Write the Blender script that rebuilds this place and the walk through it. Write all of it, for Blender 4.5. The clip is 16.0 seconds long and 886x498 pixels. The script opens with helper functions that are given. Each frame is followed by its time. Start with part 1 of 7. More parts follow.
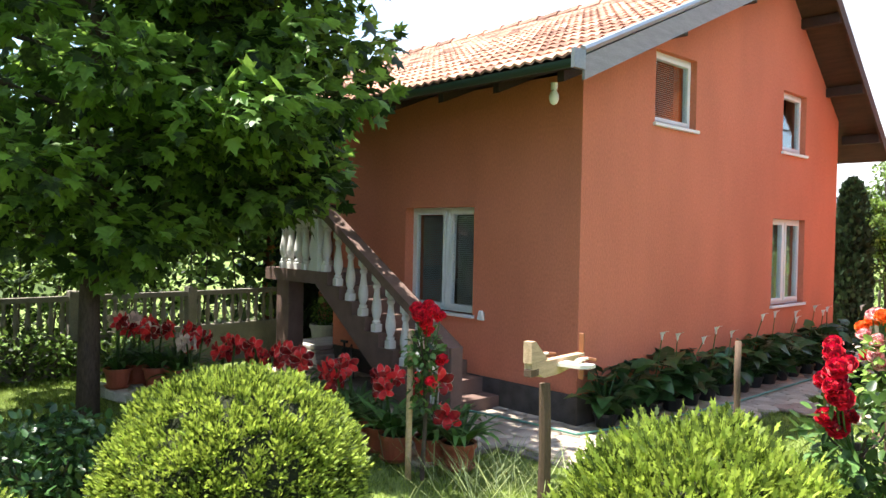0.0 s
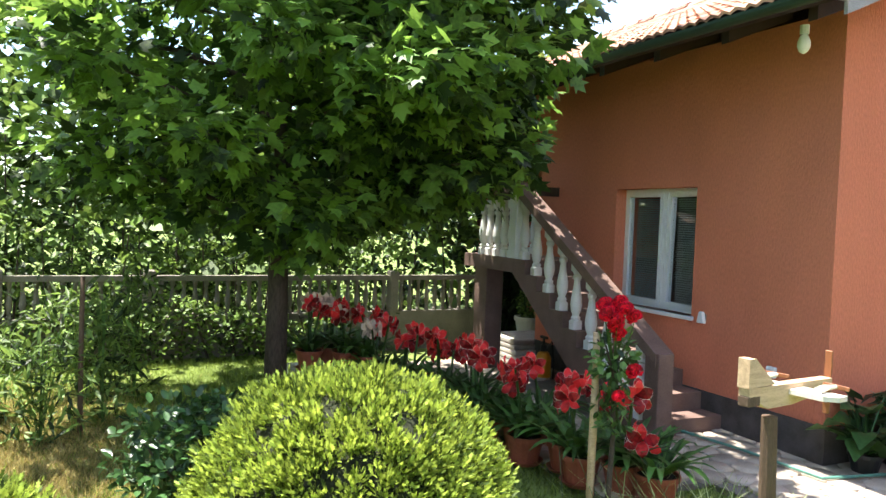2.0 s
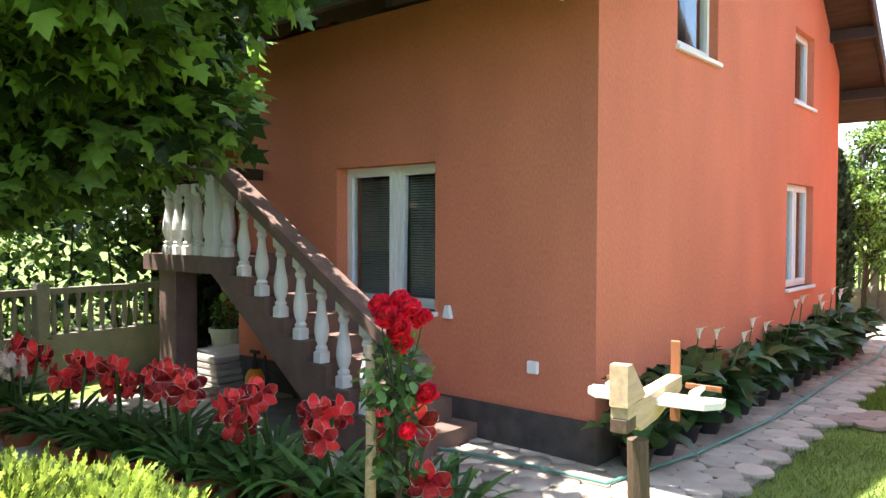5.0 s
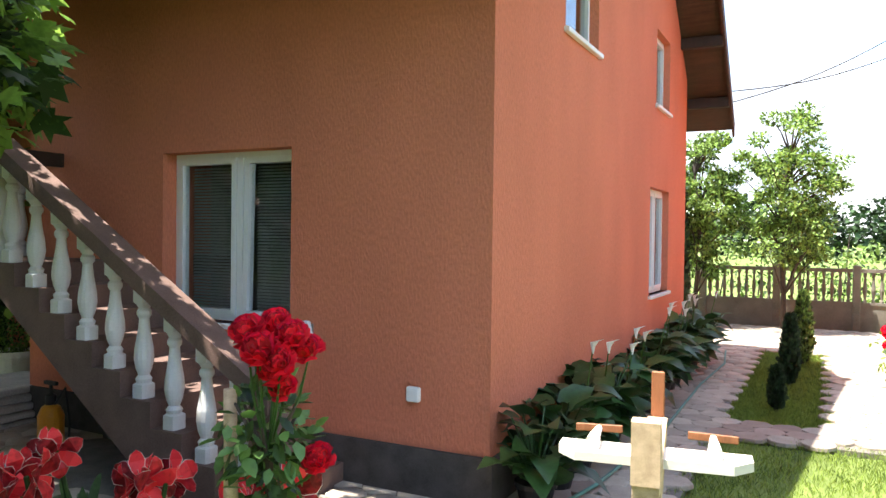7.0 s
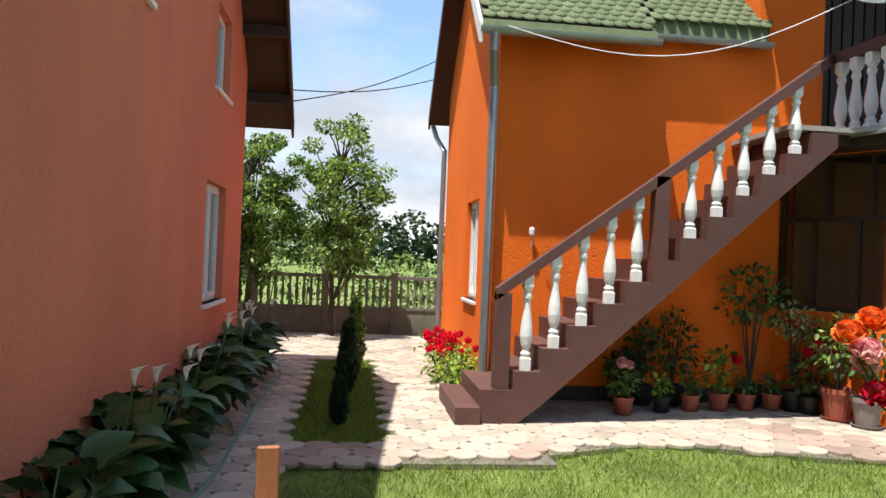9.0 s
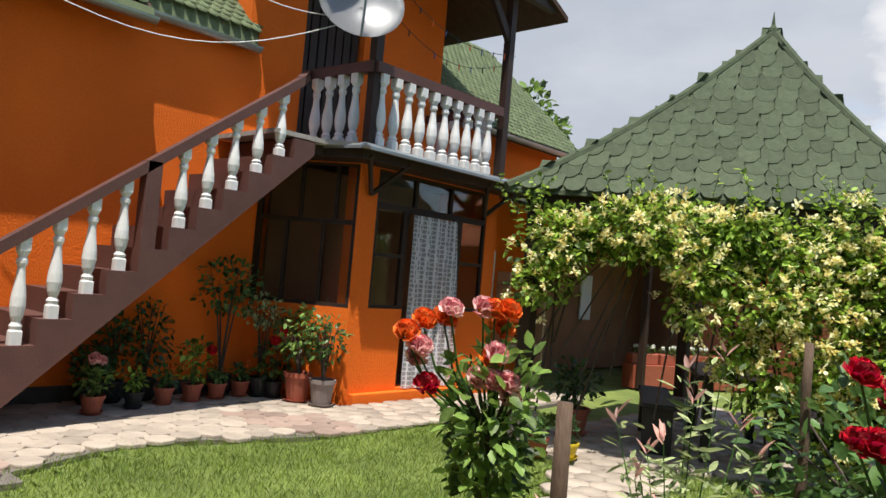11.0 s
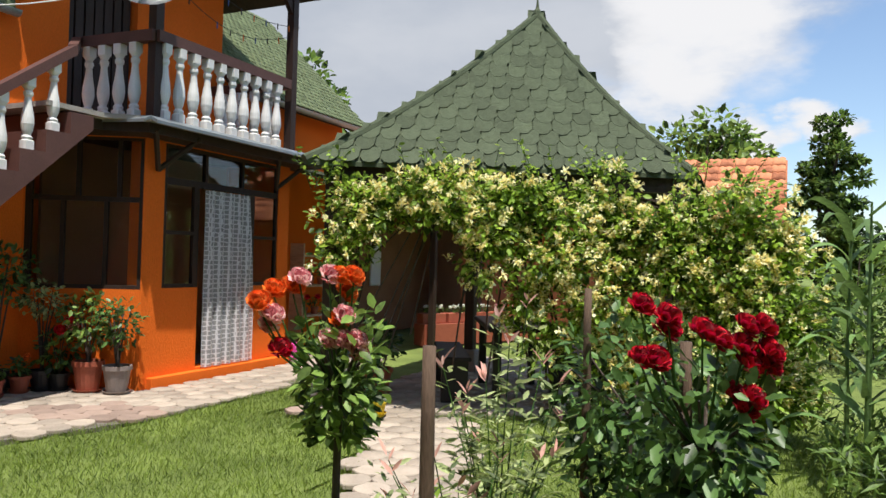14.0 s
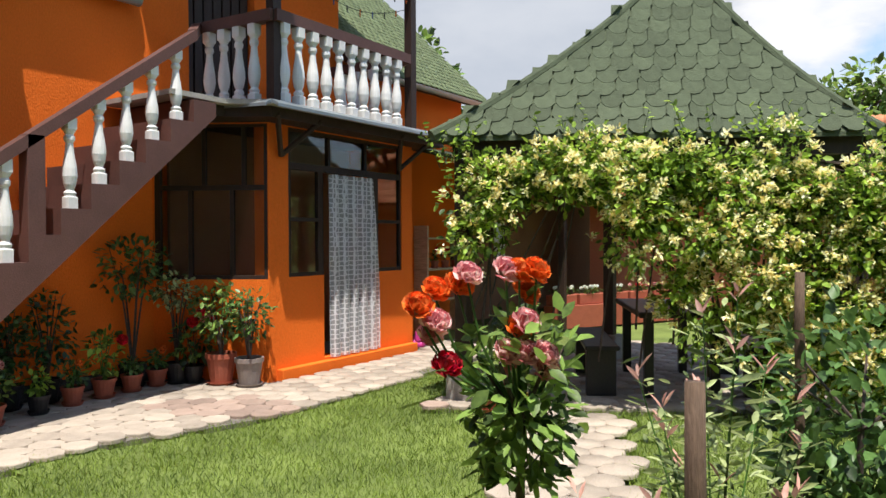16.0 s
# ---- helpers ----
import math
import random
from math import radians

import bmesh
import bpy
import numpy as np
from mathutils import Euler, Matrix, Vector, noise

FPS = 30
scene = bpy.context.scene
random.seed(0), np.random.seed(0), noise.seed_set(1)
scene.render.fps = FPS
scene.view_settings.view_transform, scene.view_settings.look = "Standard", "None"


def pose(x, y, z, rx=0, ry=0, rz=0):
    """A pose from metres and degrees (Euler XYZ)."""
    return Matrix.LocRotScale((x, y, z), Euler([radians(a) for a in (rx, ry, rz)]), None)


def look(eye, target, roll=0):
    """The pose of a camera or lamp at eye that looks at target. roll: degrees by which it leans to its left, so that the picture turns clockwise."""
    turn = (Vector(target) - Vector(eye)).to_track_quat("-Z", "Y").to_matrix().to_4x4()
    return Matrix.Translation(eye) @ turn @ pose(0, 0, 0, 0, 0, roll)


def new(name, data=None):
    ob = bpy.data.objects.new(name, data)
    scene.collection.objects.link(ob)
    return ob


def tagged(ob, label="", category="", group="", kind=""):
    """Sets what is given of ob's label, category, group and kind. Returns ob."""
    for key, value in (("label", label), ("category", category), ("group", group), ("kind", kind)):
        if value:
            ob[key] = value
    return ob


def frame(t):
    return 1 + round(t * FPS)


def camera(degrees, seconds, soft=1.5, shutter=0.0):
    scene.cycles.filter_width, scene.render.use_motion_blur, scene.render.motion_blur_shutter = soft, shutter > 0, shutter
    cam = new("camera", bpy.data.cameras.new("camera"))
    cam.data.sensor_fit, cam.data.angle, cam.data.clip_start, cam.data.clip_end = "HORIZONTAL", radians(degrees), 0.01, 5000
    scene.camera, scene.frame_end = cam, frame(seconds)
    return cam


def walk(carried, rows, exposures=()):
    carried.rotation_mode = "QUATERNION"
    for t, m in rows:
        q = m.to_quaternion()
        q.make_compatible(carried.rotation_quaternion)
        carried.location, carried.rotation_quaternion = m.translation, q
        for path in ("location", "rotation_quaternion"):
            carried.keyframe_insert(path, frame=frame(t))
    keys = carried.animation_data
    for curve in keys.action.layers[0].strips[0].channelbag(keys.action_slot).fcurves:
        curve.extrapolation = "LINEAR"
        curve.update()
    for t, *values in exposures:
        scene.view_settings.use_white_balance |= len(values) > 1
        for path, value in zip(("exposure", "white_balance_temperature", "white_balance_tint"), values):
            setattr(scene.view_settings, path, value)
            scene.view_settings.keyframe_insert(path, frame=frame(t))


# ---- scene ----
cam = camera(61.6, 16.0)
PATH = [
    (0, (4.052, -5.41, 1.717), (2.583, -4.053, 1.678), 1.1),
    (0.5, (3.954, -5.175, 1.704), (2.394, -3.929, 1.587), 1.6),
    (1, (3.829, -4.999, 1.661), (2.239, -3.788, 1.589), 2.4),
    (1.5, (3.673, -4.799, 1.646), (1.955, -3.776, 1.574), 1.7),
    (2, (3.555, -4.629, 1.649), (1.74, -3.794, 1.57), 2.1),
    (2.5, (3.383, -4.516, 1.623), (1.556, -3.705, 1.545), 1.3),
    (3, (3.194, -4.408, 1.606), (1.413, -3.504, 1.503), 0.4),
    (3.5, (2.944, -4.296, 1.584), (1.216, -3.297, 1.46), 0.7),
    (4, (2.725, -4.304, 1.563), (1.099, -3.144, 1.471), 1.3),
    (4.5, (2.505, -4.242, 1.536), (1.056, -2.865, 1.466), 1.0),
    (7, (1.566, -3.62, 1.467), (0.652, -1.841, 1.435), 0.7),
    (7.5, (1.467, -3.379, 1.454), (0.769, -1.505, 1.417), 2.5),
    (8, (1.45, -3.127, 1.42), (1.038, -1.17, 1.376), 2.2),
    (8.5, (1.421, -2.898, 1.423), (1.287, -0.902, 1.411), 3.7),
    (9, (1.277, -2.699, 1.408), (1.519, -0.714, 1.428), 2.3),
    (9.5, (1.147, -2.547, 1.385), (1.795, -0.654, 1.397), 2.7),
    (10, (1.137, -2.421, 1.407), (2.082, -0.659, 1.456), 1.6),
    (10.2, (1.112, -2.376, 1.414), (2.182, -0.687, 1.464), 2.7),
    (12.3, (0.718, -2.524, 1.404), (2.537, -1.698, 1.502), 1.4),
    (12.5, (0.670, -2.520, 1.403), (2.502, -1.722, 1.494), 1.0),
    (13, (0.581, -2.500, 1.402), (2.402, -1.674, 1.460), 1.3),
    (13.5, (0.572, -2.470, 1.396), (2.389, -1.635, 1.439), 1.6),
    (14, (0.663, -2.404, 1.392), (2.479, -1.567, 1.425), 1.6),
    (14.5, (0.778, -2.353, 1.411), (2.593, -1.525, 1.553), 2.1),
    (15, (0.866, -2.278, 1.416), (2.680, -1.443, 1.516), 2.7),
    (15.5, (0.956, -2.124, 1.418), (2.710, -1.164, 1.448), 1.1),
    (16, (1.058, -1.955, 1.419), (2.727, -0.854, 1.390), -0.2),
]
EXPOSE = [(0.0, 1.66), (1.5, 1.8), (2.5, 2.04), (4.5, 2.18), (7.0, 1.93), (7.5, 1.72), (8.0, 1.05), (9.0, 0.70), (10.0, 0.50), (12.5, 0.28), (14.5, 0.30), (16.0, 0.48)]
walk(cam, [(t, look(eye, target, roll)) for t, eye, target, roll in PATH], EXPOSE)

# ---- light and sky ----
SUN = Vector((0.246, 0.212, -1.0)).normalized()
sun_data = bpy.data.lights.new("sun", "SUN")
sun_data.energy, sun_data.angle, sun_data.color = 5.0, radians(0.53), (1.0, 0.95, 0.87)
sun = new("sun", sun_data)
sun.rotation_euler = SUN.to_track_quat("-Z", "Y").to_euler()

world = bpy.data.worlds.new("sky")
scene.world = world
world.use_nodes = True
wn, wl = world.node_tree.nodes, world.node_tree.links
wn.clear()
w_out, w_bg = wn.new("ShaderNodeOutputWorld"), wn.new("ShaderNodeBackground")
w_sky = wn.new("ShaderNodeTexSky")
w_sky.sky_type, w_sky.sun_disc = "NISHITA", False
w_sky.sun_elevation = math.asin(-SUN.z)
w_sky.sun_rotation = math.atan2(-SUN.x, -SUN.y)
w_sky.air_density, w_sky.dust_density, w_sky.ozone_density = 1.0, 0.6, 1.6
w_co, w_map = wn.new("ShaderNodeTexCoord"), wn.new("ShaderNodeMapping")
w_map.inputs["Scale"].default_value = (1.0, 1.0, 2.2)
w_map.inputs["Location"].default_value = (0.35, 0.1, 0.25)
wl.new(w_co.outputs["Generated"], w_map.inputs["Vector"])


def sky_noise(scale, detail, rough=0.55):
    n = wn.new("ShaderNodeTexNoise")
    n.inputs["Scale"].default_value, n.inputs["Detail"].default_value, n.inputs["Roughness"].default_value = scale, detail, rough
    wl.new(w_map.outputs["Vector"], n.inputs["Vector"])
    return n


def sky_math(op, a, b):
    n = wn.new("ShaderNodeMath")
    n.operation, n.use_clamp = op, True
    for i, v in enumerate((a, b)):
        if isinstance(v, float):
            n.inputs[i].default_value = v
        else:
            wl.new(v, n.inputs[i])
    return n.outputs[0]


def sky_range(value, lo, hi):
    n = wn.new("ShaderNodeMapRange")
    n.interpolation_type = "SMOOTHSTEP"
    n.inputs["From Min"].default_value, n.inputs["From Max"].default_value = lo, hi
    wl.new(value, n.inputs["Value"])
    return n.outputs["Result"]


# billowing edges: the direction is stirred by noise before the clouds are placed
w_stir = wn.new("ShaderNodeVectorMath")
w_stir.operation, w_stir.inputs[1].default_value, w_stir.inputs[2].default_value = "MULTIPLY_ADD", (0.20, 0.20, 0.20), (-0.10, -0.10, -0.10)
wl.new(sky_noise(8.0, 6.0, 0.55).outputs["Color"], w_stir.inputs[0])
w_warp = wn.new("ShaderNodeVectorMath")
w_warp.operation = "ADD"
wl.new(w_co.outputs["Generated"], w_warp.inputs[0])
wl.new(w_stir.outputs["Vector"], w_warp.inputs[1])
w_dir = wn.new("ShaderNodeVectorMath")
w_dir.operation = "NORMALIZE"
wl.new(w_warp.outputs["Vector"], w_dir.inputs[0])


def cloud(direction, inner, outer, source=None):
    """1 within inner degrees of a direction of the sky, 0 beyond outer degrees."""
    n = wn.new("ShaderNodeVectorMath")
    n.operation, n.inputs[1].default_value = "DOT_PRODUCT", Vector(direction).normalized()
    wl.new(source or w_dir.outputs["Vector"], n.inputs[0])
    return sky_range(n.outputs["Value"], math.cos(radians(outer)), math.cos(radians(inner)))


# broken cloud to the north and east, one tall cumulus in the east; the unseen south-west is kept clear so less light
# reaches the front wall
w_front = cloud((0.50, 0.78, 0.38), 45, 125, w_co.outputs["Generated"])
w_cover = sky_math("MULTIPLY", sky_range(sky_noise(1.7, 9.0).outputs["Fac"], 0.43, 0.56), w_front)
w_cover = sky_math("MULTIPLY", w_cover, sky_math("SUBTRACT", 1.0, cloud((0.955, -0.10, 0.22), 12, 19)))
w_grey = sky_math("MAXIMUM", cloud((0.82, 0.46, 0.33), 9, 17), cloud((0.90, 0.26, 0.36), 7, 13))
w_white = sky_math("MAXIMUM", cloud((0.945, 0.085, 0.33), 3, 9), cloud((0.95, 0.14, 0.25), 1, 6))
w_low = sky_math("MAXIMUM", cloud((0.984, -0.03, 0.165), 1.0, 2.8), cloud((0.985, 0.05, 0.145), 1.4, 3.4))
w_low = sky_math("MAXIMUM", w_low, cloud((0.978, -0.15, 0.130), 0.8, 2.4))
w_mask = sky_math("MAXIMUM", sky_math("MAXIMUM", w_cover, w_grey), sky_math("MAXIMUM", w_white, w_low))
w_light = sky_range(sky_noise(2.6, 6.0).outputs["Fac"], 0.38, 0.64)
w_light = sky_math("MULTIPLY", w_light, sky_math("SUBTRACT", 1.0, sky_math("MULTIPLY", w_grey, 0.72)))
w_light = sky_math("MAXIMUM", w_light, sky_math("MAXIMUM", w_white, w_low))
w_tone = wn.new("ShaderNodeMix")
w_tone.data_type = "RGBA"
w_tone.inputs["A"].default_value, w_tone.inputs["B"].default_value = (2.7, 2.95, 3.4, 1), (4.9, 4.9, 5.0, 1)
wl.new(w_light, w_tone.inputs["Factor"])
w_mix = wn.new("ShaderNodeMix")
w_mix.data_type = "RGBA"
wl.new(w_mask, w_mix.inputs["Factor"])
wl.new(w_sky.outputs["Color"], w_mix.inputs["A"])
wl.new(w_tone.outputs["Result"], w_mix.inputs["B"])
wl.new(w_mix.outputs["Result"], w_bg.inputs["Color"])
w_bg.inputs["Strength"].default_value = 0.15
wl.new(w_bg.outputs["Background"], w_out.inputs["Surface"])

# ---- materials ----
def mat(name, base, rough=0.7, var=0.12, scale=6.0, fine=60.0, bump=0.15, metal=0.0, spec=0.4, tint=None, stain=0.0, island=0.0, obj_var=0.0, trans=None, stretch=None):
    """A surface with grain at two sizes, stains and relief."""
    m = bpy.data.materials.new(name)
    m.use_nodes = True
    n, l = m.node_tree.nodes, m.node_tree.links
    p = n["Principled BSDF"]
    p.inputs["Roughness"].default_value, p.inputs["Metallic"].default_value = rough, metal
    p.inputs["Specular IOR Level"].default_value = spec
    co, mp = n.new("ShaderNodeTexCoord"), n.new("ShaderNodeMapping")
    l.new(co.outputs["Object"], mp.inputs["Vector"])
    if stretch:
        mp.inputs["Scale"].default_value = stretch
    a, b = n.new("ShaderNodeTexNoise"), n.new("ShaderNodeTexNoise")
    for t, s in ((a, scale), (b, fine)):
        t.inputs["Scale"].default_value, t.inputs["Detail"].default_value = s, 4.0
        l.new(mp.outputs["Vector"], t.inputs["Vector"])
    mixv = n.new("ShaderNodeMath")
    mixv.operation = "ADD"
    l.new(a.outputs["Fac"], mixv.inputs[0])
    l.new(b.outputs["Fac"], mixv.inputs[1])
    half = n.new("ShaderNodeMath")
    half.operation, half.inputs[1].default_value = "MULTIPLY", 0.5
    l.new(mixv.outputs[0], half.inputs[0])
    fac = half.outputs[0]
    if island or obj_var:
        src = n.new("ShaderNodeNewGeometry").outputs["Random Per Island"] if island else n.new("ShaderNodeObjectInfo").outputs["Random"]
        k = island or obj_var
        mr = n.new("ShaderNodeMapRange")
        mr.inputs["To Min"].default_value, mr.inputs["To Max"].default_value = -k, k
        l.new(src, mr.inputs["Value"])
        ad = n.new("ShaderNodeMath")
        ad.operation = "ADD"
        l.new(fac, ad.inputs[0])
        l.new(mr.outputs["Result"], ad.inputs[1])
        fac = ad.outputs[0]
    rp = n.new("ShaderNodeValToRGB")
    e = rp.color_ramp.elements
    e[0].position, e[1].position = 0.25, 0.75
    dark = [c * (1 - 2.2 * var) for c in base]
    lite = [min(1, c * (1 + 1.6 * var)) for c in (tint or base)]
    e[0].color, e[1].color = (*dark, 1), (*lite, 1)
    l.new(fac, rp.inputs["Fac"])
    colour = rp.outputs["Color"]
    if stain:
        s = n.new("ShaderNodeTexNoise")
        s.inputs["Scale"].default_value, s.inputs["Detail"].default_value = 0.8, 6.0
        l.new(mp.outputs["Vector"], s.inputs["Vector"])
        sr = n.new("ShaderNodeMapRange")
        sr.inputs["From Min"].default_value, sr.inputs["From Max"].default_value = 0.5, 0.75
        sr.inputs["To Max"].default_value = stain
        l.new(s.outputs["Fac"], sr.inputs["Value"])
        mx = n.new("ShaderNodeMix")
        mx.data_type = "RGBA"
        mx.inputs["B"].default_value = (*[c * 0.55 for c in base], 1)
        l.new(sr.outputs["Result"], mx.inputs["Factor"])
        l.new(colour, mx.inputs["A"])
        colour = mx.outputs["Result"]
    l.new(colour, p.inputs["Base Color"])
    if bump:
        bp = n.new("ShaderNodeBump")
        bp.inputs["Strength"].default_value, bp.inputs["Distance"].default_value = bump, 0.01
        l.new(b.outputs["Fac"], bp.inputs["Height"])
        l.new(bp.outputs["Normal"], p.inputs["Normal"])
    if trans:
        tr, ms = n.new("ShaderNodeBsdfTranslucent"), n.new("ShaderNodeMixShader")
        br = n.new("ShaderNodeHueSaturation")
        br.inputs["Value"].default_value = 1.5
        br.inputs["Hue"].default_value = 0.485
        l.new(colour, br.inputs["Color"])
        l.new(br.outputs["Color"], tr.inputs["Color"])
        ms.inputs["Fac"].default_value = trans
        l.new(p.outputs["BSDF"], ms.inputs[1])
        l.new(tr.outputs["BSDF"], ms.inputs[2])
        l.new(ms.outputs["Shader"], n["Material Output"].inputs["Surface"])
    return m


def glass(name, colour=(0.9, 0.95, 0.95), rough=0.02):
    m = bpy.data.materials.new(name)
    m.use_nodes = True
    p = m.node_tree.nodes["Principled BSDF"]
    p.inputs["Base Color"].default_value = (*colour, 1)
    p.inputs["Roughness"].default_value = rough
    p.inputs["Transmission Weight"].default_value = 1.0
    p.inputs["IOR"].default_value = 1.5
    return m


STUCCO1 = mat("salmon_stucco", (0.63, 0.210, 0.126), 0.9, 0.12, 1.6, 75, 0.9, spec=0.15, stain=0.10, stretch=(1, 1, 0.4))
STUCCO2 = mat("orange_stucco", (0.86, 0.172, 0.020), 0.88, 0.08, 1.4, 80, 0.8, spec=0.15, stain=0.14, stretch=(1, 1, 0.5))
# brown that carries the gloom behind the porch panes and under the annex
DULLP = mat("gloom_brown_plaster", (0.32, 0.155, 0.08), 0.9, 0.15, 2, 80, 0.4, stain=0.3)
PLINTH = mat("grey_plinth_plaster", (0.085, 0.075, 0.072), 0.9, 0.3, 9, 260, 0.6, spec=0.2)
BROWN = mat("brown_painted_concrete", (0.115, 0.052, 0.042), 0.6, 0.14, 5, 90, 0.25, stain=0.3)
BROWN1 = mat("weathered_brown_paint", (0.17, 0.105, 0.085), 0.75, 0.2, 6, 110, 0.3, stain=0.35)
WHITEP = mat("white_baluster_paint", (0.74, 0.73, 0.70), 0.6, 0.06, 9, 120, 0.2, stain=0.12)
PVC = mat("white_plastic_frame", (0.78, 0.79, 0.80), 0.35, 0.02, 5, 40, 0.02)
GLASS = glass("window_glass")
BLIND = mat("grey_blind_slat", (0.42, 0.45, 0.43), 0.5, 0.04, 5, 40, 0.02)
# room plaster with the dimness of the interior put into its colour
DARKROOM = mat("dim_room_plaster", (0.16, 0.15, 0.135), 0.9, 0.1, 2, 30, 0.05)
CLAY = mat("clay_roof_tile", (0.34, 0.145, 0.088), 0.8, 0.28, 7, 120, 0.3, tint=(0.48, 0.25, 0.165), obj_var=0.22)
CLAY_I = mat("clay_roof_tile_rest", (0.34, 0.145, 0.088), 0.8, 0.28, 7, 120, 0.3, tint=(0.48, 0.25, 0.165), island=0.22)
CLAYO = mat("orange_roof_tile", (0.50, 0.15, 0.06), 0.8, 0.22, 7, 120, 0.3, tint=(0.62, 0.25, 0.12), island=0.2)
SHING = mat("green_bitumen_shingle", (0.085, 0.105, 0.062), 0.9, 0.2, 10, 420, 0.5, spec=0.25, obj_var=0.10)
SHING_I = mat("green_bitumen_shingle_rest", (0.085, 0.105, 0.062), 0.9, 0.2, 10, 420, 0.5, spec=0.25, island=0.10)
SHING2_I = mat("pale_green_shingle", (0.15, 0.185, 0.095), 0.9, 0.18, 10, 420, 0.4, spec=0.25, island=0.10)
DARKWOOD = mat("dark_stained_wood", (0.035, 0.018, 0.012), 0.6, 0.25, 4, 40, 0.3, stretch=(6, 6, 0.6))
SOFFIT = mat("brown_soffit_board", (0.075, 0.035, 0.02), 0.7, 0.3, 3, 30, 0.3, stretch=(1, 8, 8))
GREYWOOD = mat("weathered_grey_board", (0.30, 0.28, 0.29), 0.75, 0.15, 4, 50, 0.25, stretch=(6, 1, 6))
RAWWOOD = mat("raw_pale_wood", (0.48, 0.31, 0.18), 0.65, 0.16, 5, 60, 0.25, stretch=(10, 1.2, 10), tint=(0.62, 0.45, 0.29))
BRIGHTWOOD = mat("whitewashed_wood", (0.78, 0.72, 0.62), 0.6, 0.06, 5, 60, 0.2, stretch=(1.2, 10, 10))
REDWOOD = mat("reddish_wood_strip", (0.30, 0.11, 0.045), 0.6, 0.2, 5, 60, 0.2, stretch=(10, 10, 1))
BARK = mat("grey_brown_bark", (0.085, 0.062, 0.05), 0.95, 0.35, 9, 70, 0.9, stretch=(1, 1, 0.3))
STAKE = mat("peeled_stake_wood", (0.12, 0.076, 0.05), 0.8, 0.25, 8, 70, 0.5, stretch=(3, 3, 0.5))
ZINC = mat("galvanised_gutter", (0.34, 0.38, 0.40), 0.4, 0.12, 5, 60, 0.1, metal=0.7)
GREENGUT = mat("dark_green_gutter", (0.03, 0.055, 0.045), 0.45, 0.12, 5, 60, 0.1)
TERRA = mat("terracotta_plastic_pot", (0.36, 0.095, 0.055), 0.55, 0.12, 8, 60, 0.1)
GREYPOT = mat("grey_plastic_pot", (0.24, 0.20, 0.185), 0.55, 0.08, 8, 60, 0.1)
BLACKPOT = mat("black_plastic_pot", (0.018, 0.018, 0.02), 0.5, 0.1, 8, 60, 0.1)
YELLOWP = mat("yellow_plastic", (0.75, 0.55, 0.03), 0.45, 0.05, 8, 60, 0.05)
ORANGEP = mat("orange_plastic", (0.75, 0.30, 0.02), 0.4, 0.05, 8, 60, 0.05)
BLUEP = mat("blue_plastic", (0.03, 0.07, 0.24), 0.45, 0.05, 8, 60, 0.05)
PINKP = mat("pink_plastic", (0.72, 0.07, 0.36), 0.45, 0.05, 8, 60, 0.05)
SOIL = mat("potting_soil", (0.035, 0.024, 0.017), 1.0, 0.3, 20, 120, 0.8)
CONC = mat("weathered_concrete", (0.36, 0.33, 0.29), 0.95, 0.2, 4, 90, 0.5, stain=0.4)
# greyish-brown fence concrete, darkened so the shade on it sits in the colour
FENCE = mat("shaded_weathered_concrete", (0.23, 0.205, 0.17), 0.95, 0.22, 4, 90, 0.5, stain=0.4)
PAVE = mat("beige_concrete_paver", (0.40, 0.335, 0.27), 0.92, 0.14, 5, 150, 0.5, obj_var=0.15, tint=(0.46, 0.385, 0.31), stain=0.15)
PAVE_I = mat("beige_concrete_paver_rest", (0.40, 0.335, 0.27), 0.92, 0.14, 5, 150, 0.5, island=0.15, tint=(0.46, 0.385, 0.31), stain=0.15)
PAVERED = mat("reddish_concrete_paver", (0.35, 0.255, 0.205), 0.92, 0.14, 5, 150, 0.5, obj_var=0.2)
JOINT = mat("sandy_joint", (0.20, 0.175, 0.15), 1.0, 0.25, 8, 150, 0.5)
GROUND = mat("mown_grass_ground", (0.10, 0.165, 0.032), 1.0, 0.3, 1.6, 90, 0.8, tint=(0.18, 0.23, 0.055))
BLADE = mat("grass_blade", (0.105, 0.185, 0.028), 0.6, 0.2, 1.2, 30, 0, island=0.3, trans=0.35, tint=(0.20, 0.275, 0.045))
DRY = mat("dry_grass_blade", (0.36, 0.30, 0.11), 0.7, 0.2, 1.2, 30, 0, island=0.3, trans=0.3)
MAPLE = mat("maple_leaf", (0.055, 0.125, 0.026), 0.45, 0.3, 1.0, 30, 0, island=0.35, trans=0.4, tint=(0.13, 0.24, 0.04))
THUJA = mat("yellow_green_thuja", (0.12, 0.205, 0.026), 0.6, 0.3, 5, 60, 0, island=0.36, trans=0.32, tint=(0.27, 0.35, 0.055))
THUJAD = mat("dark_thuja", (0.025, 0.05, 0.018), 0.7, 0.3, 5, 60, 0, island=0.3, trans=0.15)
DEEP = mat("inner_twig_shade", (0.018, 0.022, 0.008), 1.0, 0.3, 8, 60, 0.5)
LEAF = mat("rose_leaf", (0.055, 0.12, 0.03), 0.42, 0.3, 4, 40, 0, island=0.3, trans=0.25, tint=(0.09, 0.17, 0.045))
STRAP = mat("strap_leaf", (0.06, 0.135, 0.028), 0.42, 0.25, 4, 40, 0, island=0.3, trans=0.2)
CALLA = mat("calla_leaf", (0.042, 0.098, 0.028), 0.33, 0.25, 5, 40, 0, island=0.3, trans=0.15)
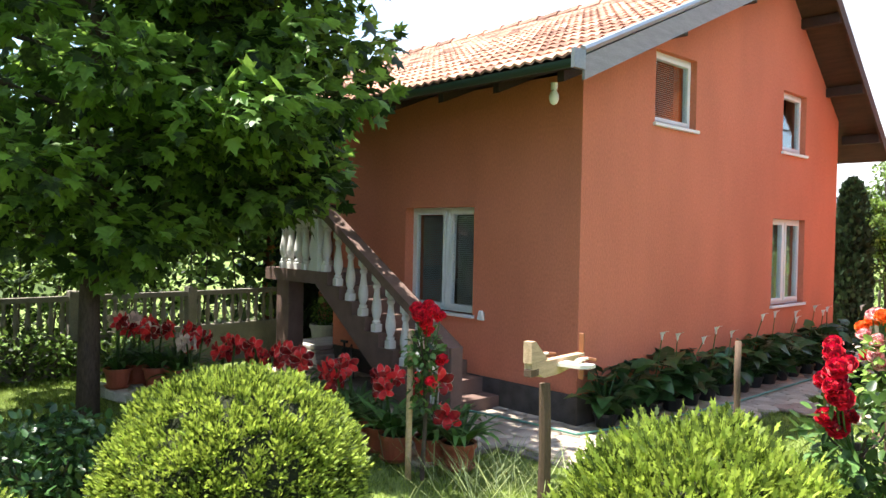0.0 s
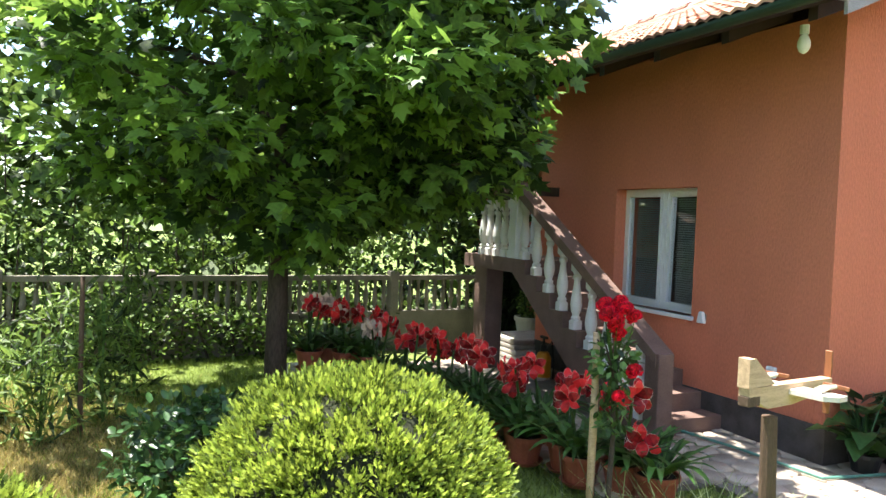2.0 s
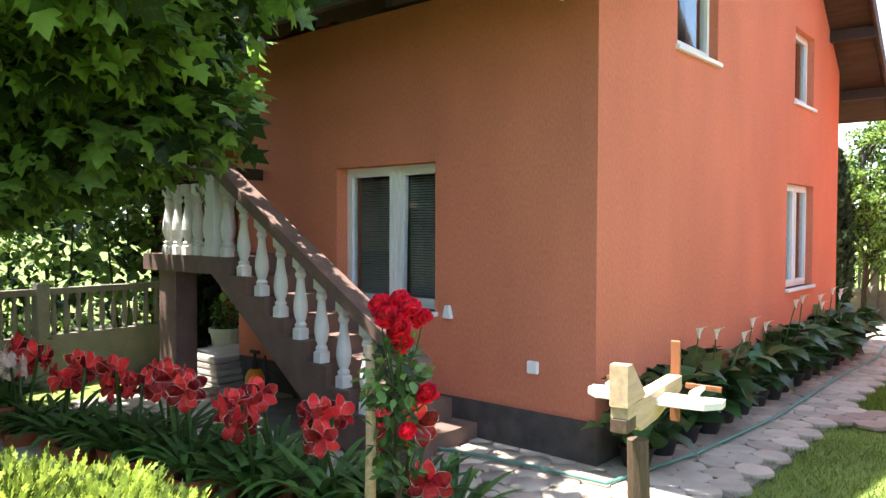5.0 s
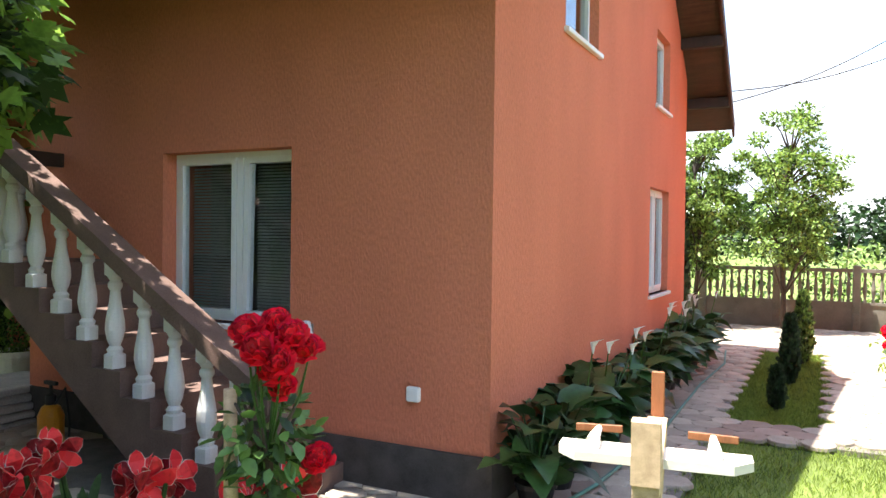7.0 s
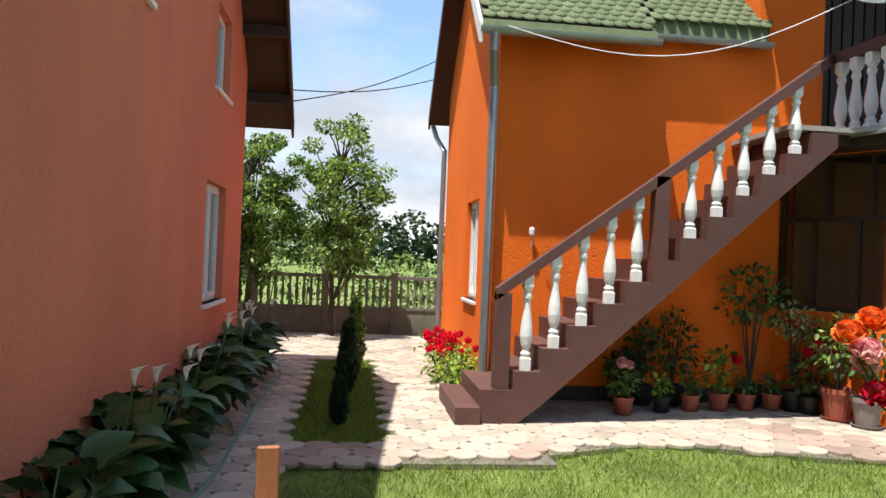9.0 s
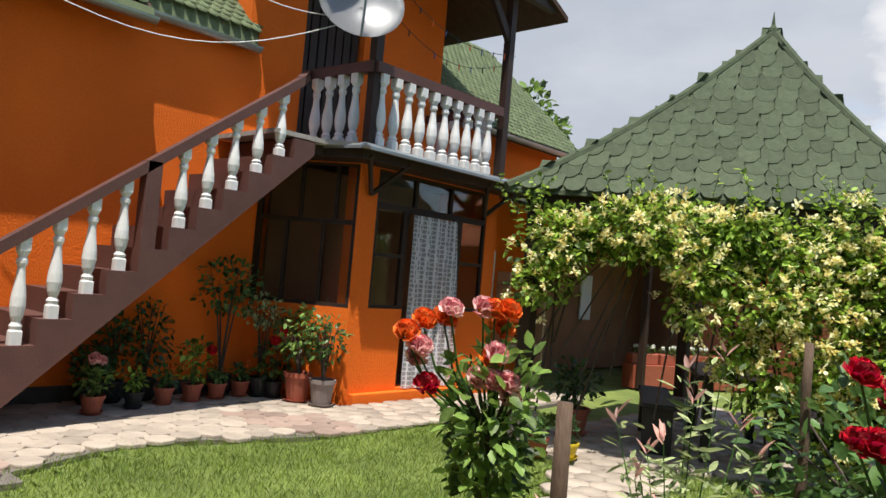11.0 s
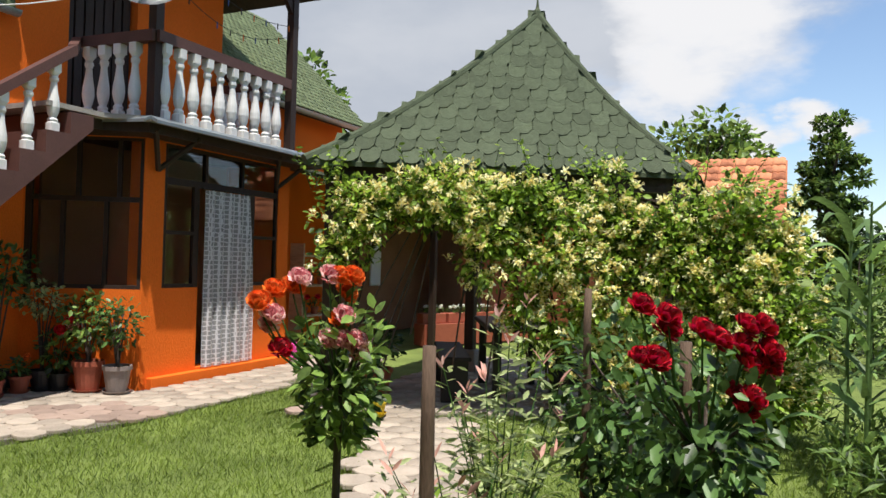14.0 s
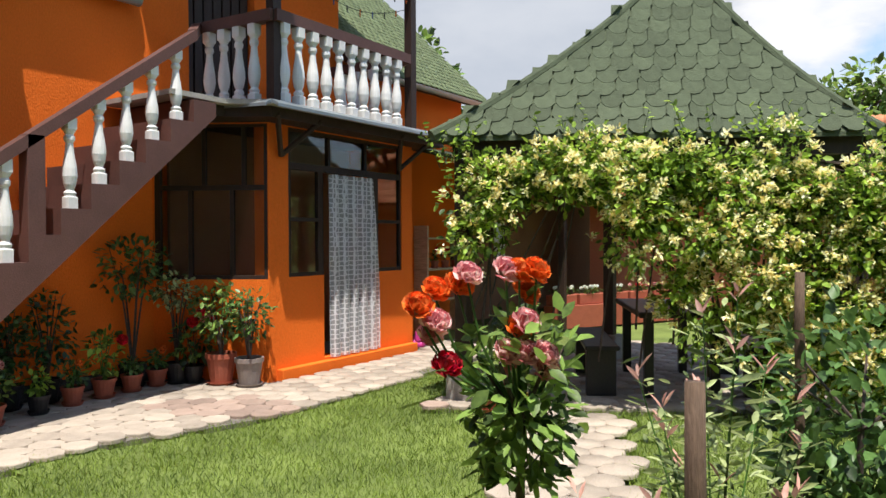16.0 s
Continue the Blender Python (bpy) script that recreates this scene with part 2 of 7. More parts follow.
PEAR = mat("pear_leaf", (0.10, 0.18, 0.034), 0.5, 0.3, 2, 40, 0, island=0.35, trans=0.35, tint=(0.18, 0.28, 0.06))
WOODS = mat("far_woodland_leaf", (0.03, 0.06, 0.02), 0.8, 0.35, 0.6, 10, 0, island=0.35, trans=0.15)
HEDGE = mat("hedge_leaf", (0.052, 0.105, 0.022), 0.55, 0.3, 2, 40, 0, island=0.35, trans=0.3, tint=(0.13, 0.21, 0.045))
VINE = mat("honeysuckle_leaf", (0.115, 0.225, 0.028), 0.5, 0.28, 3, 40, 0, island=0.36, trans=0.4, tint=(0.25, 0.38, 0.055))
VFLOW = mat("cream_yellow_flower", (0.80, 0.69, 0.22), 0.6, 0.08, 3, 40, 0, island=0.4, trans=0.4, tint=(0.90, 0.86, 0.58))
WILLOW = mat("pale_green_willow_leaf", (0.20, 0.28, 0.10), 0.55, 0.25, 6, 40, 0, island=0.4, trans=0.3, tint=(0.33, 0.38, 0.17))
SHOOT = mat("pale_pink_shoot_leaf", (0.62, 0.34, 0.28), 0.55, 0.2, 6, 40, 0, island=0.4, trans=0.3)
CORN = mat("maize_leaf", (0.14, 0.24, 0.07), 0.5, 0.25, 3, 40, 0, island=0.3, trans=0.25)
REDF = mat("red_petal", (0.68, 0.012, 0.020), 0.6, 0.22, 8, 60, 0, island=0.3, trans=0.35)
CRIMSON = mat("crimson_petal", (0.52, 0.006, 0.018), 0.6, 0.3, 8, 60, 0, island=0.35, trans=0.15)
CORAL = mat("orange_petal", (0.90, 0.19, 0.025), 0.6, 0.2, 8, 60, 0, island=0.35, trans=0.25)
PINKF = mat("pink_petal", (0.84, 0.22, 0.24), 0.6, 0.2, 8, 60, 0, island=0.4, trans=0.3, tint=(0.90, 0.55, 0.52))
WHITEF = mat("white_spathe", (0.80, 0.80, 0.74), 0.5, 0.05, 8, 60, 0, trans=0.25)
AMAR = mat("amaryllis_red", (0.44, 0.010, 0.014), 0.5, 0.3, 14, 50, 0, island=0.3, trans=0.3, tint=(0.66, 0.035, 0.03))
AMARW = mat("amaryllis_pale_edge", (0.80, 0.62, 0.56), 0.5, 0.2, 14, 50, 0, island=0.3, trans=0.25)
DISH = mat("grey_dish_metal", (0.36, 0.37, 0.38), 0.35, 0.06, 3, 40, 0.05, metal=0.3, stain=0.2)
CABLE = mat("black_cable", (0.02, 0.02, 0.02), 0.6, 0.05, 5, 40, 0)
LINE = mat("pale_cord", (0.62, 0.60, 0.56), 0.7, 0.05, 5, 40, 0)
HOSE = mat("green_hose", (0.10, 0.25, 0.20), 0.5, 0.1, 5, 40, 0)
BULB = mat("milky_glass_globe", (0.8, 0.8, 0.78), 0.3, 0.02, 5, 40, 0)
STONE = mat("pale_field_stone", (0.48, 0.45, 0.40), 0.9, 0.2, 6, 80, 0.5, obj_var=0.25)
TABLE = mat("black_stained_table", (0.022, 0.019, 0.018), 0.45, 0.2, 4, 50, 0.15)

# ---- building helpers ----
rng = np.random.default_rng(7)


def link(name, bm, material, parent=None, label="", smooth=False):
    me = bpy.data.meshes.new(name)
    bm.normal_update()
    bm.to_mesh(me)
    bm.free()
    me.materials.append(material)
    if smooth:
        me.polygons.foreach_set("use_smooth", [True] * len(me.polygons))
    ob = new(name, me)
    ob.parent = parent
    if label:
        ob["label"] = label
    return ob


def part(name, bm, material, parent, label="", smooth=False):
    return link(name, bm, material, parent, label, smooth)


def thing(name, label, category, group="", at=(0, 0, 0), rz=0.0, kind=""):
    e = new(name)
    e.empty_display_size = 0.1
    e.matrix_basis = pose(*at, 0, 0, rz)
    return tagged(e, label, category, group, kind)


def box(bm, x0, x1, y0, y1, z0, z1, m=None):
    vs = [bm.verts.new((x, y, z)) for x in (x0, x1) for y in (y0, y1) for z in (z0, z1)]
    for f in ((0, 1, 3, 2), (4, 6, 7, 5), (0, 4, 5, 1), (2, 3, 7, 6), (0, 2, 6, 4), (1, 5, 7, 3)):
        bm.faces.new([vs[i] for i in f])
    if m:
        bmesh.ops.transform(bm, matrix=m, verts=vs)
    return vs


def bbox(x0, x1, y0, y1, z0, z1, bevel=0.006, m=None):
    bm = bmesh.new()
    box(bm, x0, x1, y0, y1, z0, z1, m)
    if bevel:
        bmesh.ops.bevel(bm, geom=bm.edges[:], offset=bevel, segments=1, affect="EDGES")
    return bm


def prism(bm, pts, d):
    """A prism: the polygon pts pushed along the vector d."""
    a = [bm.verts.new(p) for p in pts]
    b = [bm.verts.new(Vector(p) + Vector(d)) for p in pts]
    n = len(pts)
    bm.faces.new(a)
    bm.faces.new(b[::-1])
    for i in range(n):
        bm.faces.new((a[i], b[i], b[(i + 1) % n], a[(i + 1) % n]))
    return bm


def lathe(bm, prof, seg=12, at=(0, 0, 0), square=()):
    """A turned shape from rows of (radius, height)."""
    rings = []
    for r, z in prof:
        rings.append([bm.verts.new((at[0] + r * math.cos(2 * math.pi * k / seg), at[1] + r * math.sin(2 * math.pi * k / seg), at[2] + z)) for k in range(seg)])
    for a, b in zip(rings, rings[1:]):
        for k in range(seg):
            bm.faces.new((a[k], a[(k + 1) % seg], b[(k + 1) % seg], b[k]))
    bm.faces.new(rings[0][::-1])
    bm.faces.new(rings[-1])
    return bm


def tube(bm, pts, r0, r1=None, seg=7):
    """A round tube along pts that tapers from r0 to r1."""
    pts = [Vector(p) for p in pts]
    r1 = r0 if r1 is None else r1
    rings = []
    for i, p in enumerate(pts):
        d = (pts[min(i + 1, len(pts) - 1)] - pts[max(i - 1, 0)]).normalized()
        u = d.orthogonal().normalized() if i == 0 else (u - d * u.dot(d)).normalized()
        v = d.cross(u)
        r = r0 + (r1 - r0) * i / (len(pts) - 1)
        rings.append([bm.verts.new(p + r * (math.cos(2 * math.pi * k / seg) * u + math.sin(2 * math.pi * k / seg) * v)) for k in range(seg)])
    for a, b in zip(rings, rings[1:]):
        for k in range(seg):
            bm.faces.new((a[k], a[(k + 1) % seg], b[(k + 1) % seg], b[k]))
    bm.faces.new(rings[0][::-1])
    bm.faces.new(rings[-1])
    return bm


def scatter(name, verts, faces, pos, rot, size, material, parent=None, label="", smooth=False):
    """Many copies of one small shape, joined in one mesh."""
    verts, pos, rot, size = np.asarray(verts, float), np.asarray(pos, float), np.asarray(rot, float), np.asarray(size, float)
    n, k = len(pos), len(verts)
    V = np.einsum("nij,kj->nki", rot, verts) * size[:, None, None] + pos[:, None, :]
    me = bpy.data.meshes.new(name)
    loops = np.concatenate([np.array(f) for f in faces])
    lens = np.array([len(f) for f in faces])
    L = (loops[None, :] + k * np.arange(n)[:, None]).ravel()
    tot = np.tile(lens, n)
    start = np.concatenate([[0], np.cumsum(tot)[:-1]])
    me.vertices.add(n * k)
    me.vertices.foreach_set("co", V.ravel())
    me.loops.add(len(L))
    me.loops.foreach_set("vertex_index", L.astype(np.int32))
    me.polygons.add(len(tot))
    me.polygons.foreach_set("loop_start", start.astype(np.int32))
    me.polygons.foreach_set("loop_total", tot.astype(np.int32))
    if smooth:
        me.polygons.foreach_set("use_smooth", [True] * len(tot))
    me.update(calc_edges=True)
    me.materials.append(material)
    ob = new(name, me)
    ob.parent = parent
    if label:
        ob["label"] = label
    return ob


def aim(ydir, up):
    """Turns whose y axis is ydir and whose z axis leans to up."""
    y = np.asarray(ydir, float)
    y = y / (np.linalg.norm(y, axis=1, keepdims=True) + 1e-9)
    u = np.asarray(up, float)
    x = np.cross(y, u)
    x /= np.linalg.norm(x, axis=1, keepdims=True) + 1e-9
    z = np.cross(x, y)
    return np.stack([x, y, z], axis=2)


# small shapes: leaf blades lie along +y from the origin
OVAL = ([(0, 0, 0), (0.28, 0.35, 0.05), (0.2, 0.75, 0.03), (0, 1, -0.06), (-0.2, 0.75, 0.03), (-0.28, 0.35, 0.05), (0, 0.45, -0.03)],
        [(0, 1, 6), (1, 2, 6), (2, 3, 6), (3, 4, 6), (4, 5, 6), (5, 0, 6)])
LANCE = ([(0, 0, 0), (0.11, 0.4, 0.03), (0, 1, -0.05), (-0.11, 0.4, 0.03)], [(0, 1, 2), (0, 2, 3)])
MLEAF = ([(0, 0, 0), (0.30, 0.02, 0.02), (0.50, 0.25, -0.03), (0.28, 0.36, 0.02), (0.52, 0.72, -0.06), (0.22, 0.62, 0.02), (0, 1.0, -0.08),
          (-0.22, 0.62, 0.02), (-0.52, 0.72, -0.06), (-0.28, 0.36, 0.02), (-0.50, 0.25, -0.03), (-0.30, 0.02, 0.02), (0, 0.35, 0.03)],
         [(0, 1, 12), (1, 2, 3, 12), (3, 4, 5, 12), (5, 6, 7, 12), (7, 8, 9, 12), (9, 10, 11, 12), (11, 0, 12)])
SPRAY = ([(0, 0, 0), (0.10, 0.25, 0.02), (0.34, 0.45, 0), (0.14, 0.5, 0.02), (0.30, 0.75, 0), (0.09, 0.72, 0.02), (0, 1, -0.05),
          (-0.09, 0.72, 0.02), (-0.30, 0.75, 0), (-0.14, 0.5, 0.02), (-0.34, 0.45, 0), (-0.10, 0.25, 0.02)],
         [(0, 1, 3, 5, 6, 7, 9, 11), (1, 2, 3), (3, 4, 5), (7, 8, 9), (9, 10, 11)])
PETAL = ([(0, 0, 0), (0.36, 0.35, 0.10), (0.40, 0.75, 0.16), (0, 0.95, 0.06), (-0.40, 0.75, 0.16), (-0.36, 0.35, 0.10), (0, 0.5, -0.06)],
         [(0, 1, 6), (1, 2, 6), (2, 3, 6), (3, 4, 6), (4, 5, 6), (5, 0, 6)])
LEAFLET = ([(0, 0, 0), (0.13, 0.35, 0.03), (0.10, 0.7, 0.02), (0, 1, -0.05), (-0.10, 0.7, 0.02), (-0.13, 0.35, 0.03)], [(0, 1, 2, 3), (0, 3, 4, 5)])
CLUMP = ([(0, 0, 0), (0.6, 0.2, 0.1), (0.35, 0.75, -0.1), (-0.3, 0.9, 0.1), (-0.62, 0.35, -0.08)], [(0, 1, 2, 3, 4)])


def wall(bm, o, u, n, length, z0, top, holes, thick=0.28, extra=()):
    """An upright wall from o along u, thick towards n, up to top(u), with holes (u0, u1, z0, z1) through it."""
    o, u, n = Vector(o), Vector(u).normalized(), Vector(n).normalized()
    br = sorted({0.0, length, *extra, *[h[0] for h in holes], *[h[1] for h in holes]})
    for a, b in zip(br, br[1:]):
        mid, lo, runs = (a + b) / 2, (z0, z0), []
        for h in sorted((h for h in holes if h[0] < mid < h[1]), key=lambda h: h[2]):
            runs.append((lo, (h[2], h[2])))
            lo = (h[3], h[3])
        runs.append((lo, (top(a), top(b))))
        for (la, lb), (ha, hb) in runs:
            pts = [o + u * a + Vector((0, 0, la)), o + u * b + Vector((0, 0, lb)), o + u * b + Vector((0, 0, hb)), o + u * a + Vector((0, 0, ha))]
            prism(bm, pts, n * thick)
    bmesh.ops.remove_doubles(bm, verts=bm.verts[:], dist=0.0005)
    return bm


BAL = [(0.062, 0), (0.062, 0.075), (0.045, 0.085), (0.052, 0.105), (0.034, 0.125), (0.05, 0.16), (0.062, 0.215), (0.058, 0.27), (0.038, 0.37), (0.031, 0.435),
       (0.045, 0.455), (0.045, 0.475), (0.033, 0.49), (0.05, 0.515), (0.058, 0.525), (0.058, 0.60)]


def baluster_mesh(h, r=1.0):
    bm = bmesh.new()
    lathe(bm, [(a * r, z * h / 0.60) for a, z in BAL], 14)
    for v in bm.verts:
        f = v.co.z / h
        if f < 0.13 or f > 0.86:
            q = max(abs(v.co.x), abs(v.co.y)) / (0.058 * r)
            if q > 0.3:
                s = 0.052 * r / max(abs(v.co.x), abs(v.co.y))
                v.co.x *= s
                v.co.y *= s
    me = bpy.data.meshes.new("baluster")
    bm.normal_update()
    bm.to_mesh(me)
    bm.free()
    me.materials.append(WHITEP)
    return me


def put(name, me, m, parent):
    ob = new(name, me)
    ob.parent = parent
    ob.matrix_basis = m
    return ob


def window(name, label, o, u, n, w, h, split=0.5, depth=0.13, blinds=(), ajar=False):
    """A white framed window in the opening at o (lower corner, outer face), along u, n pointing into the house."""
    u, n = Vector(u).normalized(), Vector(n).normalized()
    m = Matrix((( u.x, n.x, 0, o[0]), (u.y, n.y, 0, o[1]), (0, 0, 1, o[2]), (0, 0, 0, 1)))
    e = new(name)
    e.matrix_basis = m
    tagged(e, label, "window", kind="structure")
    d = depth
    fr = bmesh.new()
    t = 0.037
    for b in ((0, w, 0, t), (0, w, h - t, h), (0, t, t, h - t), (w - t, w, t, h - t)):
        box(fr, b[0], b[1], d, d + 0.07, b[2], b[3])
    if split:
        box(fr, w * split - 0.022, w * split + 0.022, d - 0.004, d + 0.066, t, h - t)
    part("window_frame", fr, PVC, e)
    spans = [(t, w * split - 0.03), (w * split + 0.03, w - t)] if split else [(t, w - t)]
    for i, (a, b) in enumerate(spans):
        sb = bmesh.new()
        s = 0.038
        for q in ((a, b, t, t + s), (a, b, h - t - s, h - t), (a, a + s, t + s, h - t - s), (b - s, b, t + s, h - t - s)):
            box(sb, q[0], q[1], d - 0.012, d + 0.05, q[2], q[3])
        if ajar and i == 1:
            bmesh.ops.transform(sb, matrix=Matrix.Translation((0, d, t)) @ Matrix.Rotation(radians(-1.2), 4, "X") @ Matrix.Translation((0, -d, -t)), verts=sb.verts)
        sash = part("sash", sb, PVC, e)
        gb = bmesh.new()
        box(gb, a + s, b - s, d + 0.016, d + 0.022, t + s, h - t - s)
        if ajar and i == 1:
            bmesh.ops.transform(gb, matrix=Matrix.Translation((0, d, t)) @ Matrix.Rotation(radians(-1.2), 4, "X") @ Matrix.Translation((0, -d, -t)), verts=gb.verts)
        pane = part("pane", gb, GLASS, sash)
        pane.visible_shadow = False
        if i in blinds:
            bb = bmesh.new()
            z = t + s
            while z < h - t - s:
                box(bb, a + s, b - s, d + 0.085, d + 0.107, z, z + 0.002, Matrix.Translation((0, d + 0.096, z)) @ Matrix.Rotation(radians(38), 4, "X") @ Matrix.Translation((0, -d - 0.096, -z)))
                z += 0.021
            part("blind", bb, BLIND, e, "closed grey venetian blind slats")
    sl = bbox(-0.03, w + 0.03, -0.035, d, -0.035, 0.0, 0.004)
    part("window_sill", sl, PVC, e)
    return e


def grid_tiles(name, o, u, v, nu, nv, du, dv, mesh, rest_mat, parent, limit, near, keep=None, stagger=0.0):
    """Roof pieces in rows: the nearest are objects of their own, the rest one joined mesh."""
    u, v = Vector(u).normalized(), Vector(v).normalized()
    n = u.cross(v)
    R = Matrix((u, v, n)).transposed().to_4x4()
    spots = []
    for j in range(nv):
        for i in range(-1, nu + 1):
            a, b = (i + (stagger if j % 2 else 0)) * du, j * dv
            if keep and not keep(a, b):
                continue
            if not keep and not (0 <= i < nu):
                continue
            spots.append(Vector(o) + u * a + v * b + n * (0.002 * ((i * 7 + j * 3) % 3)))
    spots.sort(key=lambda p: (p - Vector(near)).length)
    for p in spots[:limit]:
        put(name, mesh, Matrix.Translation(p) @ R, parent)
    if spots[limit:]:
        verts = [x.co[:] for x in mesh.vertices]
        faces = [tuple(q.vertices) for q in mesh.polygons]
        r = np.array(R.to_3x3())
        ob = scatter(name + "_rest", verts, faces, [p[:] for p in spots[limit:]], np.repeat(r[None], len(spots) - limit, 0), np.ones(len(spots) - limit), rest_mat, parent)
        ob["kind"] = "stuff"

# ---- ground ----
bm = bmesh.new()
bmesh.ops.create_grid(bm, x_segments=40, y_segments=40, size=600)
for v in bm.verts:
    v.co.z = -0.035
tagged(link("ground", bm, GROUND), "mown green grass ground reaching to the horizon", "ground", kind="structure")

def lawn_edge(x):
    """The curved near edge of the paving in front of the orange house."""
    return 2.36 + 0.50 * math.exp(-((x - 3.75) / 1.05) ** 2) + 0.05 * max(0.0, x - 4.5)


def paved(x, y):
    if -0.02 <= x <= 0.84 and -0.9 <= y <= 10.0:
        return True
    if 0.84 < x <= 2.7 and 2.22 + 0.1 * (x - 0.84) <= y <= 2.78:
        return True
    if 1.64 <= x <= 2.7 and 2.7 < y <= 10.0:
        return True
    if 0.84 < x < 1.7 and 7.05 <= y <= 10.0:
        return True
    if -1.0 < x < 2.7 and 7.05 <= y <= 9.4:
        return True
    if 2.3 < x <= 9.6 and lawn_edge(x) <= y <= 4.5:
        return True
    if -4.2 <= x <= -0.02 and -1.75 <= y <= 0.0:
        return True
    if 5.9 <= x <= 10.8 and -1.4 <= y <= 1.7 and y > -1.8 * (x - 6.1) + 1.5:
        return True
    if 3.9 <= x <= 6.6 and abs(y - (-0.55 + 0.42 * (x - 4.2))) < 0.42:
        return True
    return False


# ---- the salmon house ----
RIDGE_Y, RIDGE_Z, F_EAVE, B_EAVE = 4.1, 5.22, (-0.65, 3.12), (6.72, 2.98)


def top1(y):
    if y < RIDGE_Y:
        return F_EAVE[1] - 0.10 + (RIDGE_Z - F_EAVE[1]) * (y - F_EAVE[0]) / (RIDGE_Y - F_EAVE[0])
    return B_EAVE[1] - 0.10 + (RIDGE_Z - B_EAVE[1]) * (B_EAVE[0] - y) / (B_EAVE[0] - RIDGE_Y)


house = thing("house", "two-storey salmon stucco house with red clay tile roof", "house", kind="structure")
W1, W2, W3 = (1.18, 1.99, 2.88, 3.62), (4.18, 4.90, 2.86, 3.64), (3.96, 4.95, 0.90, 2.0)
bm = bmesh.new()
wall(bm, (0, 0, 0), (0, 1, 0), (-1, 0, 0), 6.05, 0.29, top1, [W1, W2, W3], 0.28, (RIDGE_Y,))
part("wall", bm, STUCCO1, house, "salmon gable wall")
WF = (1.342, 2.437, 0.895, 2.01)
bm = bmesh.new()
wall(bm, (-0.28, 0, 0), (-1, 0, 0), (0, 1, 0), 3.57, 0.29, lambda u: 3.2, [(WF[0] - 0.28, WF[1] - 0.28, WF[2], WF[3])], 0.28)
wall(bm, (-3.85, 0.28, 0), (0, 1, 0), (1, 0, 0), 1.5, 0.0, lambda u: 3.6, [], 0.28)
part("wall", bm, STUCCO1, house, "salmon front wall")
bm = bmesh.new()
wall(bm, (-3.85, 1.5, 0), (-1, 0, 0), (0, 1, 0), 4.5, 0.0, lambda u: 3.8, [], 0.28)
wall(bm, (-8.35, 1.5, 0), (0, 1, 0), (1, 0, 0), 4.55, 0.0, top1, [], 0.28)
wall(bm, (-0.28, 6.05, 0), (-1, 0, 0), (0, -1, 0), 7.79, 0.0, lambda u: 3.4, [], 0.28)
part("wall", bm, STUCCO1, house, "salmon recessed wall behind the landing")
bm = bmesh.new()
box(bm, -0.3, 0.025, -0.025, 6.07, 0, 0.292)
box(bm, -3.86, -0.3, -0.025, 0.25, 0, 0.292)
part("plinth", bm, PLINTH, house, "dark grey rough plaster plinth")
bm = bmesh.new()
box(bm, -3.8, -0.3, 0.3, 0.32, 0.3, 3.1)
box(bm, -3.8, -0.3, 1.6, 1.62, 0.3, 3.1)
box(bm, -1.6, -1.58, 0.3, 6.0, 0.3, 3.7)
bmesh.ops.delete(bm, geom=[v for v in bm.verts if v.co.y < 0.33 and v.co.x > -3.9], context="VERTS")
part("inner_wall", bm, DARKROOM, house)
# roof deck, soffit, verge boards
XL, XR = -8.7, 0.47
fs, bs = Vector((0, RIDGE_Y - F_EAVE[0], RIDGE_Z - F_EAVE[1])), Vector((0, RIDGE_Y - B_EAVE[0], RIDGE_Z - B_EAVE[1]))
bm = bmesh.new()
prism(bm, [(XL, *F_EAVE), (XL, RIDGE_Y, RIDGE_Z), (XL, RIDGE_Y, RIDGE_Z - 0.07), (XL, F_EAVE[0], F_EAVE[1] - 0.07)], (XR - XL, 0, 0))
prism(bm, [(XL, RIDGE_Y, RIDGE_Z), (XL, *B_EAVE), (XL, B_EAVE[0], B_EAVE[1] - 0.07), (XL, RIDGE_Y, RIDGE_Z - 0.07)], (XR - XL, 0, 0))
roof = part("roof", bm, SOFFIT, house, "brown boarded roof with clay tiles")
for a, b, s in ((F_EAVE, (RIDGE_Y, RIDGE_Z), GREYWOOD), (B_EAVE, (RIDGE_Y, RIDGE_Z), SOFFIT)):
    bm = bmesh.new()
    prism(bm, [(XR, a[0], a[1] + 0.02), (XR, b[0], b[1] + 0.02), (XR, b[0], b[1] - 0.17), (XR, a[0], a[1] - 0.17)], (0.028, 0, 0))
    part("verge_board", bm, s, house)
for y in (0.9, 2.3, 3.7, 4.7, 5.6, 6.3):
    zt = top1(y) + 0.02
    part("purlin", bbox(-0.02, XR, y - 0.05, y + 0.05, zt - 0.12, zt, 0.004), DARKWOOD, house)
for k in range(11):
    x = 0.2 - 0.72 * k
    bm = bmesh.new()
    z = lambda y: top1(y) + 0.03
    prism(bm, [(x, -0.62, z(-0.62)), (x, 0.0, z(0.0)), (x, 0.0, z(0) - 0.11), (x, -0.62, z(-0.62) - 0.09)], (0.07, 0, 0))
    part("rafter_end", bm, DARKWOOD, house)
bm = bmesh.new()
prism(bm, [(XL, F_EAVE[0] - 0.115 + 0.055 * math.cos(a), F_EAVE[1] - 0.03 + 0.055 * math.sin(a)) for a in [math.pi * (1 + k / 8) for k in range(9)]], (XR - XL + 0.02, 0, 0))
part("gutter", bm, GREENGUT, house, "dark green half-round gutter")
bm = bmesh.new()
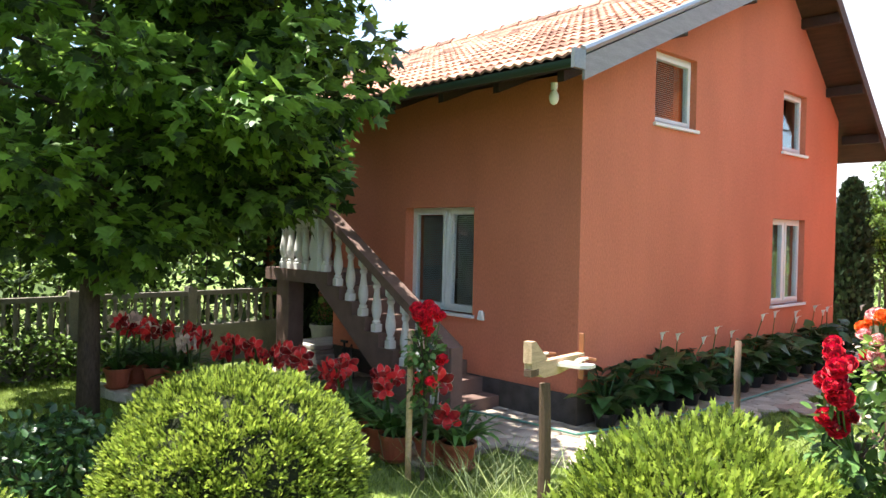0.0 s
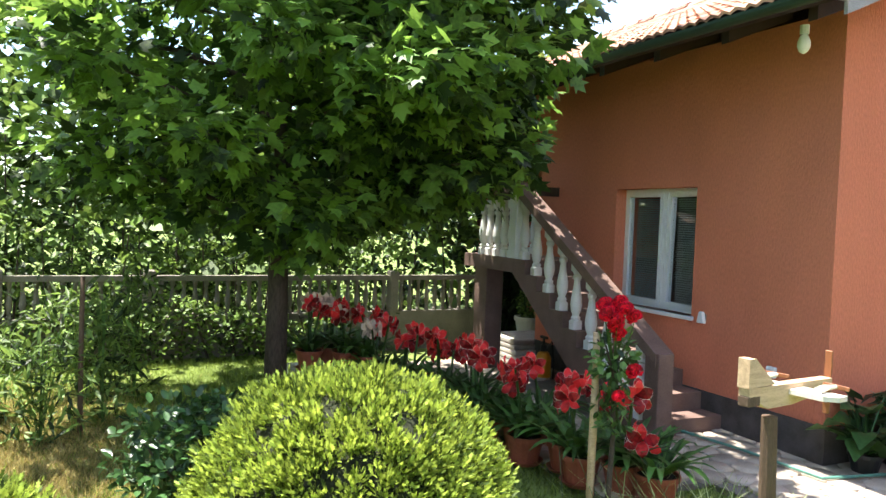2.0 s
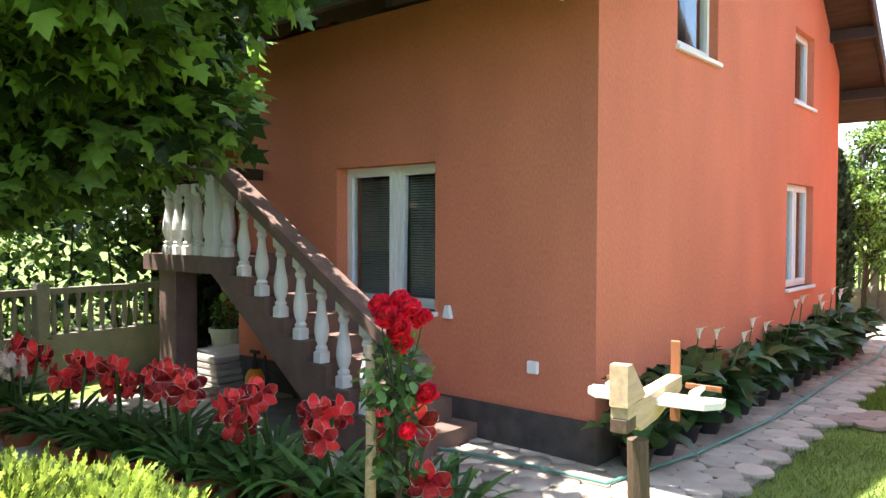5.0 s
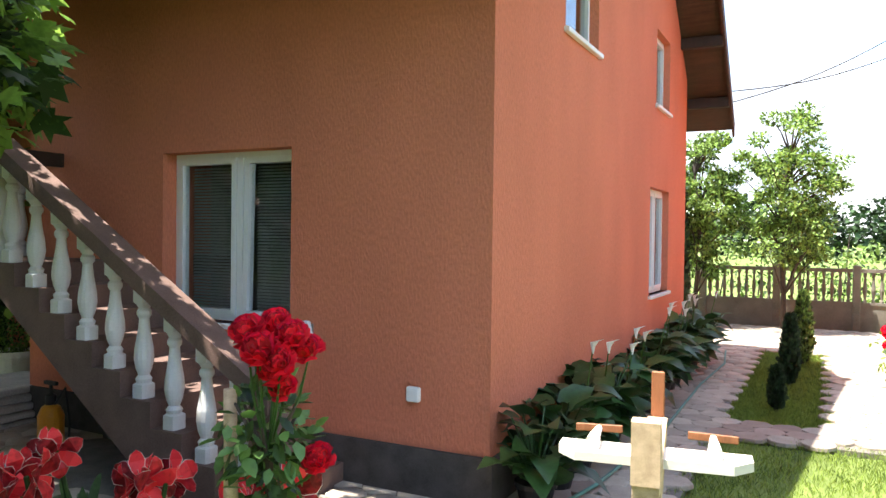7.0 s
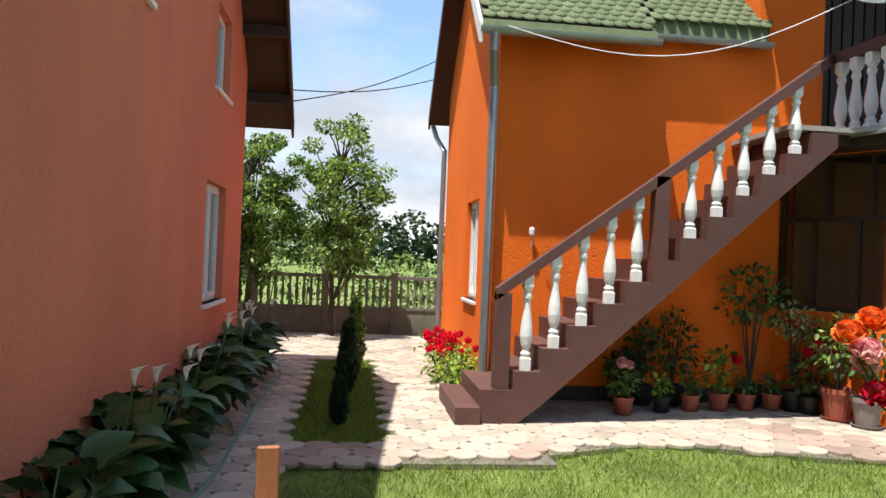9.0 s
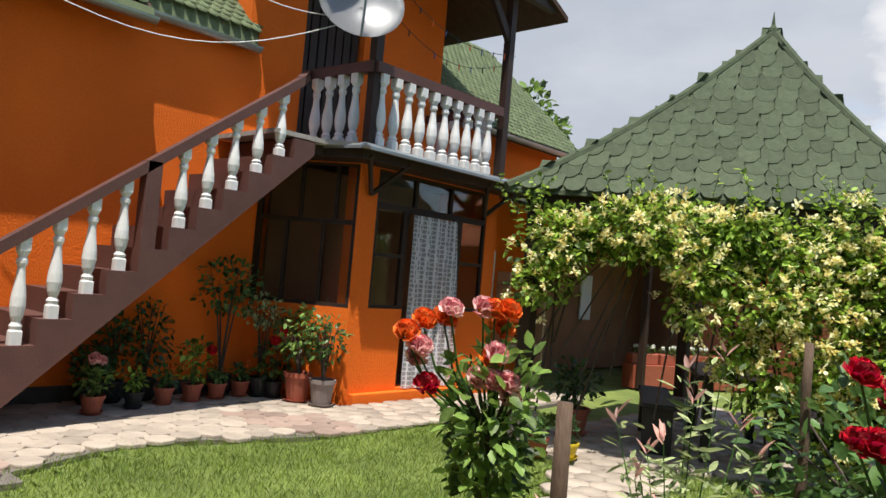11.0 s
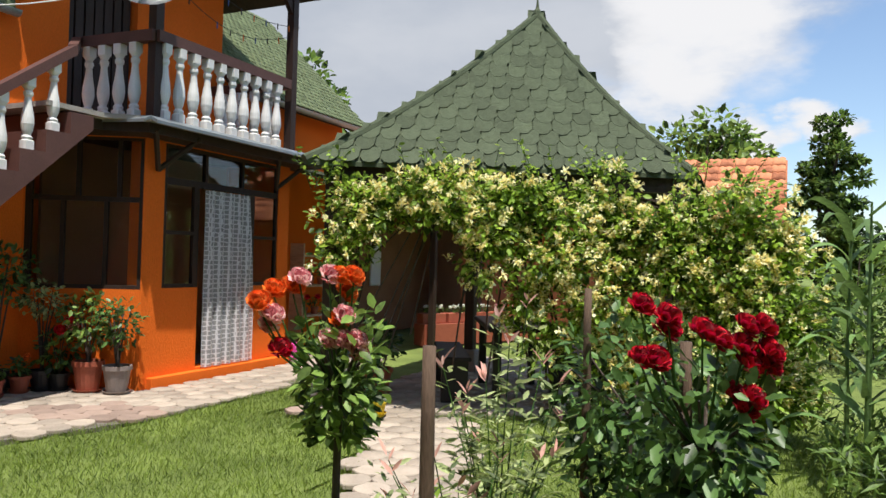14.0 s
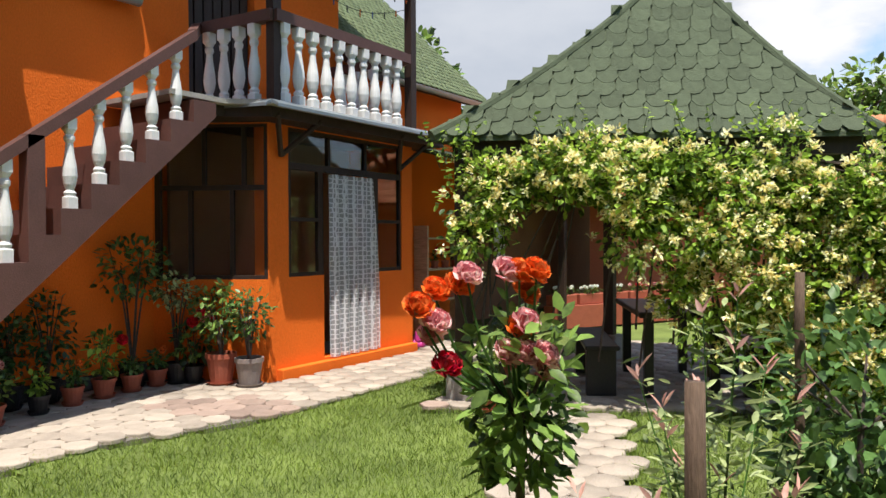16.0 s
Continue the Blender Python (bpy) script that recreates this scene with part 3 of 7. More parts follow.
box(bm, XR + 0.02, XR + 0.055, F_EAVE[0] - 0.17, F_EAVE[0] - 0.03, F_EAVE[1] - 0.10, F_EAVE[1] + 0.05)
part("gutter_end", bm, ZINC, house)
bm = bmesh.new()
tube(bm, [(XR + 0.02, F_EAVE[0] - 0.02, F_EAVE[1] + 0.06), (XR + 0.02, RIDGE_Y, RIDGE_Z + 0.06)], 0.035, seg=8)
part("verge_cap", bm, ZINC, house, "bright metal verge flashing")
window("window_1", "white two-sash window with closed venetian blinds", (-WF[1], 0, WF[2]), (1, 0, 0), (0, 1, 0), WF[1] - WF[0], WF[3] - WF[2], 0.53, 0.12, (0, 1), True)
for i, w in enumerate((W1, W2, W3)):
    window("window_%d" % (i + 2), "white plastic window with half-lowered blind", (0, w[0], w[2]), (0, 1, 0), (-1, 0, 0), w[1] - w[0], w[3] - w[2], 0.5 if i == 2 else 0.0, 0.075, (0, 1) if i != 1 else ())


def wall_box(label, x, y, z, s, shape):
    e = thing("socket_box", label, "socket", at=(x, y, z))
    bm = bbox(-s, s, -0.035, 0.0, -s, s, 0.008)
    if shape:
        for v in bm.verts:
            if v.co.z > 0:
                v.co.x *= 0.45
                v.co.z *= 1.2
    part("cover", bm, PVC, e)
    part("base_plate", bbox(-s * 0.8, s * 0.8, -0.0, 0.004, -s * 0.8, s * 0.8, 0), GREYPOT, e)


wall_box("small white plastic outdoor socket on stucco wall", -1.2, -0.004, 0.90, 0.045, True)
wall_box("square white plastic junction box on stucco wall", -0.457, -0.004, 0.59, 0.042, False)


def eave_lamp(x, y, z):
    e = thing("eave_lamp", "white glass globe lamp hanging under the eave", "lamp", at=(x, y, z))
    bm = bmesh.new()
    lathe(bm, [(0.012, 0), (0.028, -0.015), (0.042, -0.05), (0.044, -0.08), (0.03, -0.115), (0.008, -0.13)], 14)
    part("globe", bm, BULB, e, smooth=True)
    bm = bmesh.new()
    lathe(bm, [(0.03, 0.06), (0.03, 0.0)], 10)
    part("holder", bm, PVC, e)


eave_lamp(-0.05, -0.35, 2.985)

# outside stair with landing, beside the front wall
stair = thing("stair", "grey-brown concrete outside stair with white balusters", "stairs", kind="structure")
RUN, RISE, SX, SN = 0.232, 0.142, -0.92, 9
for k in range(SN):
    xa, xb = SX - k * RUN, SX - (k + 1) * RUN
    lo = [max(0.0, (-1.47 - x) * 0.735) for x in (xa, xb)]
    bm = bmesh.new()
    prism(bm, [(xa, -0.82, lo[0]), (xb, -0.82, lo[1]), (xb, -0.82, (k + 1) * RISE), (xa, -0.82, (k + 1) * RISE)], (0, 0.80, 0))
    part("step", bm, BROWN1, stair)
LZ = SN * RISE
bm = bmesh.new()
box(bm, -4.12, SX - SN * RUN + 0.004, -0.82, 1.5, LZ - 0.14, LZ + 0.003)
part("landing", bm, BROWN1, stair)
part("pillar", bbox(-3.92, -3.64, -0.78, -0.57, 0, LZ - 0.14), BROWN1, stair)
me = baluster_mesh(0.60, 0.86)
for k in range(SN):
    put("baluster", me, Matrix.Translation((SX - (k + 0.55) * RUN, -0.75, (k + 1) * RISE)), stair)
for k in range(5):
    put("baluster", me, Matrix.Translation((-3.16 - 0.16 * k, -0.75, LZ)), stair)
for k in range(9):
    put("baluster", me, Matrix.Translation((-4.05, -0.55 + 0.2 * k, LZ)), stair)
bm = bmesh.new()
x0, z0, x1, z1 = -0.80, 0.70, -3.02, 0.70 + 2.22 * RISE / RUN
prism(bm, [(x0, -0.84, z0), (x1, -0.84, z1), (x1, -0.84, z1 - 0.10), (x0, -0.84, z0 - 0.10)], (0, 0.17, 0))
box(bm, -4.14, x1, -0.84, -0.67, z1 - 0.10, z1)
box(bm, -4.14, -3.97, -0.67, 1.5, z1 - 0.10, z1)
part("handrail", bm, BROWN1, stair)
part("newel", bbox(-0.93, -0.77, -0.83, -0.68, 0, 0.70), BROWN1, stair)
part("newel", bbox(-3.12, -2.98, -0.82, -0.69, LZ, z1 - 0.09), WHITEP, stair, "white square newel")
bm = bmesh.new()
box(bm, -3.55, -3.43, -0.60, -0.48, LZ, 3.05)
box(bm, -3.5, -3.46, -0.48, 0.0, 1.95, 2.05)
part("roof_post", bm, DARKWOOD, stair)

# ---- the orange house ----
house2 = thing("house", "bright orange stucco house with green shingle roof and balcony", "house", kind="structure")
HX0, HX1, HY0, HY1, EZ, RY, RZ = 2.65, 11.4, 4.5, 8.4, 3.58, 6.45, 5.75
OW = (5.42, 6.26, 0.92, 2.07)


def top2(y):
    s = (RZ - EZ) / (RY - 4.15)
    return EZ - 0.10 + s * (y - 4.15) if y < RY else RZ - 0.10 - s * (y - RY)


bm = bmesh.new()
wall(bm, (HX0, HY0, 0), (0, 1, 0), (1, 0, 0), HY1 - HY0, 0.17, lambda u: top2(u + HY0), [(OW[0] - HY0, OW[1] - HY0, OW[2], OW[3])], 0.28, (RY - HY0,))
part("wall", bm, STUCCO2, house2, "orange gable wall")
bm = bmesh.new()
wall(bm, (HX0 + 0.28, HY0, 0), (1, 0, 0), (0, 1, 0), 5.72 - HX0 - 0.28, 0.17, lambda u: 3.75, [], 0.28)
wall(bm, (5.35, HY0 + 0.003, 0), (1, 0, 0), (0, 1, 0), 3.05, 2.7, lambda u: 5.6, [(0.72, 1.62, 2.75, 4.75)], 0.28)
wall(bm, (5.72, HY0, 0), (1, 0, 0), (0, 1, 0), HX1 - 5.72 - 0.28, 0.0, lambda u: 2.7, [(1.3, 2.2, 0.1, 2.1)], 0.28)
wall(bm, (8.4, HY0, 0), (1, 0, 0), (0, 1, 0), HX1 - 8.4 - 0.28, 2.7, lambda u: 3.75, [], 0.28)
part("wall", bm, STUCCO2, house2, "orange front wall")
bm = bmesh.new()
wall(bm, (HX1, HY0, 0), (0, 1, 0), (-1, 0, 0), HY1 - HY0, 0.0, lambda u: top2(u + HY0), [], 0.28, (RY - HY0,))
wall(bm, (HX0 + 0.28, HY1, 0), (1, 0, 0), (0, -1, 0), HX1 - HX0 - 0.56, 0.0, lambda u: 3.6, [], 0.28)
wall(bm, (5.35, HY0 + 0.28, 0), (0, 1, 0), (1, 0, 0), 2.2, 3.6, lambda u: 5.3, [], 0.2)
wall(bm, (8.4, HY0 + 0.28, 0), (0, 1, 0), (-1, 0, 0), 2.2, 3.6, lambda u: 5.3, [], 0.2)
part("wall", bm, STUCCO2, house2)
bm = bmesh.new()
box(bm, HX0 - 0.012, 5.7, HY0 - 0.012, HY0 + 0.2, 0, 0.172)
box(bm, HX0 - 0.012, HX0 + 0.2, HY0 + 0.2, HY1, 0, 0.172)
part("plinth", bm, PLINTH, house2)
bm = bmesh.new()
box(bm, 6.08, 6.97, HY0 + 0.12, HY0 + 0.17, 2.75, 4.75)
for k in range(7):
    box(bm, 6.09 + k * 0.125, 6.19 + k * 0.125, HY0 + 0.09, HY0 + 0.12, 2.77, 4.73)
part("balcony_door", bm, DARKWOOD, house2, "dark boarded balcony door")
window("window_5", "white framed window in orange gable wall", (HX0, OW[1], OW[2]), (0, -1, 0), (1, 0, 0), OW[1] - OW[0], OW[3] - OW[2], 0.5, 0.06)
# green roof
s2 = (RZ - EZ) / (RY - 4.15)
bm = bmesh.new()
EX0, EX1 = 2.4, 11.75
prism(bm, [(EX0, 4.2, EZ + s2 * 0.08), (EX0, RY, RZ), (EX0, RY, RZ - 0.09), (EX0, 4.2, EZ + s2 * 0.08 - 0.09)], (4.13 - EX0, 0, 0))
prism(bm, [(4.13, 4.45, EZ + s2 * 0.33), (4.13, RY, RZ), (4.13, RY, RZ - 0.09), (4.13, 4.45, EZ - 0.09 + s2 * 0.33)], (1.3, 0, 0))
prism(bm, [(8.3, 4.12, EZ), (8.3, RY, RZ), (8.3, RY, RZ - 0.09), (8.3, 4.12, EZ - 0.09)], (EX1 - 8.3, 0, 0))
prism(bm, [(5.43, 5.3, EZ + s2 * 1.18), (5.43, RY, RZ), (5.43, RY, RZ - 0.09), (5.43, 5.3, EZ - 0.09 + s2 * 1.18)], (2.87, 0, 0))
prism(bm, [(EX0, RY, RZ), (EX0, 8.8, RZ - s2 * (8.8 - RY)), (EX0, 8.8, RZ - 0.09 - s2 * (8.8 - RY)), (EX0, RY, RZ - 0.09)], (EX1 - EX0, 0, 0))
roof2 = part("roof", bm, SOFFIT, house2, "green shingled roof")
for sgn, ya in ((1, 4.12), (-1, 8.8)):
    za = EZ if sgn > 0 else RZ - s2 * (8.8 - RY)
    bm = bmesh.new()
    prism(bm, [(EX0, ya, za + 0.03), (EX0, RY, RZ + 0.03), (EX0, RY, RZ - 0.16), (EX0, ya, za - 0.16)], (-0.03, 0, 0))
    part("verge_board", bm, SOFFIT if sgn < 0 else WHITEP, house2)
for a, b, y, z in ((EX0 - 0.02, 4.15, 4.15, EZ - 0.01), (4.13, 5.42, 4.385, EZ + 0.12), (8.85, EX1, 4.06, EZ - 0.02)):
    bm = bmesh.new()
    prism(bm, [(a, y + 0.06 * math.cos(t), z + 0.06 * math.sin(t)) for t in [math.pi * (1 + k / 8) for k in range(9)]], (b - a, 0, 0))
    part("gutter", bm, ZINC, house2, "grey metal gutter")
    ye, ze = {4.15: (4.2, EZ + s2 * 0.08), 4.385: (4.45, EZ + s2 * 0.33)}.get(y, (4.12, EZ))
    bm = bmesh.new()
    prism(bm, [(a + 0.02, ye + 0.02, ze + 0.02), (a + 0.02, ye - 0.012, ze + 0.012), (a + 0.02, y + 0.005, z - 0.02), (a + 0.02, y + 0.02, z - 0.02)], (b - a - 0.04, 0, 0))
    part("drip_edge", bm, SHING2_I, house2, "green drip edge above the gutter")
bm = bmesh.new()
tube(bm, [(2.52, 4.15, EZ - 0.05), (2.52, 4.17, EZ - 0.2), (2.58, 4.40, EZ - 0.5), (2.58, 4.43, 0.3), (2.58, 4.43, 0.12)], 0.045, seg=10)
part("downpipe", bm, ZINC, house2, "grey metal downpipe")
bm = bmesh.new()
tube(bm, [(2.45, 8.85, 3.45), (2.5, 8.75, 3.25), (2.6, 8.45, 3.0), (2.6, 8.45, 0.1)], 0.04, seg=8)
part("downpipe", bm, ZINC, house2)
# dormer roof over the balcony, ridge along y
bm = bmesh.new()
for sg in (-1, 1):
    xr = 6.9
    xe = xr + sg * 2.25 if sg > 0 else xr - 1.75
    ze = 5.95 - 0.42 * abs(xe - xr)
    prism(bm, [(xr, 3.0, 5.95), (xe, 3.0, ze), (xe, 3.0, ze - 0.07), (xr, 3.0, 5.88)][::sg], (0, 3.4, 0))
part("balcony_roof", bm, SOFFIT, house2, "dark boarded roof over the balcony")
for x, y in ((6.07, 3.26), (8.27, 3.26)):
    bm = bmesh.new()
    box(bm, x - 0.05, x + 0.05, y - 0.05, y + 0.05, 2.70, 5.2)
    prism(bm, [(x - 0.03, y - 0.03, 4.4), (x - 0.03, y - 0.03, 4.55), (x - 0.63, y - 0.03, 5.25), (x - 0.63, y - 0.03, 5.1)], (0, 0.06, 0))
    part("balcony_post", bm, DARKWOOD, house2)
bm = bmesh.new()
box(bm, 5.9, 8.95, 3.05, 3.15, 5.0, 5.12)
part("balcony_beam", bm, DARKWOOD, house2)
# porch under the balcony
PA, PB = Vector((5.62, 4.5, 0)), Vector((6.20, 3.48, 0))
bm = bmesh.new()
pu = (PB - PA).normalized()
pl = (PB - PA).length
pn = Vector((-pu.y, pu.x, 0))
wall(bm, PA, pu, pn, pl, 0.0, lambda u: 2.56, [(0.02, pl - 0.012, 1.02, 2.55)], 0.12)
wall(bm, (6.20, 3.48, 0), (1, 0.015, 0), (0, 1, 0), 2.45, 0.0, lambda u: 2.56, [(0.27, 0.80, 1.03, 2.55), (0.80, 1.68, 0.14, 2.55), (1.68, 2.23, 1.03, 2.55)], 0.2)
part("porch_wall", bm, STUCCO2, house2, "orange porch wall with glazed openings")
bm = bmesh.new()
wall(bm, (8.65, 3.52, 0), (0, 1, 0), (-1, 0, 0), 1.0, 0.0, lambda u: 2.56, [], 0.15)
part("porch_wall", bm, STUCCO2, house2)
glz = part("porch_glazing", wall(bmesh.new(), PA + pn * 0.006, pu, pn, pl - 0.012, 1.02, lambda u: 2.55, [(0.08, 0.36, 1.06, 1.90), (0.40, 0.78, 1.06, 1.90), (0.82, pl - 0.05, 1.06, 1.90), (0.08, 0.50, 1.95, 2.52), (0.54, 0.90, 1.95, 2.52), (0.94, pl - 0.05, 1.95, 2.52)], 0.05), DARKWOOD, house2, "dark wooden glazing bars")
bm = bmesh.new()
wall(bm, PA + pn * 0.03, pu, pn, pl - 0.02, 1.04, lambda u: 2.53, [], 0.006)
part("pane", bm, GLASS, glz).visible_shadow = False
glz = part("porch_glazing", wall(bmesh.new(), (6.47, 3.50, 0), (1, 0.015, 0), (0, 1, 0), 1.97, 1.03, lambda u: 2.55,
    [(0.05, 0.46, 1.07, 1.60), (0.05, 0.46, 1.64, 2.13), (0.54, 1.36, 1.03, 2.13), (1.5, 1.93, 1.07, 1.60), (1.5, 1.93, 1.64, 2.13), (0.05, 0.62, 2.2, 2.51), (0.66, 1.25, 2.2, 2.51), (1.29, 1.93, 2.2, 2.51)], 0.05), DARKWOOD, house2, "dark wooden glazing bars")
bm = bmesh.new()
wall(bm, (6.47, 3.525, 0), (1, 0.015, 0), (0, 1, 0), 1.97, 1.04, lambda u: 2.53, [(0.54, 1.36, 1.04, 2.13)], 0.006)
part("pane", bm, GLASS, glz).visible_shadow = False
# added panel over the orange wall; interior gloom is put into its brown
part("porch_gloom_panel", bbox(5.75, 8.48, 4.40, 4.44, 0.0, 2.55, 0), DULLP, house2)
part("porch_floor", bbox(6.25, 8.6, 3.72, 4.48, 0.0, 0.13), CONC, house2)
part("door_step", bbox(6.3, 8.6, 3.40, 3.50, 0.0, 0.12), STUCCO2, house2)
bm = bmesh.new()
prism(bm, [(5.30, 4.49, 2.56), (5.30, 3.60, 2.56), (5.74, 3.56, 2.56), (5.97, 3.20, 2.56), (8.90, 3.20, 2.56), (8.90, 4.49, 2.56)], (0, 0, 0.10))
part("balcony_slab", bm, DARKWOOD, house2)
bm = bmesh.new()
prism(bm, [(5.08, 4.49, 2.66), (5.08, 3.46, 2.66), (5.66, 3.46, 2.66), (5.92, 3.14, 2.66), (8.95, 3.14, 2.66), (8.95, 4.49, 2.66)], (0, 0, 0.045))
part("balcony_deck", bm, CONC, house2, "grey concrete balcony deck")
for a, b in (((5.92, 3.14), (8.95, 3.14)), ((5.62, 4.45), (5.92, 3.14))):
    bm = bmesh.new()
    d = (Vector(b) - Vector(a)).normalized()
    q = Vector((-d.y, d.x)) * -1
    prism(bm, [(a[0], a[1], 2.712), (b[0], b[1], 2.712), (b[0] + q.x * 0.09, b[1] + q.y * 0.09, 2.665), (a[0] + q.x * 0.09, a[1] + q.y * 0.09, 2.665)], (0, 0, -0.03))
    part("deck_flashing", bm, ZINC, house2)
for x in (6.35, 8.3):
    for s in (-1, 1):
        bm = bmesh.new()
        tube(bm, [(x, 3.46, 2.25), (x + s * 0.3, 3.2, 2.6)], 0.03, seg=6)
        part("strut", bm, DARKWOOD, house2)

rail = thing("balcony_railing", "white balusters under a brown balcony handrail", "railing", kind="structure")
me = baluster_mesh(0.76, 0.98)
A, B, C = Vector((5.98, 4.16, 2.705)), Vector((6.03, 3.22, 2.705)), Vector((8.16, 3.22, 2.705))
for k in range(4):
    put("baluster", me, Matrix.Translation(A.lerp(B, 0.09 + 0.215 * k)), rail)
for k in range(10):
    put("baluster", me, Matrix.Translation(B.lerp(C, 0.06 + 0.093 * k)), rail)
for a, b in ((A, B), (B, C)):
    bm = bmesh.new()
    d = (b - a).normalized()
    q = Vector((-d.y, d.x, 0)) * 0.05
    z = Vector((0, 0, 0.76))
    prism(bm, [a + z + q, b + z + q, b + z - q, a + z - q], (0, 0, 0.11))
    part("handrail", bm, BROWN, rail)
bm = bmesh.new()
box(bm, 8.11, 8.21, 3.28, 4.45, 3.465, 3.575)
part("handrail", bm, BROWN, rail)
for k in range(4):
    put("baluster", me, Matrix.Translation((8.16, 3.50 + 0.24 * k, 2.705)), rail)

stair2 = thing("stair", "brown painted concrete outside stair with white balusters", "stairs", kind="structure")
RUN, RISE = 0.238, 0.197
RX0, RZ0, RX1, RZ1 = 2.50, 1.16, 5.34, 3.265


def rail_top(x):
    return RZ0 + (RZ1 - RZ0) * (x - RX0) / (RX1 - RX0)


for k in range(14):
    xa, xb = (2.66 + (k - 2) * RUN, 2.66 + (k - 1) * RUN) if k > 1 else ((2.17, 2.38), (2.38, 2.66))[k]
    zt, ya = 0.075 + RISE * k if k > 1 else (0.17, 0.31)[k], 3.42 if k > 0 else 3.36
    lo = [max(0.0, (x - 2.70) * 0.892) for x in (xa, xb)]
    bm = bmesh.new()
    prism(bm, [(xa, ya, lo[0]), (xb, ya, lo[1]), (xb, ya, zt), (xa, ya, zt)], (0, 4.48 - ya, 0))
    part("step", bm, BROWN, stair2)
me = baluster_mesh(0.60, 0.88)
for k in range(11):
    if k == 5:
        continue
    x, z = 2.775 + k * RUN, 0.075 + (k + 2) * RISE
    put("baluster", me, Matrix.Translation((x, 3.50, z)) @ Matrix.Diagonal((1, 1, (rail_top(x) - 0.085 - z) / 0.60, 1)), stair2)
bm = bmesh.new()
prism(bm, [(RX0, 3.44, RZ0), (RX1, 3.44, RZ1), (RX1, 3.44, RZ1 - 0.10), (RX0, 3.44, RZ0 - 0.10)], (0, 0.12, 0))
prism(bm, [(RX1, 3.44, RZ1), (5.95, 4.16, 3.58), (5.95, 4.16, 3.47), (RX1, 3.44, RZ1 - 0.10)], (-0.02, 0.11, 0))
part("handrail", bm, BROWN, stair2)
part("newel", bbox(2.50, 2.63, 3.44, 3.57, 0.30, 1.12), BROWN, stair2)
part("newel", bbox(3.86, 3.99, 3.44, 3.57, 1.30, 2.18), BROWN, stair2)
bm = bmesh.new()
lathe(bm, [(0.01, -0.02), (0.028, 0), (0.03, 0.05), (0.012, 0.07)], 10)
wl = thing("wall_lamp", "small white plastic wall lamp on orange stucco", "lamp", at=(3.02, 4.44, 1.66))
part("shade", bm, PVC, wl)
part("wall_bracket", bbox(-0.012, 0.012, -0.0, 0.06, 0.0, 0.02, 0.003), PVC, wl)
part("stem", bbox(-0.008, 0.008, -0.008, 0.008, -0.12, -0.02, 0.002), RAWWOOD, wl)

# ---- plants ----
def ball(n, r=(1, 1, 1), shell=0.6):
    d = rng.normal(size=(n, 3))
    d /= np.linalg.norm(d, axis=1, keepdims=True)
    q = shell + (1 - shell) * rng.random(n) ** 0.6
    return d * q[:, None] * np.array(r), d


def leaves(name, shape, pos, out, size, material, parent, droop=0.35, spread=0.8, label=""):
    """Leaves that point outwards and lie flat to the light, with scatter."""
    n = len(pos)
    y = np.asarray(out, float) + rng.normal(size=(n, 3)) * spread
    y[:, 2] -= droop
    up = np.tile([0, 0, 1.0], (n, 1)) + rng.normal(size=(n, 3)) * 0.45
    return scatter(name, shape[0], shape[1], pos, aim(y, up), np.asarray(size), material, parent, label)


def sized(n, a, b):
    return a + (b - a) * rng.random(n)


def trunk_mesh(bm, base, top, r0, r1, wob=0.05, k=6):
    b, t = Vector(base), Vector(top)
    pts = [b.lerp(t, i / k) + Vector((rng.normal() * wob, rng.normal() * wob, 0)) * (i > 0) for i in range(k + 1)]
    tube(bm, pts, r0, r1, 9)
    return pts


def crown_tree(name, label, at, height, clear, rad, n, leaf, size, material, trunk_r=0.09, group="", clusters=26, squash=1.0, lean=0.0, bark=None, limbs=9, category="tree", cone=0.0, tuft=1.0):
    """A tree: tapered trunk with limbs, and a crown of leaves in uneven clumps."""
    e = thing(name, label, category, group, at)
    bm = bmesh.new()
    pts = trunk_mesh(bm, (0, 0, 0), (lean, 0, height * 0.9), trunk_r, trunk_r * 0.2, 0.03 * height / 3)
    cz = clear + (height - clear) * 0.5
    cl, dirs = ball(clusters, (rad, rad, (height - clear) * 0.5 * squash), 0.25)
    if cone:
        f = 1 - cone * np.clip((cl[:, 2] / ((height - clear) * 0.5) + 1) / 2, 0, 1)
        cl[:, :2] *= f[:, None]
    cl[:, 2] += cz
    for i in range(limbs):
        q = cl[i % len(cl)]
        f = min(0.85, max(0.2, (q[2] - 0.35 * rad) / (height * 0.9)))
        s = pts[int(f * 6)]
        tube(bm, [s, s.lerp(Vector(q), 0.5) + Vector((0, 0, 0.08)), Vector(q)], trunk_r * 0.4, trunk_r * 0.1, 6)
    part("trunk", bm, bark or BARK, e, smooth=True)
    per = n // clusters
    P, D = [], []
    for c in cl:
        s = tuft * rad * (0.30 + 0.22 * rng.random())
        p, d = ball(per, (s, s, s * 0.62), 0.3)
        P.append(p + c)
        D.append(d + 0.3 * (c - np.array([0, 0, cz])) / max(rad, 1e-3))
    P, D = np.concatenate(P), np.concatenate(D)
    leaves("crown", leaf, P, D, sized(len(P), *size), material, e)
    return e


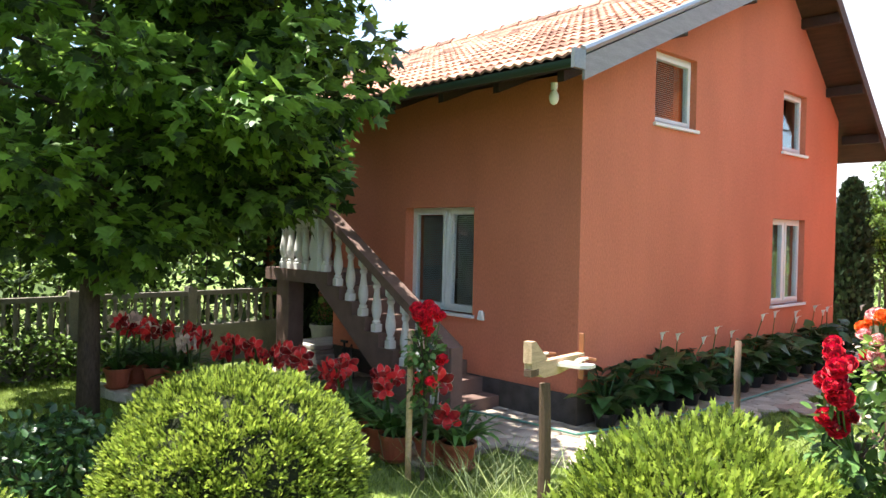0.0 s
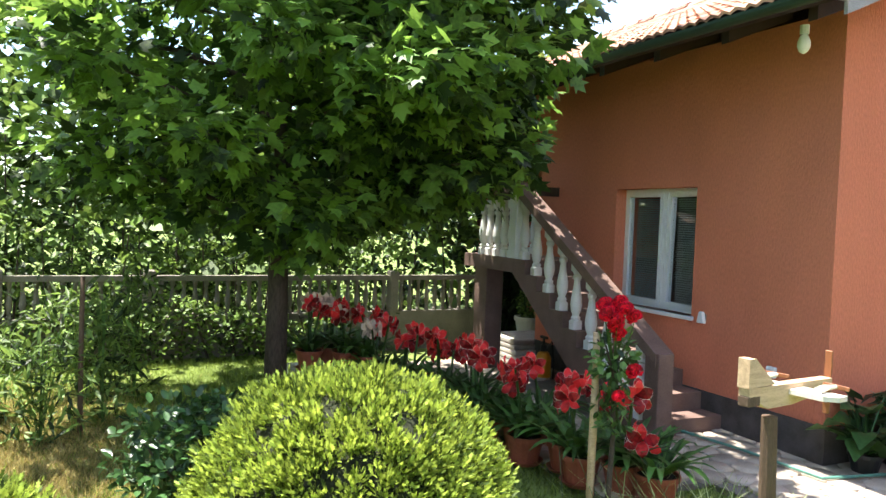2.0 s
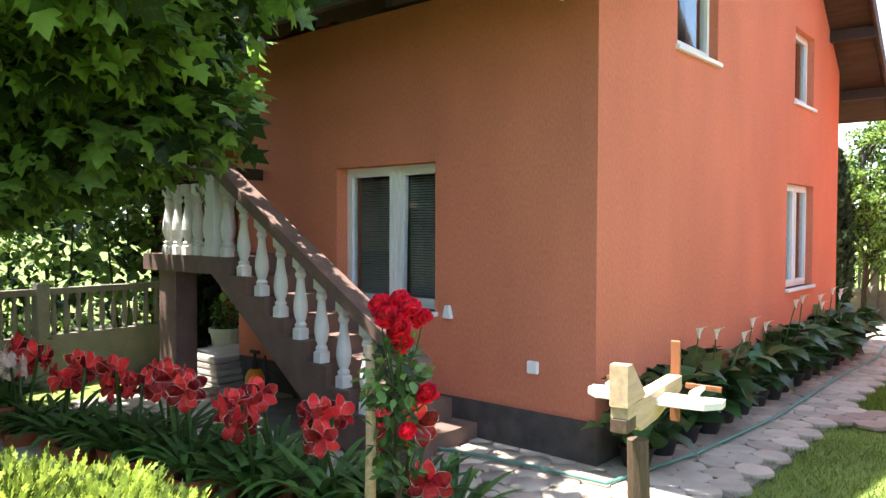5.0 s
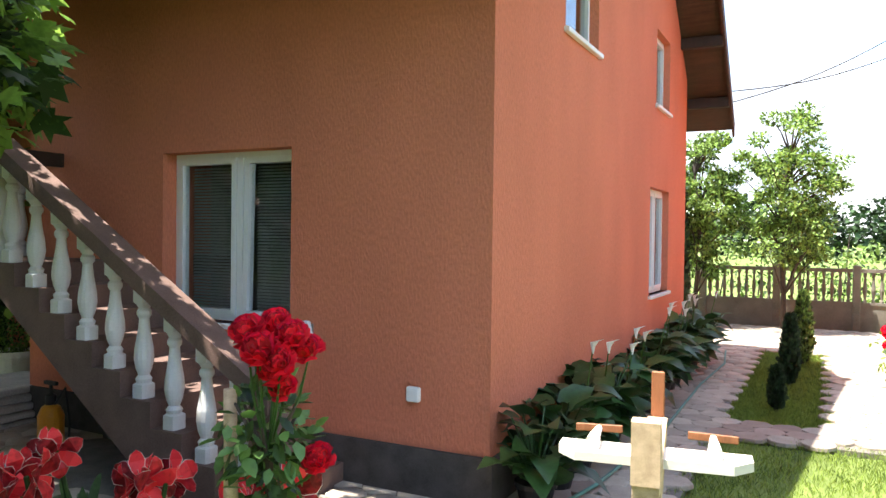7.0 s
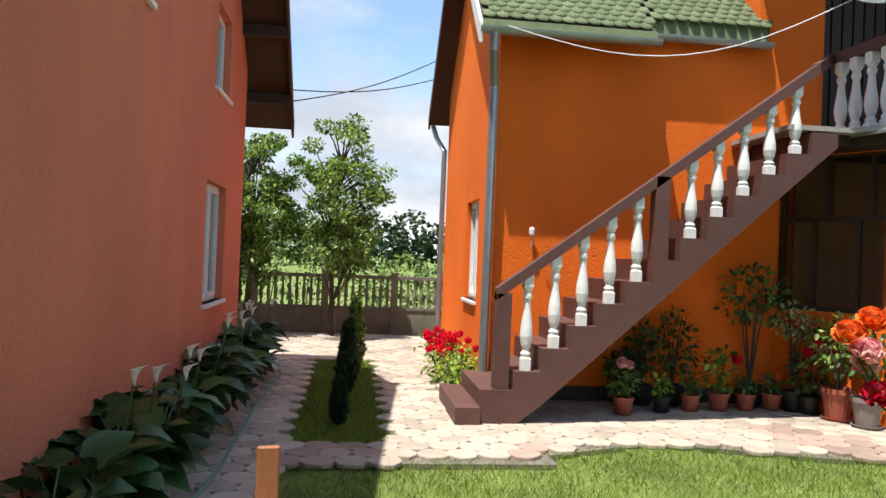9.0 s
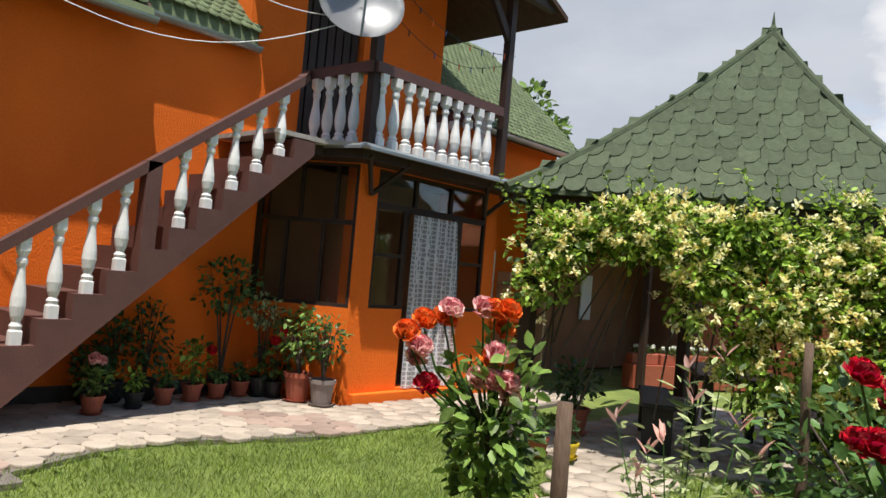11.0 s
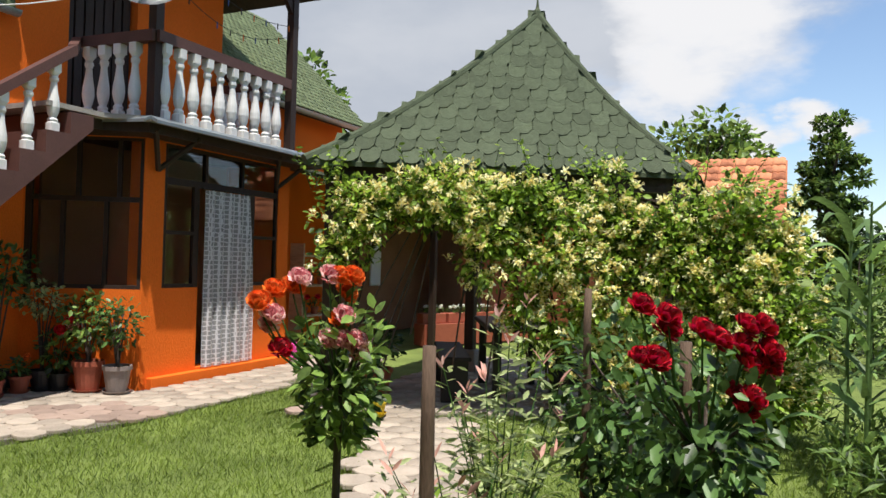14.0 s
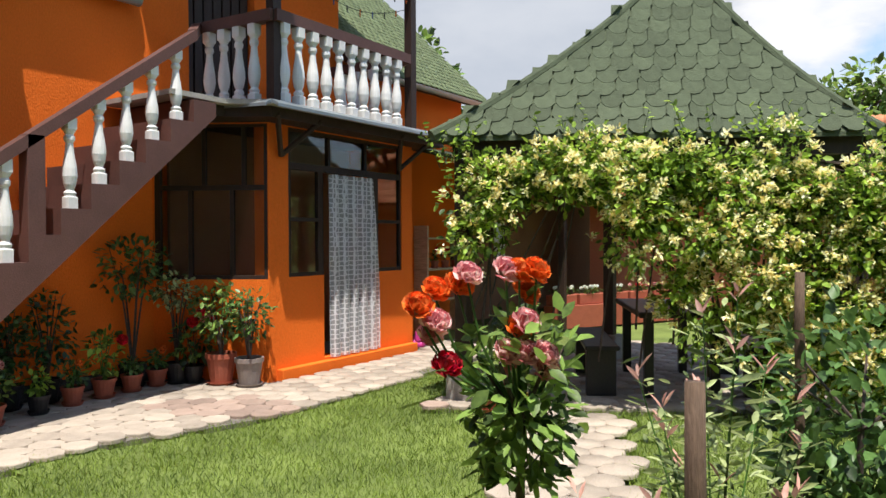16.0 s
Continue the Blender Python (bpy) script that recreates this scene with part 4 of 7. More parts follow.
def thuja_globe(at, r, h, n=9000):
    e = thing("globe_thuja", "round clipped yellow-green thuja shrub on the lawn", "shrub", "globe thujas", at)
    # dark ball fills the shrub; shade between the sprays is put into its colour
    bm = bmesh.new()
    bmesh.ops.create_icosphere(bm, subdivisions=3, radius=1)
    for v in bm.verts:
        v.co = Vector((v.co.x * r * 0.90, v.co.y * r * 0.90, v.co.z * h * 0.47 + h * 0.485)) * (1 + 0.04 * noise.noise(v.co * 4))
    part("shade_core", bm, DEEP, e)
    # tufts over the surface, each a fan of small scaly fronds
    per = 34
    c, d = ball(n // per, (1, 1, 1), 0.93)
    lump = np.array([1 + 0.06 * noise.noise(Vector(x) * 3.1) + 0.07 * noise.noise(Vector(x) * 9.0) for x in d])
    c = c * lump[:, None] * np.array([r, r, h * 0.52]) * 0.97
    c[:, 2] += h * 0.49
    k = c[:, 2] > 0.01
    c, d = np.repeat(c[k], per, 0), np.repeat(d[k], per, 0)
    lean = rng.normal(size=c.shape)
    y = d * 0.75 + lean * 0.38 + np.array([0, 0, 0.42])
    p = c + lean * 0.016 + d * rng.uniform(-0.03, 0.012, (len(c), 1))
    scatter("foliage", [(x * 0.62, v, z) for x, v, z in SPRAY[0]], SPRAY[1], p, aim(y, np.cross(y, rng.normal(size=p.shape))), sized(len(p), 0.024, 0.046), THUJA, e)
    return e


def pot(e, r, h, material, saucer=True, at=(0, 0), z0=0.0):
    bm = bmesh.new()
    lathe(bm, [(r * 0.72, 0.02), (r * 0.97, h * 0.84), (r * 1.06, h * 0.85), (r * 1.06, h), (r * 0.95, h), (r * 0.93, h * 0.9)], 18, (at[0], at[1], z0))
    ob = part("pot", bm, material, e)
    if saucer:
        bm = bmesh.new()
        lathe(bm, [(r * 0.8, 0.0), (r * 1.0, 0.03), (r * 0.96, 0.03), (r * 0.78, 0.012)], 18, (at[0], at[1], z0))
        part("saucer", bm, material, e)
    bm = bmesh.new()
    lathe(bm, [(r * 0.9, h * 0.86), (r * 0.9, h * 0.91)], 14, (at[0], at[1], z0))
    part("soil", bm, SOIL, e)
    return ob


def strap(length, width, bend):
    """A long arching strap leaf as a strip along +y."""
    v, f = [], []
    for i in range(7):
        s = i / 6
        w = width * (0.75 + 0.5 * s) * (1 - s ** 3) ** 0.8 + 0.0005
        y, z = length * (s - 0.18 * bend * s * s), length * (0.75 * s - bend * s * s)
        v += [(-w, y * 0.75, z + w * 0.35), (0, y * 0.75, z), (w, y * 0.75, z + w * 0.35)]
    for i in range(6):
        a = 3 * i
        f += [(a, a + 1, a + 4, a + 3), (a + 1, a + 2, a + 5, a + 4)]
    return v, f


def trumpet(bm_red, bm_pale, m, s):
    """An amaryllis flower: six pointed petals with pale edges."""
    for k in range(6):
        a = k * math.pi / 3
        r = m @ Matrix.Rotation(a + rng.normal() * 0.12, 4, "Z") @ Matrix.Rotation(rng.normal() * 0.14 + (0.10 if k % 2 else -0.06), 4, "X")
        w = 0.42 if k % 2 else 0.34
        def p(x, l, z):
            return r @ (Vector((x * s, l * s, z * s)))
        for bm, x0, x1 in ((bm_red, -0.93, 0.93), (bm_pale, 0.93, 1.0), (bm_pale, -1.0, -0.93)):
            rows = []
            for l, z, ww in ((0.05, 0.0, 0.10), (0.28, 0.32, 0.7), (0.62, 0.55, 1.0), (0.92, 0.56, 0.65), (1.1, 0.46, 0.06)):
                rows.append((bm.verts.new(p(x0 * w * ww, l, z + 0.05 * abs(x0))), bm.verts.new(p(x1 * w * ww, l, z + 0.05 * abs(x1)))))
            for a1, b1 in zip(rows, rows[1:]):
                bm.faces.new((a1[0], a1[1], b1[1], b1[0]))


def amaryllis(at, rz, tall, blooms, pale=False):
    e = thing("amaryllis", "potted amaryllis with red white-edged trumpet flowers", "flower", "amaryllis pots beside the stair", at, rz)
    pot(e, 0.13, 0.20, TERRA)
    n = 36
    P, R = np.zeros((n, 3)), []
    ang = np.linspace(0, 2 * math.pi, n, endpoint=False) + rng.normal(size=n) * 0.2
    P[:, 2] = 0.18
    P[:, 0], P[:, 1] = 0.04 * np.cos(ang), 0.04 * np.sin(ang)
    y = np.stack([np.cos(ang), np.sin(ang), np.zeros(n)], 1)
    half = n // 2
    rot = aim(y, np.tile([0, 0, 1.0], (n, 1)))
    scatter("leaf_tuft", *strap(0.52, 0.024, 0.60), P[:half * 2:2], rot[:half * 2:2], sized(half, 0.8, 1.2), STRAP, e)
    scatter("leaf_tuft", *strap(0.42, 0.022, 0.28), P[1::2], rot[1::2], sized(len(P[1::2]), 0.8, 1.2), STRAP, e)
    for b in range(blooms):
        a = rng.random() * 6.28
        t = Vector((0.09 * math.cos(a), 0.09 * math.sin(a), tall * (0.86 + 0.25 * rng.random())))
        bm = bmesh.new()
        tube(bm, [(0.02 * math.cos(a), 0.02 * math.sin(a), 0.17), t * 0.6 + Vector((0, 0, 0.06)), t], 0.012, 0.009, 6)
        part("stem", bm, STRAP, e)
        red, edge = bmesh.new(), bmesh.new()
        for q in range(2 + b % 2):
            h = a + q * 2.1 + rng.normal() * 0.3
            d = Vector((math.cos(h), math.sin(h), -0.12 + 0.25 * rng.random()))
            m = Matrix.Translation(t + d * 0.02) @ d.to_track_quat("Z", "Y").to_matrix().to_4x4()
            trumpet(red, edge, m, 0.082 + 0.018 * rng.random())
        fl = part("flower", red, AMARW if pale and b % 3 == 1 else AMAR, e)
        part("petal_edge", edge, AMARW, fl)
    return e


def blossom(parent, at, r, material, name="blossom", up=(0, 0, 1)):
    """A full rose: rings of cupped petals, tighter towards the middle."""
    P, R, S = [], [], []
    base = Vector(up).to_track_quat("Z", "Y").to_matrix()
    for ring, (cnt, th, sz, flare) in enumerate(((4, 8, 0.50, 8), (6, 26, 0.66, 12), (8, 45, 0.78, 18), (9, 64, 0.88, 24), (9, 84, 0.94, 32), (8, 104, 0.94, 46))):
        for k in range(cnt):
            a = 2 * math.pi * (k + 0.5 * (ring % 2)) / cnt + rng.normal() * 0.15
            t = radians(th + rng.normal() * 8)
            nrm = base @ Vector((math.sin(t) * math.cos(a), math.sin(t) * math.sin(a), math.cos(t)))
            mer = base @ Vector((-math.cos(t) * math.cos(a), -math.cos(t) * math.sin(a), math.sin(t)))
            mer = (mer * math.cos(radians(flare)) + nrm * math.sin(radians(flare))).normalized()
            side = mer.cross(nrm).normalized()
            P.append(Vector(at) + nrm * r * 0.46 - mer * r * 0.30)
            R.append(np.array(Matrix((side, mer, side.cross(mer))).transposed()))
            S.append(sz * r * 0.78)
    return scatter(name, *PETAL, [p[:] for p in P], np.array(R), S, material, parent)


def rose_bush(name, label, at, crown_z, rad, n, blooms, tall=1.05, low=0.0, category="rose", leaf=LEAF, size=(0.045, 0.075)):
    """A standard rose: bare stem, leafy head, blossoms, and a stake where there is one."""
    e = thing(name, label, category, "", at)
    bm = bmesh.new()
    tube(bm, [(0, 0, 0), (0.012, 0.01, crown_z * 0.5), (0, 0, crown_z)], 0.017, 0.012, 8)
    part("stem", bm, BARK, e)
    for k in range(6):
        a = k * 1.05
        bm = bmesh.new()
        tube(bm, [(0, 0, crown_z * 0.9), (rad * 0.7 * math.cos(a), rad * 0.7 * math.sin(a), crown_z + rad * (0.2 + 0.5 * rng.random()))], 0.008, 0.004, 5)
        part("branch", bm, BARK, e)
    P, D = ball(n, (rad, rad, rad * tall), 0.35)
    P[:, 2] += crown_z
    if low:
        k = n // 2
        P[:k, 2] = low + (crown_z - low) * rng.random(k)
        P[:k, :2] *= 0.75
    leaves("foliage", OVAL, P, D, sized(n, *size), leaf, e, 0.3, 0.7)
    for i, (dx, dy, dz, r, m) in enumerate(blooms):
        blossom(e, (dx, dy, dz), r, m, up=(dx * 0.8, dy * 0.8 - 0.5, 0.6))
        bm = bmesh.new()
        root = Vector((dx * 0.15, dy * 0.15, min(crown_z * 0.95, dz - 0.12)))
        tube(bm, [root, root.lerp(Vector((dx, dy, dz)), 0.5) + Vector((dx * 0.2, dy * 0.2, 0)), (dx, dy, dz - r * 0.4)], 0.005, 0.003, 5)
        part("flower_stem", bm, STRAP, e)
    return e


def stake(at, h, r=0.022, lean=(0, 0), label="weathered wooden garden stake", material=STAKE, group=""):
    e = thing("garden_stake", label, "stake", group, at)
    bm = bmesh.new()
    pts = [(lean[0] * k / 6 + rng.normal() * r * 0.12, lean[1] * k / 6 + rng.normal() * r * 0.12, h * k / 6) for k in range(7)]
    tube(bm, pts, r * 1.05, r * 0.9, 9)
    for v in bm.verts:
        v.co += Vector((noise.noise(v.co * 9), noise.noise(v.co * 9 + Vector((4, 0, 0))), 0)) * r * 0.35
    part("pole", bm, material, e, smooth=True)
    return e


# ---- garden in front of the salmon house ----
thuja_globe((0.74, -3.69, 0), 0.63, 1.02, 76000)
thuja_globe((3.10, -3.60, 0), 0.46, 1.22, 70000)
thuja_globe((1.12, -5.05, 0), 0.45, 0.85, 20000)

# trees at the southern edge of the garden, mirrored in the window panes
for x, y, h, r in ((-7.5, -9.5, 8.6, 2.6), (-4.6, -10.5, 9.0, 2.8), (-1.6, -10.2, 8.4, 2.6), (1.4, -10.8, 9.0, 2.8), (4.4, -10.6, 8.2, 2.5)):
    crown_tree("garden_tree", "tall leafy tree at the edge of the garden", (x, y, 0), h, 0.9, r, 3600, OVAL, (0.2, 0.34), HEDGE, 0.14, "trees at the garden edge", 34)

# the maple
e = thing("maple", "dark green Norway maple with a slim trunk on the lawn", "tree", at=(-3.05, -3.2, 0))
bm = bmesh.new()
pts = trunk_mesh(bm, (0, 0, 0), (0.05, 0.05, 5.2), 0.105, 0.025, 0.02)
ends = []
for i in range(34):
    z = 1.35 + 3.6 * i / 34
    a = i * 2.4
    reach = (1.05 + 0.95 * math.sin(math.pi * min(1, (z - 1.0) / 4.2))) * (0.75 + 0.4 * rng.random())
    s = Vector((0.02, 0.02, z * 0.92))
    q = s + Vector((reach * math.cos(a), reach * math.sin(a), 0.35 + 0.25 * rng.random()))
    tube(bm, [s, s.lerp(q, 0.5) + Vector((0, 0, 0.1)), q], 0.035, 0.008, 6)
    ends.append((s, q))
for k in range(5):
    s = Vector((0.02, 0.02, 1.75 + 0.17 * k))
    a = 0.75 + 0.35 * math.sin(k * 2.1)
    q = s + Vector((1.75 * math.cos(a), 1.75 * math.sin(a), 0.35))
    tube(bm, [s, s.lerp(q, 0.5) + Vector((0, 0, 0.12)), q], 0.035, 0.008, 6)
    ends.append((s, q))
for k in range(11):
    s = Vector((0.02, 0.02, 2.15 + 0.24 * k))
    a = 0.15 + 0.75 * ((k * 0.618) % 1.0)
    q = s + Vector((2.15 * math.cos(a), 2.15 * math.sin(a), 0.45))
    tube(bm, [s, s.lerp(q, 0.5) + Vector((0, 0, 0.15)), q], 0.035, 0.008, 6)
    ends.append((s, q))
part("trunk", bm, BARK, e, smooth=True)["kind"] = "stuff"
P, D = [], []
for s, q in ends:
    for f in (0.45, 0.7, 0.95, 1.1):
        c = np.array(s.lerp(q, f))
        p, d = ball(92, (0.44, 0.44, 0.26), 0.15)
        P.append(p + c)
        D.append(d + 0.5 * np.array((q - s).normalized()))
P, D = np.concatenate(P), np.concatenate(D)
P[:, 2] = np.maximum(P[:, 2], 1.12 + 0.2 * rng.random(len(P)))
leaves("crown", MLEAF, P, D, sized(len(P), 0.10, 0.175), MAPLE, e, 0.45, 0.5)

# dark shrub, ferny plants and hedge before the fence
e = thing("laurel_shrub", "low dark green broad-leaved shrub on the lawn", "shrub", at=(-0.72, -4.12, 0))
p, d = ball(1500, (0.47, 0.47, 0.34), 0.3)
p[:, 2] += 0.30
p = p[p[:, 2] > 0.02]
leaves("foliage", OVAL, p, p - np.array([0, 0, 0.2]), sized(len(p), 0.05, 0.085), CALLA, e, 0.1)
bm = bmesh.new()
for k in range(7):
    tube(bm, [(0, 0, 0), (0.3 * math.cos(k), 0.3 * math.sin(k), 0.4)], 0.01, 0.005, 5)
part("twig", bm, BARK, e)["kind"] = "stuff"
for i, (x, y, h, r) in enumerate(((-2.6, -4.6, 0.95, 0.22), (-2.2, -5.0, 0.7, 0.25), (-3.4, -4.35, 1.1, 0.2), (-2.9, -5.5, 0.8, 0.3), (-3.7, -4.8, 0.9, 0.3), (-1.9, -5.7, 0.75, 0.3))):
    e = thing("perennial", "leafy green perennial clump near the fence", "plant", "perennials by the fence", (x, y, 0))
    bm = bmesh.new()
    n = 420
    P = np.stack([rng.normal(size=n) * r * 0.5, rng.normal(size=n) * r * 0.5, h * rng.random(n) ** 0.8], 1)
    for k in range(6):
        tube(bm, [(0, 0, 0), (rng.normal() * r * 0.4, rng.normal() * r * 0.4, h)], 0.007, 0.004, 5)
    part("stem", bm, STRAP, e)["kind"] = "stuff"
    leaves("foliage", LANCE, P, P * np.array([1, 1, 0]) + rng.normal(size=P.shape) * 0.1, sized(n, 0.09, 0.17), HEDGE, e, -0.1, 0.35)
stake((-2.35, -4.75, 0), 1.15, 0.018)


def hedge(name, label, a, b, h, depth, n, material=HEDGE, size=(0.05, 0.1), z0=0.0, shape=OVAL):
    e = thing(name, label, "hedge")
    a, b = np.array(a, float), np.array(b, float)
    t = rng.random(n)
    nrm = np.array([-(b - a)[1], (b - a)[0]]) / np.linalg.norm(b - a)
    top = np.array([h * (0.72 + 0.45 * noise.noise(Vector((q * 9, h, 0))) + 0.25 * noise.noise(Vector((q * 31, 2, 0)))) for q in t])
    xy = a[None] + (b - a)[None] * t[:, None] + nrm[None] * (rng.normal(size=n) * depth * 0.4)[:, None]
    z = z0 + (top - z0) * rng.random(n) ** 0.75
    P = np.column_stack([xy, np.maximum(z, 0.03)])
    ob = leaves("foliage", shape, P, rng.normal(size=P.shape), sized(n, *size), material, e)
    bm = bmesh.new()
    for k in range(24):
        q = a + (b - a) * (k + 0.5) / 24
        tube(bm, [(q[0], q[1], 0), (q[0] + rng.normal() * 0.1, q[1] + rng.normal() * 0.1, h * 0.7)], 0.018, 0.008, 5)
    part("branch", bm, BARK, e)["kind"] = "stuff"
    e["kind"] = "stuff"
    return e


hedge("hedge", "overgrown mixed green hedge along the concrete fence", (-5.75, -9.5), (-6.05, -1.2), 1.9, 0.9, 9000)
hedge("hedge", "ivy and low shrubs before the concrete fence", (-4.75, -9.0), (-5.10, -1.9), 0.70, 0.35, 6500, size=(0.05, 0.09))
hedge("hedge", "tall wild green shrubs behind the concrete fence", (-6.7, -12), (-7.0, 4), 3.6, 1.6, 13000, size=(0.08, 0.16))
hedge("hedge", "tall dense green trees behind the garden", (-8.0, -16), (-8.6, 9), 6.0, 2.6, 17000, size=(0.12, 0.24), shape=CLUMP)


def fence(name, label, a, b, bay, h, low, parent_group=""):
    """A cast concrete fence: posts, solid lower panels, rails and flat balusters."""
    e = thing(name, label, "fence", kind="structure")
    a, b = Vector((*a, 0)), Vector((*b, 0))
    d = (b - a).normalized()
    n = Vector((-d.y, d.x, 0))
    L = (b - a).length
    R = Matrix((d, n, Vector((0, 0, 1)))).transposed().to_4x4()
    k = int(L / bay)
    pb = bbox(-0.06, 0.06, -0.07, 0.07, -0.05, h + 0.06, 0.012)
    pm = bpy.data.meshes.new("post")
    pb.to_mesh(pm)
    pb.free()
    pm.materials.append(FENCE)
    sb = bmesh.new()
    hh = h - low - 0.10
    prof = [(0.030, 0), (0.030, 0.06 * hh), (0.018, 0.12 * hh), (0.036, 0.40 * hh), (0.030, 0.52 * hh), (0.017, 0.82 * hh), (0.028, 0.90 * hh), (0.028, hh)]
    lathe(sb, prof, 8)
    sm = bpy.data.meshes.new("fence_baluster")
    sb.to_mesh(sm)
    sb.free()
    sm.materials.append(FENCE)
    for i in range(k + 1):
        o = a + d * (bay * i)
        put("post", pm, Matrix.Translation(o) @ R, e)
        if i == k:
            break
        pan = bmesh.new()
        box(pan, 0.06, bay - 0.06, -0.03, 0.03, -0.05, low, Matrix.Translation(o) @ R)
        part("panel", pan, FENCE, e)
        rl = bmesh.new()
        box(rl, 0.06, bay - 0.06, -0.045, 0.045, low, low + 0.045, Matrix.Translation(o) @ R)
        box(rl, 0.06, bay - 0.06, -0.045, 0.045, h - 0.06, h, Matrix.Translation(o) @ R)
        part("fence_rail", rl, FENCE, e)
        m = max(4, int((bay - 0.12) / 0.115))
        for j in range(m):
            put("fence_baluster", sm, Matrix.Translation(o + d * (0.06 + (bay - 0.12) * (j + 0.5) / m) + Vector((0, 0, low + 0.043))) @ R, e)
    return e


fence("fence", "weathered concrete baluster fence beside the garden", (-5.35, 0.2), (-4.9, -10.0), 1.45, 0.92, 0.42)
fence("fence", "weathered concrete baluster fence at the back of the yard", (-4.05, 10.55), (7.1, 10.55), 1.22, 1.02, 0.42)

# pots of amaryllis along the path
rows = [(-3.75, -2.50), (-3.45, -2.42), (-3.20, -2.30), (-2.90, -2.28), (-2.62, -2.16), (-2.34, -2.18), (-2.06, -2.04), (-1.80, -2.08), (-1.52, -1.94), (-1.26, -2.02),
        (-1.02, -1.86), (-0.78, -1.96), (-0.55, -1.78), (-0.30, -1.84), (-0.08, -1.68), (-3.6, -2.75), (-1.95, -1.78), (-1.10, -1.62)]
for i, (x, y) in enumerate(rows):
    z = 0.12 if x < -3.0 else 0.0
    amaryllis((x, y, z), rng.random() * 360, 0.57 + 0.06 * rng.random(), 3 if x < -2.8 else 2 - i % 2, x < -2.8)
amaryllis((0.16, -1.62, 0), 40, 0.42, 1)
for i in range(16):
    x, y = -3.95 + 0.17 * (i % 8), -2.82 + 0.30 * (i // 8) + 0.06 * (i % 8) * 0.6
    bm = bbox(-0.08, 0.08, -0.09, 0.09, 0, 0.115, 0.02)
    for v in bm.verts:
        v.co += Vector((rng.normal(), rng.normal(), 0)) * 0.008
    e = thing("edging_stone", "pale rough edging stone under the flower pots", "stone", "edging stones", (x, y, 0.0), rng.random() * 30)
    part("block", bm, STONE, e)

# tall red climbing rose on its stake
e = rose_bush("standard_rose", "red climbing rose tied to a wooden stake", (0.19, -2.0, 0), 0.92, 0.135, 300,
    [(-0.03, -0.05, 1.20, 0.072, REDF), (0.04, -0.08, 1.16, 0.072, REDF), (0.08, 0.0, 1.19, 0.068, REDF), (0.0, 0.03, 1.22, 0.062, REDF), (0.06, -0.04, 1.10, 0.068, REDF),
     (0.09, -0.06, 1.13, 0.062, REDF), (-0.05, 0.0, 1.17, 0.062, REDF), (0.10, 0.05, 1.15, 0.062, REDF), (0.07, -0.02, 1.05, 0.056, REDF), (0.16, 0.02, 0.86, 0.062, REDF), (0.12, -0.05, 0.72, 0.05, REDF)], low=0.45)
stake((0.11, -2.06, 0), 1.04, 0.022, (0.0, 0.0), "peeled wooden stake tied to the red rose", RAWWOOD)

# wooden weather vane in the shape of an aeroplane
e = thing("weather_vane", "homemade wooden aeroplane weather vane on a post", "weather vane", at=(1.23, -1.95, 0), rz=9)
bm = bmesh.new()
tube(bm, [(0, 0, 0), (0.008, 0, 0.4), (-0.004, 0, 0.84)], 0.042, 0.034, 10)
part("post", bm, STAKE, e)
bm = bmesh.new()
prism(bm, [(-0.026, -0.20, 0.95), (-0.026, -0.20, 0.985), (-0.026, 0.44, 0.975), (-0.026, 0.44, 0.925), (-0.026, 0.12, 0.885), (-0.026, -0.06, 0.885)], (0.052, 0, 0))
part("fuselage", bm, RAWWOOD, e)
bm = bmesh.new()
prism(bm, [(-0.028, -0.21, 0.985), (-0.028, -0.21, 1.11), (-0.028, -0.165, 1.11), (-0.028, -0.02, 0.99)], (0.056, 0, 0))
part("tail_fin", bm, RAWWOOD, e)
part("tail_block", bbox(-0.027, 0.027, -0.205, -0.12, 0.905, 0.95, 0.004), STAKE, e, "greenish weathered block")
bm = bmesh.new()
prism(bm, [(-0.225, 0.14, 0.935), (-0.18, 0.09, 0.935), (0.18, 0.09, 0.935), (0.225, 0.14, 0.935), (0.225, 0.20, 0.935), (-0.225, 0.20, 0.935)], (0, 0, 0.022))
part("wing", bm, BRIGHTWOOD, e)
for sx in (-1, 1):
    bm = bmesh.new()
    tube(bm, [(sx * 0.14, 0.12, 0.972), (sx * 0.14, 0.16, 0.978), (sx * 0.14, 0.26, 0.974)], 0.019, 0.009, 8)
    eng = part("engine", bm, BRIGHTWOOD, e)
    part("propeller", bbox(-0.06, 0.06, 0.0, 0.006, -0.010, 0.010, 0.002, Matrix.Translation((sx * 0.14, 0.262, 0.974)) @ Matrix.Rotation(radians(1.5 * sx), 4, "Y")), REDWOOD, eng, "small reddish propeller blade")
part("nose_propeller", bbox(-0.018, 0.018, 0.445, 0.455, 0.80, 1.10, 0.003), REDWOOD, e, "long reddish vertical propeller blade")

# thin grasses at the corner of the path
n = 190
P = np.column_stack([0.62 + rng.normal(size=n) * 0.28, -1.85 + rng.normal(size=n) * 0.22, np.zeros(n)])
e = thing("wild_grass", "thin pale seeding grass at the path edge", "grass", kind="stuff")
scatter("blades", *strap(0.55, 0.003, 0.10), P, aim(np.column_stack([rng.normal(size=(n, 2)), np.zeros(n)]), np.tile([0, 0, 1.0], (n, 1))), sized(n, 0.45, 0.95), WILLOW, e)

